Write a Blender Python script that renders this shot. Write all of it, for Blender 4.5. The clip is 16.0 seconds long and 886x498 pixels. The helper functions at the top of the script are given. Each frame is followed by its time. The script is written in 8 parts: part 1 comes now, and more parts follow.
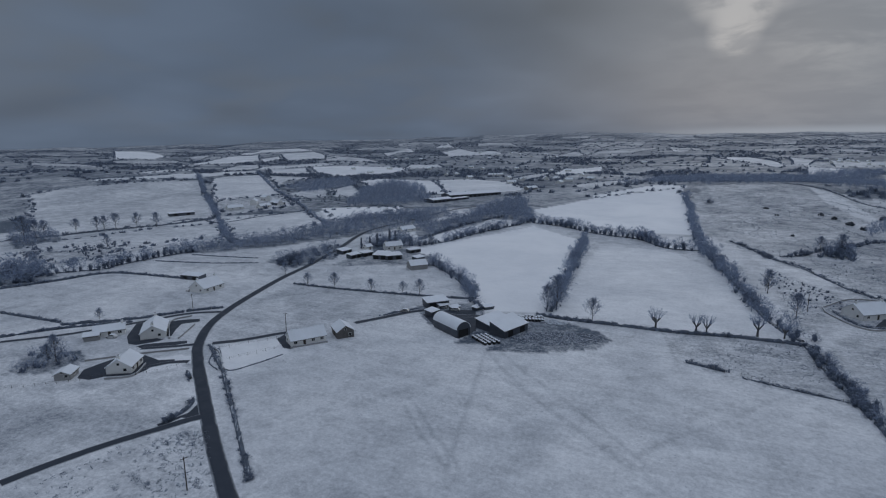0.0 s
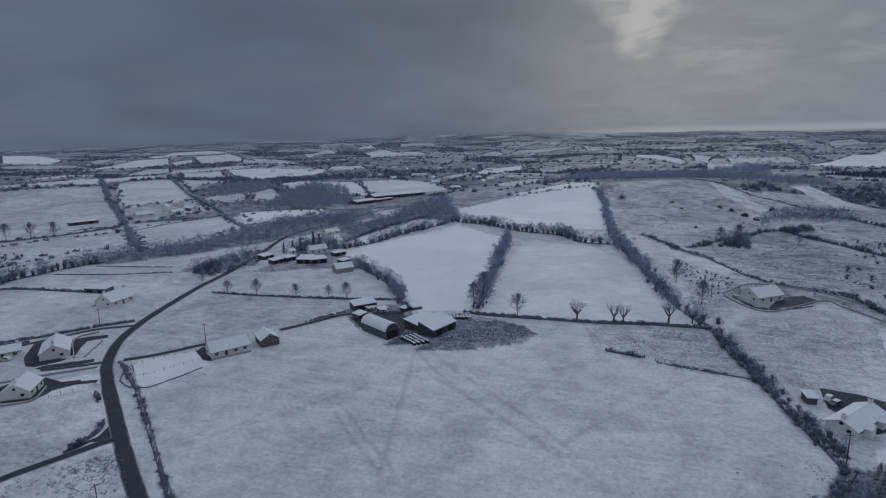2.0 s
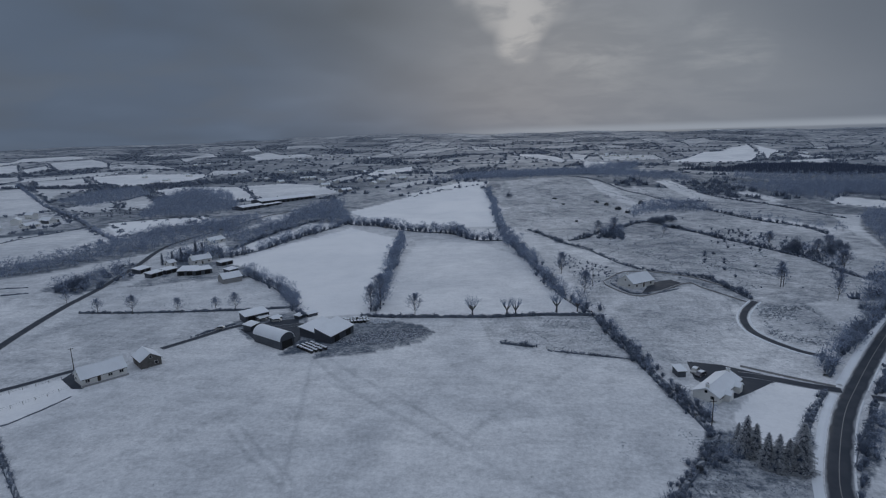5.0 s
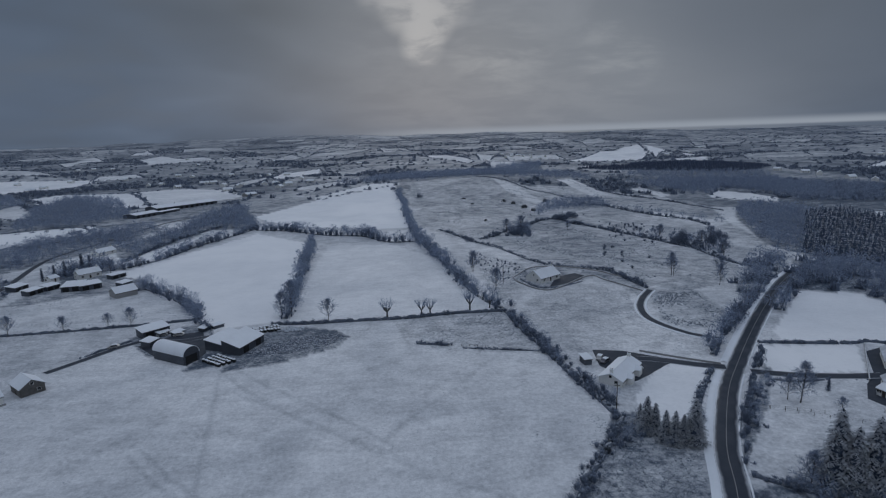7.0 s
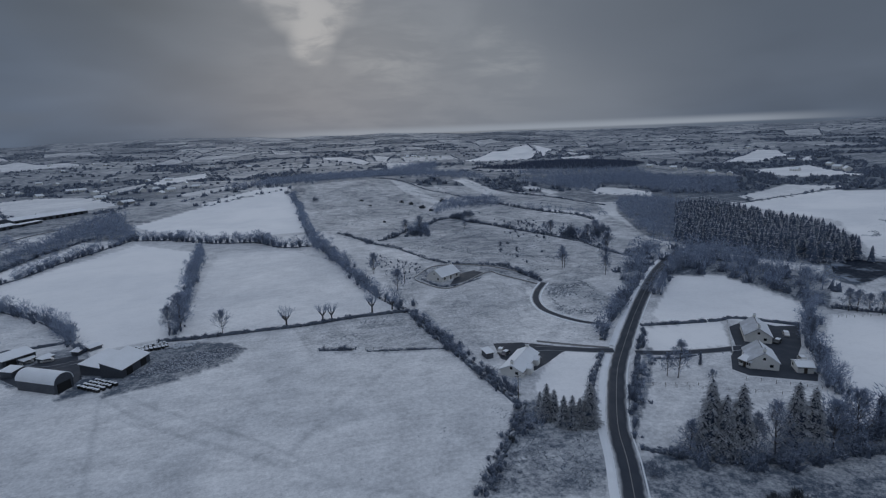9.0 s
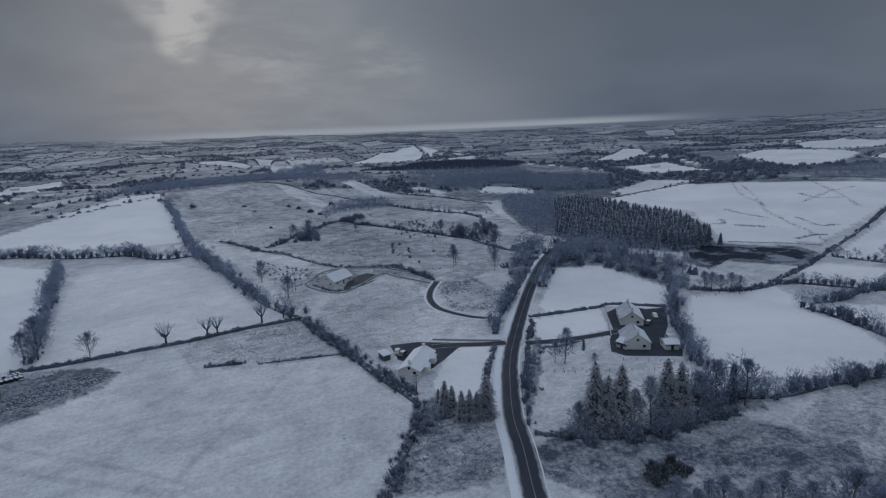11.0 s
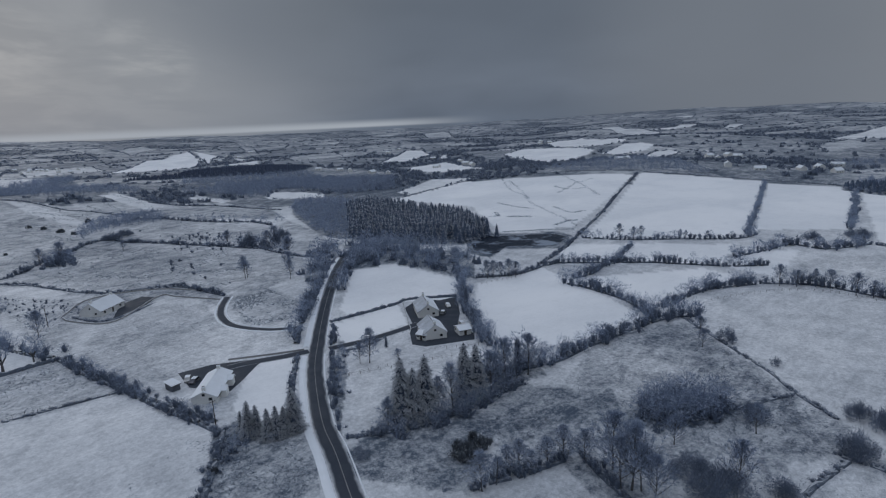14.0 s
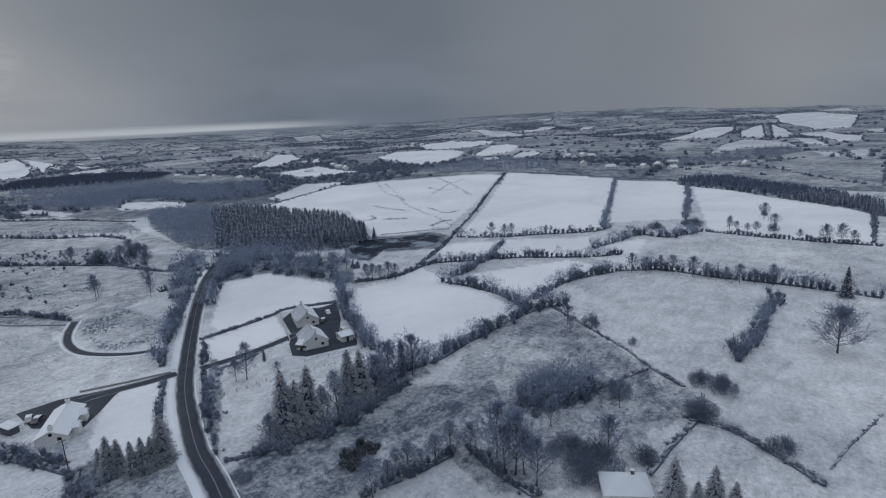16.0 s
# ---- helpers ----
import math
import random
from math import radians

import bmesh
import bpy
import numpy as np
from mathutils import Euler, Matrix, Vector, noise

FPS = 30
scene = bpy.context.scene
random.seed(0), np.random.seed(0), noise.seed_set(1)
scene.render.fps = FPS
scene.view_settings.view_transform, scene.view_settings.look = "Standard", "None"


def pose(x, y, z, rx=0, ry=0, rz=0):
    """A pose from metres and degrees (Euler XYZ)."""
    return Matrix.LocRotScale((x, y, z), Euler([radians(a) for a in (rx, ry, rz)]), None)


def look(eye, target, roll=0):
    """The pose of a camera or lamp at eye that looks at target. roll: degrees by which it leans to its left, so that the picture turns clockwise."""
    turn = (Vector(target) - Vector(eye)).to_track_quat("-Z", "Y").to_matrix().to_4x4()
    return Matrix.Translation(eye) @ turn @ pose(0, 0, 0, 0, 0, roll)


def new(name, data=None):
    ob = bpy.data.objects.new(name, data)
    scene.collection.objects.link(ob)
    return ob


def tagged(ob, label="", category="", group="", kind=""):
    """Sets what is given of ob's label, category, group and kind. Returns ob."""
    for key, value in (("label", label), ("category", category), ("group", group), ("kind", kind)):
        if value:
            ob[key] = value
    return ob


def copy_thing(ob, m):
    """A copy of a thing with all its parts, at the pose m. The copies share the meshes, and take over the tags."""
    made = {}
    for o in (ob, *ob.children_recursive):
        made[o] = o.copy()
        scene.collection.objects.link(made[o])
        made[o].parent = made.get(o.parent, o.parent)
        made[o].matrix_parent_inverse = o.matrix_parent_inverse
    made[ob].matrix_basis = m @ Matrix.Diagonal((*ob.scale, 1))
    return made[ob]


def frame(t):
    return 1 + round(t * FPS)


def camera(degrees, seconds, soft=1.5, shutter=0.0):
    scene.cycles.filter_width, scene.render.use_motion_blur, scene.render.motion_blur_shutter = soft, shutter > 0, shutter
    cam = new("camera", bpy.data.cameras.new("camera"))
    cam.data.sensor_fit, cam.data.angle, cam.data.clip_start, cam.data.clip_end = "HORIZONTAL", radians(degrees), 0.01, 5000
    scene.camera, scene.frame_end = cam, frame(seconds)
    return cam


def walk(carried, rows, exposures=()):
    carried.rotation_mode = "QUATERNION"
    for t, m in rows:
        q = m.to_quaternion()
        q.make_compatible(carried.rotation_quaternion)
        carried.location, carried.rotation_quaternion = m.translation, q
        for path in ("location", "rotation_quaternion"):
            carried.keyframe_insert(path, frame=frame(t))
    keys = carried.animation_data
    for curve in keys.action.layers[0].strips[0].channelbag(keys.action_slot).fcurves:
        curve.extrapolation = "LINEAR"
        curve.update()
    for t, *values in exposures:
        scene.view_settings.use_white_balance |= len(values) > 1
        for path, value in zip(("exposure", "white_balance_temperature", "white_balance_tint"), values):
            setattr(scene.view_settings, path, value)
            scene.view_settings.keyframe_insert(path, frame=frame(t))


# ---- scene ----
cam = camera(77.65, 16.0, soft=1.2)
EYE = (0, 0, 78)
PATH = [
    (0.0, pose(*EYE, 78.75, 0.57, 27.87)),
    (0.5, pose(*EYE, 78.74, 0.70, 25.86)),
    (1.0, pose(*EYE, 78.72, 0.81, 23.86)),
    (1.5, pose(*EYE, 78.72, 0.91, 21.91)),
    (2.0, pose(*EYE, 78.70, 0.99, 19.95)),
    (2.5, pose(*EYE, 78.70, 1.02, 18.31)),
    (3.0, pose(*EYE, 78.68, 1.08, 16.65)),
    (3.5, pose(*EYE, 78.66, 1.19, 14.85)),
    (6.0, pose(*EYE, 78.54, 1.58, 4.13)),
    (6.5, pose(*EYE, 78.51, 1.64, 1.75)),
    (7.0, pose(*EYE, 78.48, 1.72, -0.63)),
    (7.5, pose(*EYE, 78.43, 1.79, -3.04)),
    (8.0, pose(*EYE, 78.38, 1.88, -5.78)),
    (10.5, pose(*EYE, 78.06, 2.27, -19.78)),
    (11.0, pose(*EYE, 77.99, 2.33, -22.79)),
    (11.5, pose(*EYE, 77.90, 2.40, -25.91)),
    (12.0, pose(*EYE, 77.82, 2.45, -29.38)),
    (12.5, pose(*EYE, 77.73, 2.50, -32.78)),
    (13.0, pose(*EYE, 77.65, 2.55, -36.42)),
    (13.5, pose(*EYE, 77.52, 2.61, -40.29)),
    (14.0, pose(*EYE, 77.37, 2.65, -44.42)),
    (14.5, pose(*EYE, 77.26, 2.73, -48.17)),
    (15.0, pose(*EYE, 77.17, 2.78, -51.68)),
    (15.5, pose(*EYE, 77.10, 2.76, -54.83)),
    (16.0, pose(*EYE, 77.06, 2.75, -57.40)),
]
walk(cam, PATH, exposures=[(0.0, -0.01, 5830, 10), (8.0, -0.08, 5800, 10), (12.5, 0.03, 5870, 10), (16.0, 0.46, 6200, 10)])


# ---- world and sun ----
def link(tree, a, b):
    tree.links.new(a, b)


def node(tree, kind, ins=None):
    """A node with its inputs given as values or sockets."""
    n = tree.nodes.new(kind)
    for key, value in (ins or {}).items():
        if isinstance(value, bpy.types.NodeSocket):
            tree.links.new(value, n.inputs[key])
        else:
            n.inputs[key].default_value = value
    return n


def calc(tree, op, a, b=0.5, c=None):
    n = node(tree, "ShaderNodeMath", {0: a, 1: b} if c is None else {0: a, 1: b, 2: c})
    n.operation = op
    return n.outputs[0]


def vector(tree, op, a, b):
    n = node(tree, "ShaderNodeVectorMath", {0: a, 1: b})
    n.operation = op
    return n.outputs["Value" if op == "DOT_PRODUCT" else "Vector"]


def remap(tree, value, lo, hi, a=0.0, b=1.0, kind="SMOOTHSTEP"):
    n = node(tree, "ShaderNodeMapRange", {"Value": value, 1: lo, 2: hi, 3: a, 4: b})
    n.interpolation_type = kind
    return n.outputs[0]


def blend(tree, fac, a, b, mode="MIX"):
    n = tree.nodes.new("ShaderNodeMix")
    n.data_type, n.blend_type = "RGBA", mode
    for key, value in ((0, fac), (6, a), (7, b)):
        if isinstance(value, bpy.types.NodeSocket):
            tree.links.new(value, n.inputs[key])
        else:
            n.inputs[key].default_value = value if key == 0 else (*value, 1)
    return n.outputs[2]


def toward(az, el):
    az, el = radians(az), radians(el)
    return Vector((math.sin(az) * math.cos(el), math.cos(az) * math.cos(el), math.sin(el)))


SUN_AZ, SUN_EL = -0.8, 9.0
world = bpy.data.worlds.new("winter_sky")
scene.world = world
world.use_nodes = True
wt = world.node_tree
wt.nodes.clear()
way = node(wt, "ShaderNodeTexCoord").outputs["Generated"]
xyz = node(wt, "ShaderNodeSeparateXYZ", {0: way})
up = calc(wt, "MAXIMUM", xyz.outputs[2], 0.0)
# cloud deck: the way is carried onto a flat layer, so that clouds crowd together low down
lift = calc(wt, "ADD", up, 0.26)
deck = node(wt, "ShaderNodeCombineXYZ", {0: calc(wt, "DIVIDE", xyz.outputs[0], lift), 1: calc(wt, "DIVIDE", xyz.outputs[1], lift), 2: up}).outputs[0]
big = node(wt, "ShaderNodeTexNoise", {"Vector": deck, "Scale": 0.9, "Detail": 2.0, "Roughness": 0.45, "Distortion": 0.6}).outputs[0]
fine = node(wt, "ShaderNodeTexNoise", {"Vector": deck, "Scale": 2.6, "Detail": 2.0, "Roughness": 0.42, "Distortion": 0.25}).outputs[0]
sky = node(wt, "ShaderNodeTexSky")
sky.sky_type, sky.sun_disc, sky.sun_elevation, sky.sun_rotation, sky.air_density, sky.dust_density = "NISHITA", False, radians(SUN_EL), radians(SUN_AZ), 1.5, 3.0
ramp = node(wt, "ShaderNodeValToRGB", {0: up})
for k, (place, colour) in enumerate([(0.0, (0.115, 0.135, 0.165)), (0.07, (0.145, 0.16, 0.18)), (0.2, (0.125, 0.136, 0.147)), (0.34, (0.165, 0.175, 0.19)), (0.6, (0.36, 0.39, 0.44)), (1.0, (0.52, 0.56, 0.63))]):
    stop = ramp.color_ramp.elements[k] if k < 2 else ramp.color_ramp.elements.new(place)
    stop.position, stop.color = place, (*colour, 1)


def near_way(az, el, wide, narrow):
    d = vector(wt, "DOT_PRODUCT", way, toward(az, el))
    return remap(wt, d, math.cos(radians(wide)), math.cos(radians(narrow)))


tone = ramp.outputs[0]
bank = calc(wt, "MULTIPLY", near_way(-46, 1, 34, 6), remap(wt, fine, 0.3, 0.6, 0.55, 1.0))
tone = blend(wt, bank, tone, (0.104, 0.128, 0.164))
bank = calc(wt, "MULTIPLY", near_way(53, 4, 22, 2), 0.35)
tone = blend(wt, bank, tone, (0.085, 0.105, 0.14))
mottle = calc(wt, "MULTIPLY", remap(wt, big, 0.3, 0.7, 0.88, 1.12, "LINEAR"), remap(wt, fine, 0.3, 0.7, 0.93, 1.07, "LINEAR"))
tone = blend(wt, 1.0, tone, node(wt, "ShaderNodeCombineColor", {0: mottle, 1: mottle, 2: mottle}).outputs[0], "MULTIPLY")
pale = calc(wt, "MULTIPLY", near_way(78, 5, 24, 3), 0.8)
tone = blend(wt, pale, tone, (0.19, 0.195, 0.2))
glow = calc(wt, "MULTIPLY", near_way(SUN_AZ + 12, 6, 30, 4), 0.75)
tone = blend(wt, glow, tone, (0.225, 0.234, 0.243))
# thin cloud before the low sun, torn by darker shreds
shred = node(wt, "ShaderNodeTexNoise", {"Vector": deck, "Scale": 5.5, "Detail": 4.0, "Roughness": 0.55, "Distortion": 0.5}).outputs[0]
soft = node(wt, "ShaderNodeTexNoise", {"Vector": vector(wt, "MULTIPLY", deck, (1.0, 1.3, 1.0)), "Scale": 3.0, "Detail": 4.0, "Roughness": 0.55, "Distortion": 0.3}).outputs[0]
glow = calc(wt, "MULTIPLY", near_way(7, 9, 20, 2), remap(wt, soft, 0.36, 0.66, 0.15, 0.6))
tone = blend(wt, glow, tone, (0.265, 0.27, 0.274))
for az, el, wide, share in ((-1.2, 8.9, 2.6, 1.0), (-2.4, 12.4, 3.4, 0.9), (-0.4, 10.8, 2.8, 0.85), (1.2, 13.0, 3.4, 0.7), (-4.6, 14.0, 3.4, 0.5)):
    glow = calc(wt, "MULTIPLY", near_way(az, el, wide, 0.2), remap(wt, shred, 0.34, 0.6, 0.3 * share, share))
    tone = blend(wt, glow, tone, (0.43, 0.41, 0.38))
for az, el, wide in ((7.6, 7.4, 4.5), (4.4, 7.8, 3.6), (17.8, 7.0, 4.5)):
    glow = calc(wt, "MULTIPLY", near_way(az, el, wide, 0.3), remap(wt, soft, 0.4, 0.66, 0.05, 0.4))
    tone = blend(wt, glow, tone, (0.36, 0.355, 0.34))
# a darker curtain of snow cloud with a slanting edge
edge = vector(wt, "DOT_PRODUCT", way, (math.cos(radians(32)), -math.sin(radians(32)), 1.7))
curtain = calc(wt, "MULTIPLY", remap(wt, edge, -0.08, 0.2), near_way(50, 6, 40, 24))
tone = blend(wt, calc(wt, "MULTIPLY", curtain, 0.48), tone, (0.1, 0.116, 0.14))
# clear strip under the cloud, out over the sea
strip = calc(wt, "MULTIPLY", remap(wt, up, 0.002, 0.006), remap(wt, up, 0.019, 0.007))
strip = calc(wt, "MULTIPLY", strip, near_way(20, 0, 30, 16))
tone = blend(wt, strip, tone, (0.30, 0.315, 0.33))
tone = blend(wt, 0.0006, tone, sky.outputs[0], "ADD")
back = node(wt, "ShaderNodeBackground", {"Color": tone, "Strength": 1.0})
link(wt, back.outputs[0], node(wt, "ShaderNodeOutputWorld").inputs[0])

sun = new("sun", bpy.data.lights.new("sun", "SUN"))
sun.data.energy, sun.data.angle, sun.data.color = 0.35, radians(25), (1.0, 0.95, 0.88)
sun.matrix_world = look(toward(SUN_AZ, 16) * 100, (0, 0, 0))


# ---- the land ----
BUMPS = [(95, 860, 225, 180, 15), (-85, 770, 145, 130, 8), (710, 395, 230, 205, 17), (198, 254, 45, 36, 4.8),
         (-1050, 620, 400, 260, 28), (-395, 910, 190, 155, 7), (500, 1080, 240, 190, 11), (1440, 600, 380, 360, 25)]
RIM = [(-62, 14, -36), (-14, 12, 34), (6, 9, 16), (40, 9, -14), (68, 16, 34), (99, 10, -40)]
WAVES = [(0.9, 0.4, 610, 0.3), (-0.5, 0.86, 820, 1.7), (0.3, -0.95, 470, 4.1), (0.98, -0.2, 1130, 2.2), (-0.7, -0.7, 390, 5.0)]


def height(x, y):
    """Height of the land at x, y: flat near the farm, low hills about it, a rim of far hills."""
    x, y = np.asarray(x, float), np.asarray(y, float)
    d = np.hypot(x, y)
    h = np.zeros_like(x)
    for bx, by, sx, sy, up in BUMPS:
        h += up * np.exp(-((x - bx) / sx) ** 2 - ((y - by) / sy) ** 2)
    rolling = sum(np.sin((x * a + y * b) * 2 * math.pi / l + p) for a, b, l, p in WAVES) / len(WAVES)
    h += rolling * (0.35 + 12 * np.clip((d - 820) / 1200, 0, 1))
    far = np.clip((d - 1000) / 3800, 0, 1.1)
    turn = np.degrees(np.arctan2(x, y))
    rim = sum(up * np.exp(-((turn - at) / wide) ** 2) for at, wide, up in RIM) + 4 * np.sin(turn * 0.42) + 2 * np.sin(turn * 1.1 + 2)
    return h + 75 * far * far + rim * far ** 3


# ---- materials ----
def material(name, rough=0.8, metal=0.0):
    m = bpy.data.materials.new(name)
    m.use_nodes = True
    t = m.node_tree
    return m, t, t.nodes["Principled BSDF"]


def noise_at(t, scale, detail=3.0, rough=0.55, where="Position", stretch=None, twist=0.0):
    if where == "Position":
        v = node(t, "ShaderNodeNewGeometry").outputs["Position"]
    else:
        v = node(t, "ShaderNodeTexCoord").outputs["Object"]
    if stretch:
        v = vector(t, "MULTIPLY", v, stretch)
    return node(t, "ShaderNodeTexNoise", {"Vector": v, "Scale": scale, "Detail": detail, "Roughness": rough, "Distortion": twist}).outputs[0]


def bump(t, shader, value, strength=0.4, distance=0.1):
    link(t, node(t, "ShaderNodeBump", {"Height": value, "Strength": strength, "Distance": distance}).outputs[0], shader.inputs["Normal"])


def plain(name, colour, rough=0.8, metal=0.0, scale=2.0, spread=0.25, snow=None, bumpy=0.2, where="Object", dusting=1.0, thin=0.0):
    """A worn surface: its colour varies at two scales; snow, from 0 to 1, lies on what faces up; thin: the share of light let through."""
    m, t, s = material(name)
    coarse, grain = noise_at(t, scale * 0.3, where=where), noise_at(t, scale * 4, 4.0, where=where)
    v = calc(t, "ADD", calc(t, "MULTIPLY", coarse, 0.6), calc(t, "MULTIPLY", grain, 0.4))
    c = blend(t, remap(t, v, 0.3, 0.7, 0, 1, "LINEAR"), [k * (1 - spread) for k in colour], [min(1, k * (1 + spread)) for k in colour])
    s.inputs["Roughness"].default_value, s.inputs["Metallic"].default_value = rough, metal
    if snow is not None:
        n = node(t, "ShaderNodeSeparateXYZ", {0: node(t, "ShaderNodeNewGeometry").outputs["True Normal"]}).outputs[2]
        n = calc(t, "ABSOLUTE", n)
        n = calc(t, "ADD", n, calc(t, "MULTIPLY", calc(t, "SUBTRACT", v, 0.5), 0.7))
        f = remap(t, n, 1.02 - snow, 1.2 - snow, 0.0, dusting)
        c = blend(t, f, c, (0.76, 0.79, 0.83))
    link(t, c, s.inputs["Base Color"])
    if bumpy:
        bump(t, s, grain, bumpy, 0.03)
    if thin:
        veil = node(t, "ShaderNodeBsdfTranslucent", {"Color": c})
        both = node(t, "ShaderNodeMixShader", {0: thin, 1: s.outputs[0], 2: veil.outputs[0]})
        link(t, both.outputs[0], t.nodes["Material Output"].inputs[0])
    return m


def told(t, name):
    n = t.nodes.new("ShaderNodeAttribute")
    n.attribute_name = name
    return n.outputs["Fac"]


def make_ground():
    """Snow over grass: the cover laid down field by field, broken up by tufts, tracks and drifts."""
    m, t, s = material("snowy_ground")
    cover = told(t, "cover")
    track = told(t, "track")
    wide, mid, tuft = noise_at(t, 0.016, 4.0, 0.55, twist=0.6), noise_at(t, 0.11, 4.0, 0.6, twist=0.5), noise_at(t, 0.75, 4.0, 0.65)
    speck = noise_at(t, 2.6, 3.0, 0.7)
    drift = noise_at(t, 0.3, 4.0, 0.65, stretch=(0.3, 1.0, 1.0), twist=0.5)
    broken = remap(t, cover, 0.55, 1.0, 2.0, 0.32, "LINEAR")
    n = calc(t, "MULTIPLY", calc(t, "SUBTRACT", tuft, 0.5), 0.5)
    n = calc(t, "MULTIPLY_ADD", calc(t, "SUBTRACT", mid, 0.5), 0.4, n)
    n = calc(t, "MULTIPLY_ADD", calc(t, "SUBTRACT", wide, 0.5), 0.4, n)
    n = calc(t, "MULTIPLY_ADD", calc(t, "SUBTRACT", drift, 0.5), 0.3, n)
    n = calc(t, "MULTIPLY_ADD", calc(t, "SUBTRACT", speck, 0.5), 0.38, n)
    v = calc(t, "MULTIPLY_ADD", n, broken, cover)
    v = calc(t, "MULTIPLY_ADD", track, -0.24, v)
    snow_on = remap(t, v, 0.16, 1.02, 0.0, 1.0, "LINEAR")
    grass = blend(t, remap(t, mid, 0.35, 0.65), (0.068, 0.09, 0.126), (0.106, 0.13, 0.164))
    snow = blend(t, remap(t, wide, 0.3, 0.7), (0.775, 0.79, 0.815), (0.86, 0.866, 0.878))
    snow = blend(t, calc(t, "MULTIPLY", track, 0.34), snow, (0.4, 0.43, 0.48))
    link(t, blend(t, snow_on, grass, snow), s.inputs["Base Color"])
    s.inputs["Roughness"].default_value = 0.75
    s.inputs["Specular IOR Level"].default_value = 0.2
    rise = calc(t, "ADD", calc(t, "MULTIPLY", tuft, 0.35), calc(t, "MULTIPLY", mid, 1.2))
    bump(t, s, rise, 0.3, 0.4)
    return m


def make_asphalt():
    m, t, s = material("wet_asphalt")
    grain, patch = noise_at(t, 3.0, 5.0), noise_at(t, 0.16, 4.0)
    side = told(t, "across")
    edge = calc(t, "ABSOLUTE", side)
    slush = remap(t, calc(t, "MULTIPLY_ADD", calc(t, "SUBTRACT", patch, 0.5), 0.55, edge), 0.72, 1.02)
    c = blend(t, patch, (0.028, 0.036, 0.052), (0.044, 0.053, 0.07))
    c = blend(t, calc(t, "MULTIPLY", slush, 0.75), c, (0.5, 0.52, 0.55))
    link(t, c, s.inputs["Base Color"])
    link(t, remap(t, patch, 0.3, 0.7, 0.6, 0.9), s.inputs["Roughness"])
    s.inputs["Specular IOR Level"].default_value = 0.3
    bump(t, s, grain, 0.3, 0.02)
    return m


GROUND, ASPHALT = make_ground(), make_asphalt()
SNOW = plain("snow", (0.76, 0.79, 0.83), 0.7, scale=0.8, spread=0.06, bumpy=0.3)
ROOF_SNOW = plain("snow_on_roof", (0.74, 0.77, 0.81), 0.7, scale=0.7, spread=0.08, bumpy=0.25)
THIN_SNOW = plain("slate_under_thin_snow", (0.40, 0.43, 0.48), 0.7, scale=1.2, spread=0.35, bumpy=0.4)
SLATE = plain("dark_slate", (0.11, 0.115, 0.13), 0.55, scale=1.5, spread=0.3, bumpy=0.4)
RENDER_WHITE = plain("white_render", (0.76, 0.76, 0.74), 0.85, scale=0.6, spread=0.1)
RENDER_GREY = plain("grey_render", (0.30, 0.30, 0.30), 0.85, scale=0.6, spread=0.18)
STONE = plain("dark_stone", (0.12, 0.115, 0.11), 0.9, scale=2.5, spread=0.5, bumpy=0.7)
TIN = plain("dark_sheet_metal", (0.10, 0.112, 0.135), 0.5, 0.4, scale=0.5, spread=0.35)
# near-black that paints the shade inside openings onto flat panels
OPENING_SHADE = plain("painted_opening_shade", (0.015, 0.016, 0.018), 0.8, scale=1.0)
FRAME = plain("white_frame", (0.7, 0.7, 0.68), 0.5, scale=3.0, spread=0.05)
TIMBER = plain("dark_timber", (0.06, 0.05, 0.042), 0.8, scale=3.0, spread=0.3)
WRAP = plain("black_bale_wrap", (0.02, 0.021, 0.023), 0.35, scale=2.0, snow=0.42)
BARK = plain("bark", (0.11, 0.11, 0.115), 0.9, scale=2.5, spread=0.35, snow=0.18)
TWIG = plain("frosted_twigs", (0.262, 0.318, 0.43), 0.9, scale=0.6, spread=0.2, snow=0.35, bumpy=0, dusting=0.25, thin=0.45)
HEDGE = plain("hedge_twigs", (0.168, 0.206, 0.28), 0.9, scale=0.5, spread=0.25, snow=0.35, bumpy=0, dusting=0.24, thin=0.45)
BANK = plain("hedge_bank", (0.095, 0.115, 0.15), 0.95, scale=1.0, spread=0.4, snow=0.2, bumpy=0.5, dusting=0.5)
NEEDLE = plain("spruce_needles", (0.036, 0.054, 0.09), 0.8, scale=0.8, spread=0.35, snow=0.36, bumpy=0, dusting=0.55)
SNOWY_NEEDLE = plain("snow_dusted_needles", (0.075, 0.105, 0.165), 0.85, scale=0.8, spread=0.35, snow=0.58, bumpy=0, dusting=0.6)
CYPRESS = plain("evergreen_leaves", (0.17, 0.205, 0.275), 0.85, scale=1.0, spread=0.35, snow=0.3, bumpy=0, dusting=0.3, thin=0.35)
DARK_NEEDLE = plain("dark_needles", (0.055, 0.075, 0.125), 0.85, scale=0.8, spread=0.3, bumpy=0)
GORSE = plain("gorse", (0.07, 0.082, 0.1), 0.9, scale=1.5, spread=0.4, snow=0.3, bumpy=0)
TUFT = plain("dead_grass", (0.36, 0.40, 0.46), 0.9, scale=0.3, spread=0.3, snow=0.3, bumpy=0, dusting=0.5, thin=0.45)
RUBBLE = plain("muck_and_rubble", (0.115, 0.138, 0.182), 0.95, scale=1.0, spread=0.5, snow=0.3, dusting=0.45)
COPING = plain("snowy_coping", (0.26, 0.27, 0.29), 0.85, scale=1.5, spread=0.3, snow=0.3, dusting=0.6)
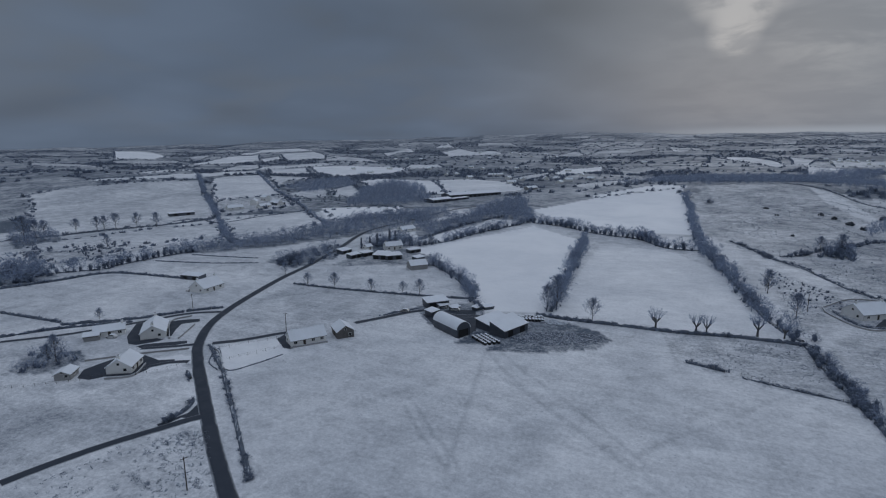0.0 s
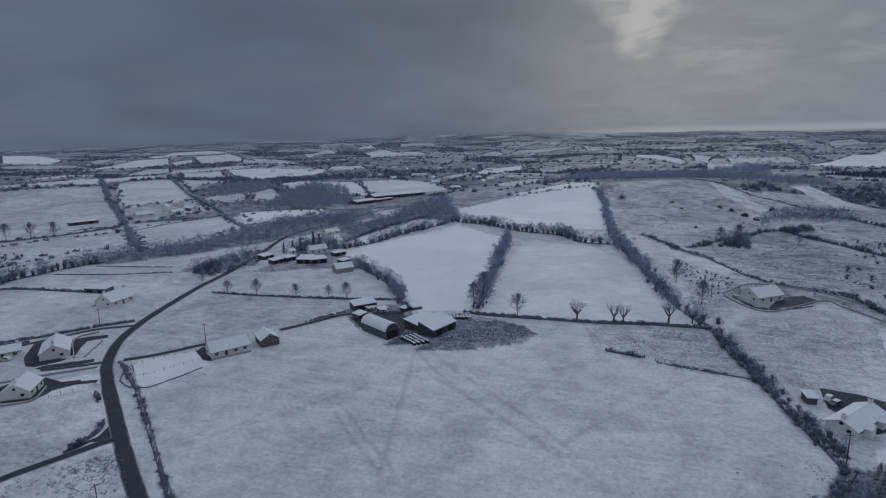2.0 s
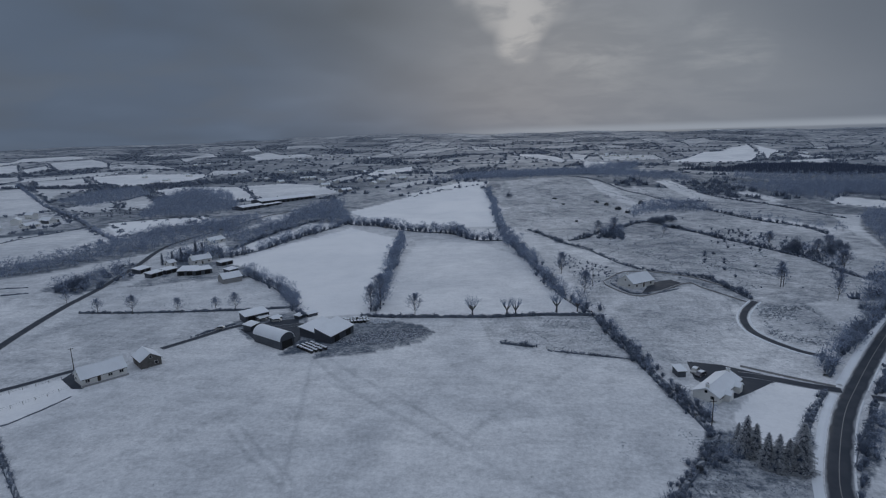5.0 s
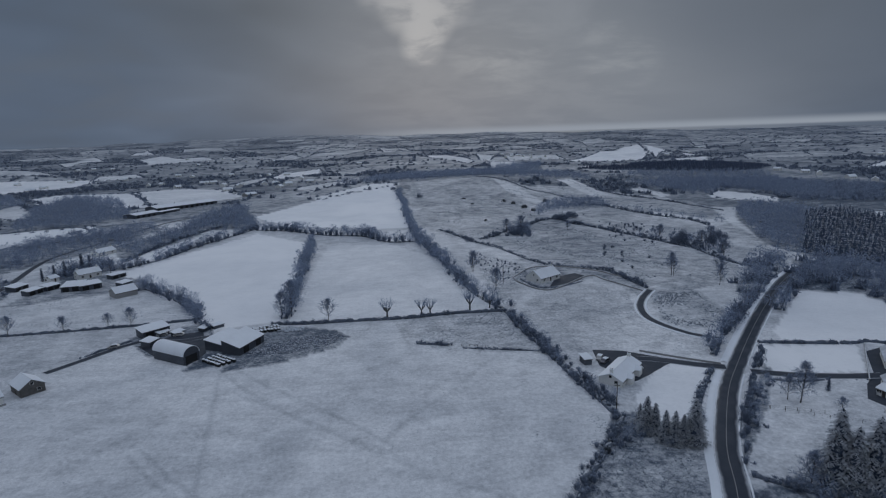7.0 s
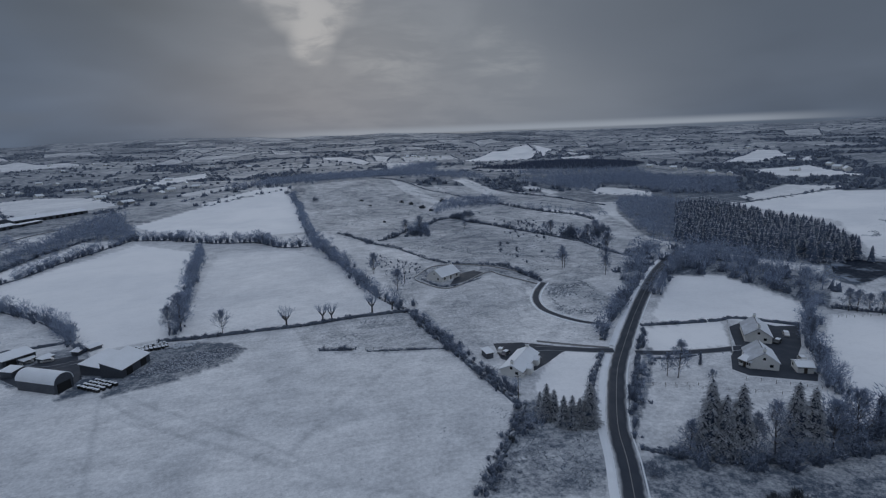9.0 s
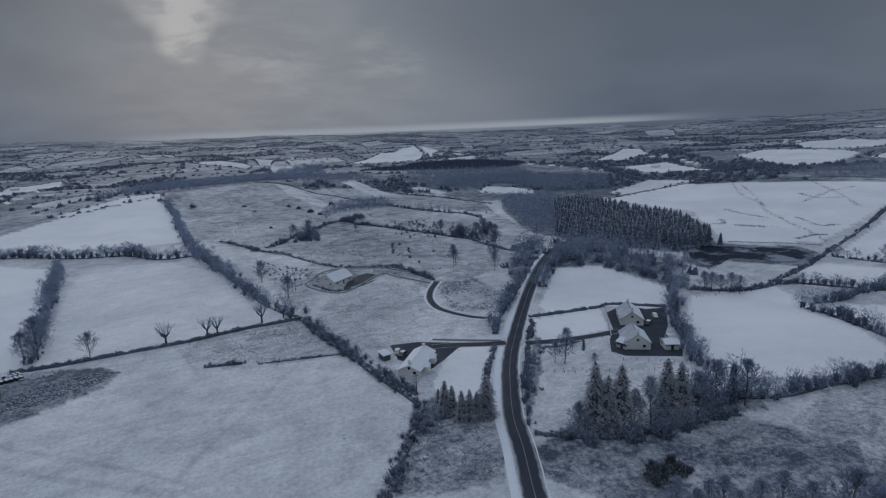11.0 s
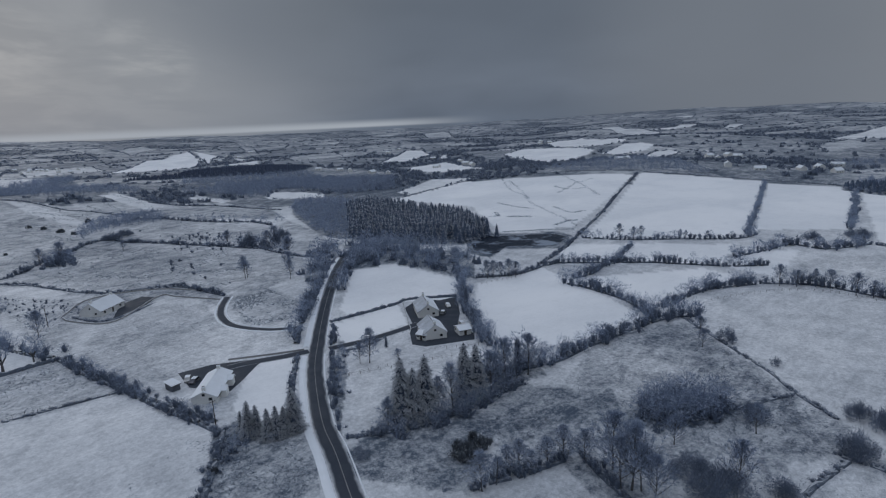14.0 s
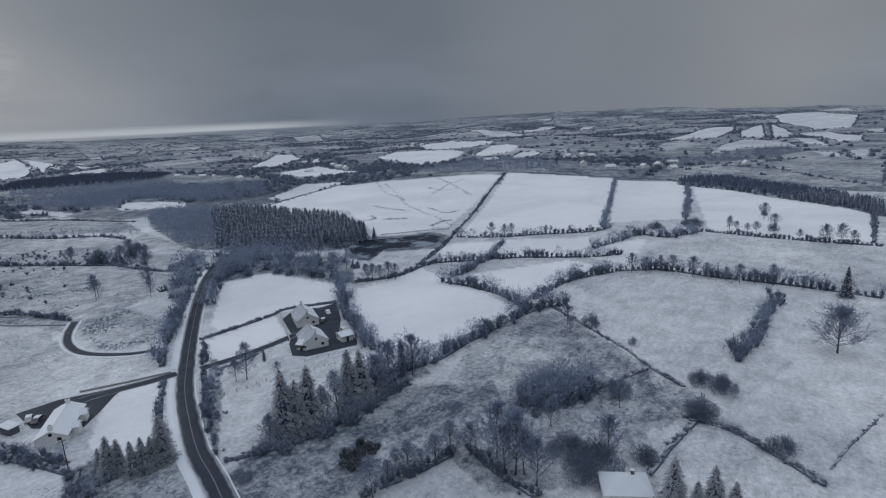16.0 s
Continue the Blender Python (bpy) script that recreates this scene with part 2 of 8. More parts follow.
PAINT = plain("road_paint", (0.22, 0.22, 0.22), 0.7, scale=2.0, spread=0.3)
RUBBER = plain("tyre_rubber", (0.02, 0.02, 0.02), 0.8)


def make_glass():
    m, t, s = material("window_glass")
    s.inputs["Base Color"].default_value = (0.02, 0.023, 0.028, 1)
    s.inputs["Roughness"].default_value = 0.08
    link(t, remap(t, noise_at(t, 1.5, where="Object"), 0.3, 0.7, 0.05, 0.14), s.inputs["Roughness"])
    return m


GLASS = make_glass()


def make_water():
    m, t, s = material("bog_water")
    ripple = noise_at(t, 0.5, 3.0)
    link(t, blend(t, remap(t, noise_at(t, 0.07, 4.0), 0.5, 0.62), (0.018, 0.026, 0.042), (0.26, 0.3, 0.36)), s.inputs["Base Color"])
    link(t, remap(t, ripple, 0.3, 0.7, 0.45, 0.65), s.inputs["Roughness"])
    s.inputs["Specular IOR Level"].default_value = 0.08
    bump(t, s, ripple, 0.15, 0.05)
    return m


WATER = make_water()


# ---- mesh helpers ----
def mesh_of(name, verts, faces, mat=None, smooth=False):
    me = bpy.data.meshes.new(name)
    verts = np.asarray(verts, np.float32)
    if isinstance(faces, np.ndarray):
        n, k = faces.shape
        me.vertices.add(len(verts))
        me.vertices.foreach_set("co", verts.ravel())
        me.loops.add(n * k)
        me.loops.foreach_set("vertex_index", faces.astype(np.int32).ravel())
        me.polygons.add(n)
        me.polygons.foreach_set("loop_start", np.arange(0, n * k, k, dtype=np.int32))
        me.update(calc_edges=True)
        me.validate()
    else:
        me.from_pydata([tuple(map(float, v)) for v in verts], [], faces)
        me.update()
    if smooth:
        me.polygons.foreach_set("use_smooth", np.ones(len(me.polygons), bool))
    if mat:
        me.materials.append(mat)
    return me


def part(name, bm, mat, parent, label=""):
    me = bpy.data.meshes.new(name)
    bm.to_mesh(me)
    bm.free()
    me.materials.append(mat)
    ob = new(name, me)
    ob.parent = parent
    return tagged(ob, label)


def shared(name, me, parent, m=None):
    ob = new(name, me)
    ob.parent = parent
    if m is not None:
        ob.matrix_basis = m
    return ob


def box(bm, x0, x1, y0, y1, z0, z1, bevel=0.0):
    got = bmesh.ops.create_cube(bm, size=1.0, matrix=Matrix.Translation(((x0 + x1) / 2, (y0 + y1) / 2, (z0 + z1) / 2)) @ Matrix.Diagonal((x1 - x0, y1 - y0, z1 - z0, 1)))
    if bevel:
        edges = {e for v in got["verts"] for e in v.link_edges}
        bmesh.ops.bevel(bm, geom=list(edges), offset=bevel, segments=1, affect="EDGES")
    return bm


def box_part(name, dims, mat, parent, label="", bevel=0.0):
    return part(name, box(bmesh.new(), *dims, bevel=bevel), mat, parent, label)


def prism(bm, outline, x0, x1):
    """A solid with its outline in y, z drawn out along x."""
    a = [bm.verts.new((x0, y, z)) for y, z in outline]
    b = [bm.verts.new((x1, y, z)) for y, z in outline]
    bm.faces.new(a)
    bm.faces.new(b[::-1])
    n = len(a)
    for i in range(n):
        bm.faces.new((a[i], b[i], b[(i + 1) % n], a[(i + 1) % n]))
    bmesh.ops.recalc_face_normals(bm, faces=bm.faces[:])
    return bm


def base(name, x, y, rz, label, category, group="", sink=0.0):
    e = new(name)
    e.matrix_basis = pose(x, y, float(height(x, y)) - sink, 0, 0, rz)
    return tagged(e, label, category, group)


FIELDS = []


def field(cover, outline):
    """A field, with how much of its grass the snow hides."""
    cx, cy = sum(p[0] for p in outline) / len(outline), sum(p[1] for p in outline) / len(outline)
    grown = []
    for x, y in outline:
        d = max(1.0, math.hypot(x - cx, y - cy))
        grown.append((x + (x - cx) / d * 3.0, y + (y - cy) / d * 3.0))
    FIELDS.append((cover, grown))


field(0.77, [(-145.9, 118.3), (-148, 146.9), (-131.9, 169.9), (-117.2, 199.2), (-86.6, 183.7), (-73.7, 181), (-40.8, 202.3), (-40, 213.5), (-37.2, 228.3), (28.1, 236.3), (47.6, 143.2), (38, 120.6), (26.7, 104.5), (-101.4, 87.8), (-88.6, 77.2)])
field(0.62, [(-19.5, 227.9), (27.3, 237.2), (36.8, 189.7), (6.6, 195.3), (-11.1, 201.3)])
field(1, [(-201.3, 336), (-156.7, 469.2), (-97.4, 412.7), (-84.4, 317.7), (-75.9, 255.8), (-73.5, 236.6), (-98.1, 226.6), (-121.4, 257.5), (-157.3, 300.3)])
field(0.86, [(-83.1, 404.5), (-38.6, 404.7), (0.9, 343.2), (21.2, 242.2), (-15.9, 234.1), (-66.5, 233.5), (-69.9, 270), (-77.4, 337.7)])
field(1, [(-193.1, 576.7), (-151.2, 674.1), (-60.5, 753.6), (-20.1, 480.5), (-46.7, 480), (-84.6, 491), (-140.6, 512.6)])
field(0.67, [(-178.2, 144.1), (-198.6, 180.8), (-212.4, 214), (-147, 225), (-130.2, 224.3), (-135.2, 206.7), (-143, 186.6), (-150.8, 176.9), (-161.1, 163.8)])
field(0.76, [(-209.6, 228.7), (-221.4, 273.8), (-189.8, 285.1), (-163.2, 288.9), (-117.9, 244.7), (-155.4, 232.6)])
field(0.95, [(-169.9, 136), (-158.6, 151.7), (-145.1, 143.8), (-151.6, 123.3)])
field(0.73, [(-354.1, 145), (-332.5, 194.9), (-282.5, 208.1), (-245.5, 183), (-228.2, 208.9), (-215.8, 172.4), (-258.3, 126.4), (-297.9, 120.2)])
field(0.66, [(-517.1, 216.9), (-495.6, 285.3), (-457.7, 375.3), (-348.4, 297), (-381.5, 233.3), (-391.2, 179.9)])
field(0.68, [(-312.4, 226.9), (-324.1, 283.5), (-293.5, 336.2), (-271, 286), (-230.7, 233), (-272.9, 228.6)])
field(0.98, [(-405.2, 482.9), (-350.7, 542.4), (-325.4, 491.7), (-348.9, 427.8)])
field(0.97, [(-236.6, 400.3), (-204.6, 458.5), (-199, 411.1), (-206.3, 352.8)])
field(0.73, [(-302.8, 457.3), (-276.3, 490.9), (-251.4, 493.3), (-268.4, 433.6)])
field(0.68, [(-252.4, 100.2), (-232.7, 117.1), (-207.9, 103.5), (-209.7, 96.9), (-220.5, 86.1)])
field(0.67, [(-204.8, 79.2), (-179.3, 96.7), (-168.4, 120.4), (-148.8, 107.4), (-138.7, 90.2), (-148.1, 73.6), (-153.3, 56.5)])
field(0.68, [(-142.9, 51.9), (-128.2, 89.5), (-121.9, 91.7), (-96.5, 73.1), (-140.3, 50.7)])
field(0.73, [(-210.8, 147.3), (-203.8, 153.3), (-196.9, 142.3), (-201.1, 140.2), (-214.6, 109.2), (-184.4, 132.7), (-174.4, 127.4), (-204.1, 105.3)])
field(0.95, [(-187.3, 113.7), (-174.4, 126.2), (-168.8, 123), (-174.7, 111.7)])
field(0.61, [(-39, 702), (70.2, 813), (153.2, 665.7), (97.7, 516.8), (51.8, 409.2), (9.5, 428.5), (-16.6, 482.9)])
field(0.58, [(46.8, 403.1), (91.7, 484.5), (158.2, 375.9), (132.9, 298.7), (100.4, 278.4), (53.2, 336.7)])
field(0.59, [(118.3, 512.7), (188.5, 449.9), (270, 496.9), (210.7, 393), (163.6, 379.3)])
field(0.61, [(70.7, 733.8), (168.4, 732.4), (262.3, 629.9), (239.2, 438.9), (218.5, 474.6), (153, 636)])
field(0.64, [(218.1, 391.5), (211.1, 324.5), (169, 289.6), (133.3, 272.7)])
field(0.63, [(20.2, 381.6), (47.9, 324.9), (53.9, 284.1), (33.3, 264.8), (25.7, 246.7)])
field(0.63, [(29.3, 215.1), (51.9, 273.1), (78.7, 275.4), (90.5, 258.2), (81.3, 217.1), (99.3, 195.9), (89.8, 180.2), (71.3, 195.4), (54.5, 188.5), (42.3, 189.5)])
field(0.61, [(101.1, 256.9), (123.8, 258.4), (120.6, 220.2), (107.2, 207.7), (91.2, 212.6)])
field(0.97, [(59.1, 151.5), (70.7, 168.8), (79.1, 172.2), (86.4, 168.4), (74.2, 148.9), (64.9, 136.3), (56.8, 141)])
field(0.51, [(48.9, 142.3), (50.8, 129.4), (59.8, 125.1), (64, 124.4), (52.5, 100.7), (29.8, 104)])
field(0.51, [(-42.3, 776.6), (59, 863), (102.6, 772.2), (159.1, 640.3), (246.7, 614.7), (263.7, 527.2), (217.5, 360.4), (178.7, 294.5), (132.8, 267.1), (95.5, 253.8), (85.6, 309.3), (39.9, 377.9), (0.9, 458.2)])
field(0.61, [(83.6, 773.1), (116.3, 705.3), (157.1, 632), (114.3, 513.8), (94.6, 540.6), (96.9, 649.8)])
field(0.63, [(204.6, 536), (236.7, 477.5), (273.1, 492), (222.9, 439.2), (204.8, 469.4)])
field(0.61, [(224.4, 432.8), (212, 323.5), (167.3, 280.4), (177.3, 340)])
field(0.55, [(111.2, 477.2), (169.2, 358.9), (161.5, 334.3), (144.6, 376.8), (111.5, 438.3)])
field(0.5, [(40.7, 295.7), (51.2, 312.7), (70.1, 319.5), (84.5, 306.7), (80.7, 292.6), (56.1, 268.6), (48.3, 277.6)])
field(0.96, [(-419.1, 493.6), (-360.2, 534.7), (-325.7, 510), (-323.2, 461.4), (-355.7, 426.6)])
field(0.74, [(-477.1, 343.1), (-463.8, 380), (-371.4, 311.3), (-367.9, 294.6), (-372.2, 264.6)])
field(0.71, [(-338.9, 244), (-308.1, 332.4), (-269.1, 317.3), (-261.2, 263.8), (-303.9, 234.8)])
field(1, [(172.2, 250.6), (186.8, 236.8), (192.7, 193.4), (169.3, 174.6), (155.2, 188.4), (127, 189.7), (131.1, 201.7)])
field(1, [(115, 185.3), (146.4, 185.4), (131.3, 162), (106.3, 166.3)])
field(0.73, [(101.5, 161), (131.5, 161.6), (118.8, 141.5), (137, 126.6), (107.3, 119.1), (93.5, 123.4), (84.4, 115), (72.6, 120.2)])
field(1, [(194.7, 176.4), (237.6, 172.7), (216.3, 128), (199.2, 97.6), (166.7, 99.5), (143.6, 116.5), (163.4, 149.4)])
field(1, [(376.1, 463.7), (508, 483.4), (603.5, 334.4), (603.8, 307.2), (349.7, 224.9), (304.3, 254.8), (382.5, 352.4)])
field(1, [(627.5, 307.3), (644.3, 181.7), (387.5, 116.6), (320, 194.6)])
field(1, [(633.8, 172.3), (645.1, 102.6), (436.7, 68.2), (404, 115.3)])
field(1, [(633.2, 95.1), (497.1, -46.9), (390.9, -38.5), (384.9, 1.2), (397.2, 46)])
field(0.98, [(288.4, 195), (311.8, 166), (274.2, 150), (254.2, 164.7)])
field(0.98, [(318.9, 161.4), (346, 113.3), (300.8, 101.7), (271.9, 145.1)])
field(0.95, [(340.3, 104.1), (349.8, 78.5), (291.4, 73.7), (296.7, 93.8)])
field(1, [(239.9, 138.2), (282.6, 105.1), (274.2, 76.3), (253, 94.1), (221, 98.2), (228.6, 125.5)])
field(0.67, [(328.1, 70.3), (373.9, 36.7), (370.4, -40.6), (287.6, -33.3), (280.8, 3.5), (292.1, 56.6)])
field(0.71, [(236.5, 82.5), (277, 50.9), (268, 3.1), (198.7, 10.5), (177.8, 13.5), (167.1, 34.5), (203.7, 64.1)])
field(0.71, [(262.3, -3.1), (260, -32.2), (127.9, -20), (140.6, 3.5), (155.3, 11.2), (180.8, 7.6)])
field(0.5, [(174.6, 96.5), (201.8, 77.4), (164.8, 35.6), (156.5, 22.8), (141.3, 18.9), (125.7, 37.7), (129.6, 84)])
field(0.52, [(118.6, 97.3), (134.3, 74.9), (139.6, 35.8), (115.2, 22.9), (105.3, 32.6), (92.2, 52.3), (99.5, 65.5), (89.9, 93.5), (67.8, 104.9), (102.9, 105.6)])
field(0.66, [(105.9, 31.5), (140.4, 18.8), (141.4, 8.5), (126, -8.8), (121.7, -8.7), (107, 17.7)])
field(0.26, [(277.1, 262.5), (298.1, 247.8), (323.4, 221.9), (319, 207), (284.2, 191.2), (266.2, 218.8), (241.9, 209.7), (241, 226)])
field(0.44, [(63.2, 104.9), (75.5, 102.3), (89.9, 93.5), (85.3, 82), (74.6, 75.9), (61.2, 100.1)])
field(0.32, [(85.2, 96.8), (103.5, 97.7), (120.2, 94.3), (134.3, 74.9), (121.2, 64.3), (109.9, 79.1), (87.5, 87.5)])
field(0.21, [(-126.8, 215.7), (-103.4, 232), (-92.5, 207.8), (-75.9, 226.2), (-66.6, 199.1), (-93.1, 181.9), (-91.5, 194.1), (-109.1, 197.3)])
field(0.26, [(-76.4, 182.2), (-73.4, 218.8), (-59.3, 221.5), (-46.2, 216.3), (-40.2, 209.3), (-44.5, 199.8), (-58.9, 189.5)])
field(0.36, [(-222.6, 269.7), (-226.5, 341.1), (-179.6, 318.2), (-163.8, 297.3), (-194.9, 286.3)])
field(0.32, [(622.8, 450.6), (733.1, 436.1), (864.7, 428.4), (772.5, 322.3), (674, 239.4), (646.1, 319.9), (609.3, 379.1)])
field(0.32, [(-606.3, 630.9), (-660.8, 739.8), (-683.1, 880), (-545.9, 735.6), (-535.6, 597.1)])
field(0.32, [(-492.2, 673.3), (-542.1, 826), (-432.8, 750.1), (-330.1, 593.2), (-353.9, 544.9), (-405.7, 517.4)])
field(0.32, [(-349.5, 247.6), (-367.1, 260.8), (-358.3, 305.7), (-333.9, 340.9), (-338.6, 402.6), (-342.5, 472.6), (-287.8, 515.5), (-258, 470.9), (-269.2, 389.2), (-282.2, 356.1), (-298, 316.2), (-324.3, 271.7)])
field(0.32, [(-270.7, 262.1), (-269.7, 289.4), (-272.4, 311.3), (-262.2, 329.9), (-274.6, 357.3), (-237, 287.2), (-242.6, 255.1)])
field(0.32, [(209.3, 316.3), (222.2, 296.1), (219.6, 250.7), (239.3, 228.3), (201.4, 189.1), (198.4, 194.8), (195.7, 216.5), (189.7, 235.8), (174.7, 244.6), (165.9, 249.1)])
field(0.32, [(185.4, 319), (211.4, 334.7), (190.8, 291.2), (151.3, 244.6), (134.8, 228.7), (145.8, 259.7)])
field(0.32, [(261.2, 470.1), (293.7, 535), (324.2, 552.6), (338.3, 509.5), (329.5, 464.4), (251.8, 352.2), (222.2, 339.6), (223, 369.8)])
field(0.32, [(225.7, 333.5), (226, 295.3), (238.8, 261.6), (257, 249.5), (282, 249.2), (288.4, 242.9), (295.6, 257.3), (324.1, 305), (328.3, 368.3), (341, 444.5), (306.9, 453.4)])
field(0.32, [(258.2, 764.5), (343.5, 813.5), (409.8, 815.8), (487.5, 806.1), (492.2, 699.1), (421.4, 597), (402.4, 640.2), (366.8, 706.1), (321.3, 651.6), (287.8, 697.9)])
field(0.32, [(367.6, 1093.9), (458.7, 1069.8), (569.1, 1001.6), (626.9, 865.9), (603.8, 724.4), (545.3, 753.3), (494.4, 850.8), (397.8, 929.4)])
field(0.32, [(-146.9, 1082.1), (-69.1, 1265.1), (59.5, 1261.6), (166.6, 1113.6), (234.9, 856.4), (219.9, 801.4), (106.5, 826.2), (6.7, 1099), (-80.6, 841.2)])
field(0.32, [(-234.7, 448.8), (-225.2, 504.8), (-167.5, 501.2), (-196, 575.7), (-229.7, 652.5), (-251.1, 630.5), (-242.4, 543.3)])
field(0.32, [(-237.6, 324), (-250.9, 369.8), (-234, 377.5), (-208.2, 351.9), (-220.5, 331.9)])
field(0.32, [(-361.3, 148.2), (-421, 174.5), (-404.2, 186.3), (-353.5, 173.7), (-346.6, 155.3)])
field(0.32, [(-540.8, 233.6), (-526.9, 264.2), (-486.1, 245), (-477.4, 210.4)])
field(0.32, [(-191.4, 888.6), (-38.1, 891.2), (140.3, 1277.3), (275.7, 1498.9), (212.8, 1149.5), (63.5, 844.6), (-33.6, 792.9)])
field(0.32, [(127.1, 62.9), (139.8, 64.3), (150.5, 55.9), (149.7, 45.1), (142.3, 44.4), (126.9, 53.5)])
field(0.32, [(659.6, 105), (606.1, 52.4), (561.2, 4.6), (488.3, -50.9), (544, -55.8), (640, 6.1), (729.8, 107)])
field(0.32, [(-216.9, 87.9), (-227, 99.9), (-216.5, 108.2), (-206, 104.4), (-207, 95.5)])
field(0.32, [(47.4, 137.6), (55.3, 141.3), (52.2, 129.2), (59.2, 123.8), (52.5, 122.2), (45.4, 127.4)])
field(0.32, [(-257.7, 431.1), (-246.1, 482.9), (-228.1, 525.7), (-210.1, 470.9), (-219, 408.3), (-217, 371.3)])
field(0.32, [(-309.3, 467.2), (-300, 533.3), (-277, 543.6), (-262.3, 501.7), (-275.7, 445.5)])
field(0.32, [(72.8, 107.2), (81.4, 109.2), (90.6, 102.2), (107.2, 100.8), (118.6, 97.3), (112.9, 95), (92.9, 96.3), (75.5, 102.3)])
field(0.32, [(111.7, 101.5), (120.2, 100.7), (131, 96.6), (137.9, 103.7), (128.7, 107.4), (117.5, 107.5)])
field(0.32, [(89.1, 146.4), (105.1, 168.8), (106.3, 166.3), (91, 142.9), (72.9, 119.6), (62.5, 102), (63.8, 107.9)])
FAR_FIELDS = []


def far_field(cover, outline):
    """A field in the distance, with hedges on its edges."""
    FAR_FIELDS.append(outline)
    field(cover, outline)


far_field(0.67, [(-838, 395), (-837, 408), (-851, 444), (-831, 477), (-810, 531), (-771, 598), (-764, 606), (-580, 468), (-473, 390), (-476, 334), (-501, 297), (-504, 257), (-509, 234)])
far_field(0.7, [(-484, 223), (-480, 244), (-471, 303), (-439, 363), (-368, 312), (-386, 293), (-418, 246), (-462, 212)])
far_field(0.5, [(-453, 207), (-407, 239), (-386, 264), (-363, 296), (-348, 283), (-370, 257), (-395, 236), (-383, 206), (-389, 176)])
far_field(0.8, [(-780, 643), (-832, 803), (-555, 570), (-571, 519), (-580, 478)])
far_field(0.55, [(-571, 467), (-552, 565), (-464, 496), (-475, 397)])
far_field(0.78, [(-450, 380), (-423, 465), (-345, 407), (-348, 367), (-352, 305)])
far_field(0.82, [(-910, 508), (-868, 571), (-870, 712), (-1095, 1049), (-871, 834), (-790, 613), (-872, 510)])
far_field(0.7, [(-923, 598), (-991, 721), (-1578, 1515), (-1187, 1138), (-953, 780), (-898, 591)])
far_field(0.85, [(-1511, 1119), (-1716, 1338), (-1954, 1880), (-1642, 1577), (-1602, 1314)])
far_field(0.95, [(-3214, 1982), (-3090, 2050), (-2364, 1714), (-2047, 1422), (-2218, 1364)])
far_field(0.58, [(-2302, 1103), (-2183, 1150), (-1672, 992), (-1837, 967), (-2111, 1010)])
far_field(0.55, [(-2135, 1301), (-2062, 1386), (-1887, 1424), (-1825, 1353), (-1847, 1143)])
far_field(0.6, [(-1938, 1488), (-2200, 1840), (-2150, 1928), (-1811, 1437)])
far_field(0.8, [(-2040, 1836), (-2644, 2640), (-2171, 2421), (-2037, 2358), (-2160, 2156), (-1926, 1788)])
far_field(0.8, [(-1690, 1630), (-1850, 1895), (-1645, 1715), (-1596, 1560)])
far_field(0.8, [(-1918, 1984), (-1985, 2298), (-1362, 1702), (-1563, 1644)])
far_field(0.75, [(-1236, 1196), (-1114, 1337), (-1028, 1283), (-1139, 1101)])
far_field(0.93, [(-1046, 1195), (-1003, 1252), (-808, 1325), (-710, 1066), (-755, 940), (-875, 1018)])
far_field(0.8, [(-1115, 1108), (-1049, 1176), (-846, 965), (-853, 846)])
far_field(0.7, [(-814, 800), (-736, 863), (-696, 728), (-642, 653)])
far_field(0.9, [(-607, 818), (-608, 892), (-465, 857), (-357, 682), (-416, 697), (-524, 802), (-501, 704)])
far_field(0.85, [(-482, 868), (-420, 903), (-344, 874), (-273, 773), (-297, 734), (-352, 684)])
far_field(0.72, [(-536, 653), (-567, 748), (-443, 608), (-476, 590)])
far_field(0.7, [(-555, 579), (-559, 668), (-486, 584), (-506, 559)])
far_field(1, [(-403, 474), (-400, 494), (-348, 543), (-329, 524), (-349, 432)])
far_field(0.66, [(-462, 456), (-471, 509), (-505, 552), (-494, 486)])
far_field(0.7, [(-1510, 2224), (-1648, 2710), (-1502, 2527), (-1337, 2012)])
far_field(0.62, [(-1675, 2014), (-1240, 1749), (-1052, 1582), (-1357, 1629)])
far_field(0.75, [(-802, 1286), (-870, 1428), (-796, 1470), (-733, 1386)])
far_field(0.75, [(-1596, 2916), (-1815, 3524), (-1485, 2956)])
far_field(0.8, [(-1373, 2600), (-1364, 2784), (-872, 2215), (-1092, 2119)])
far_field(0.55, [(-1564, 3454), (-1388, 3632), (-1170, 3158), (-1426, 3148)])
far_field(0.6, [(-666, 2118), (-651, 2488), (-564, 2341), (-628, 1996)])
far_field(0.9, [(-371, 1245), (-392, 1392), (-327, 1558), (-292, 1391), (-335, 1145)])
far_field(0.65, [(-358, 923), (-396, 1138), (-384, 1267), (-343, 1091), (-328, 960)])
far_field(0.66, [(-220, 845), (-183, 1019), (-138, 917), (-175, 764)])
far_field(0.92, [(-153, 700), (-132, 740), (-90, 797), (-60, 784), (-57, 755), (-109, 727), (-148, 678)])
far_field(0.5, [(-552, 2340), (-515, 2838), (-342, 2948), (-387, 2385)])
far_field(0.5, [(-263, 1462), (-208, 1562), (-173, 1514), (-212, 1247)])
far_field(0.7, [(-312, 3044), (-231, 3236), (-163, 2623), (-251, 2576)])
far_field(0.74, [(-72, 2467), (36, 2208), (110, 1660), (88, 1570), (-28, 1920)])
far_field(0.7, [(152, 2183), (219, 2044), (161, 1660), (125, 1675)])
far_field(0.8, [(151, 1629), (246, 1557), (183, 1199), (117, 1263)])
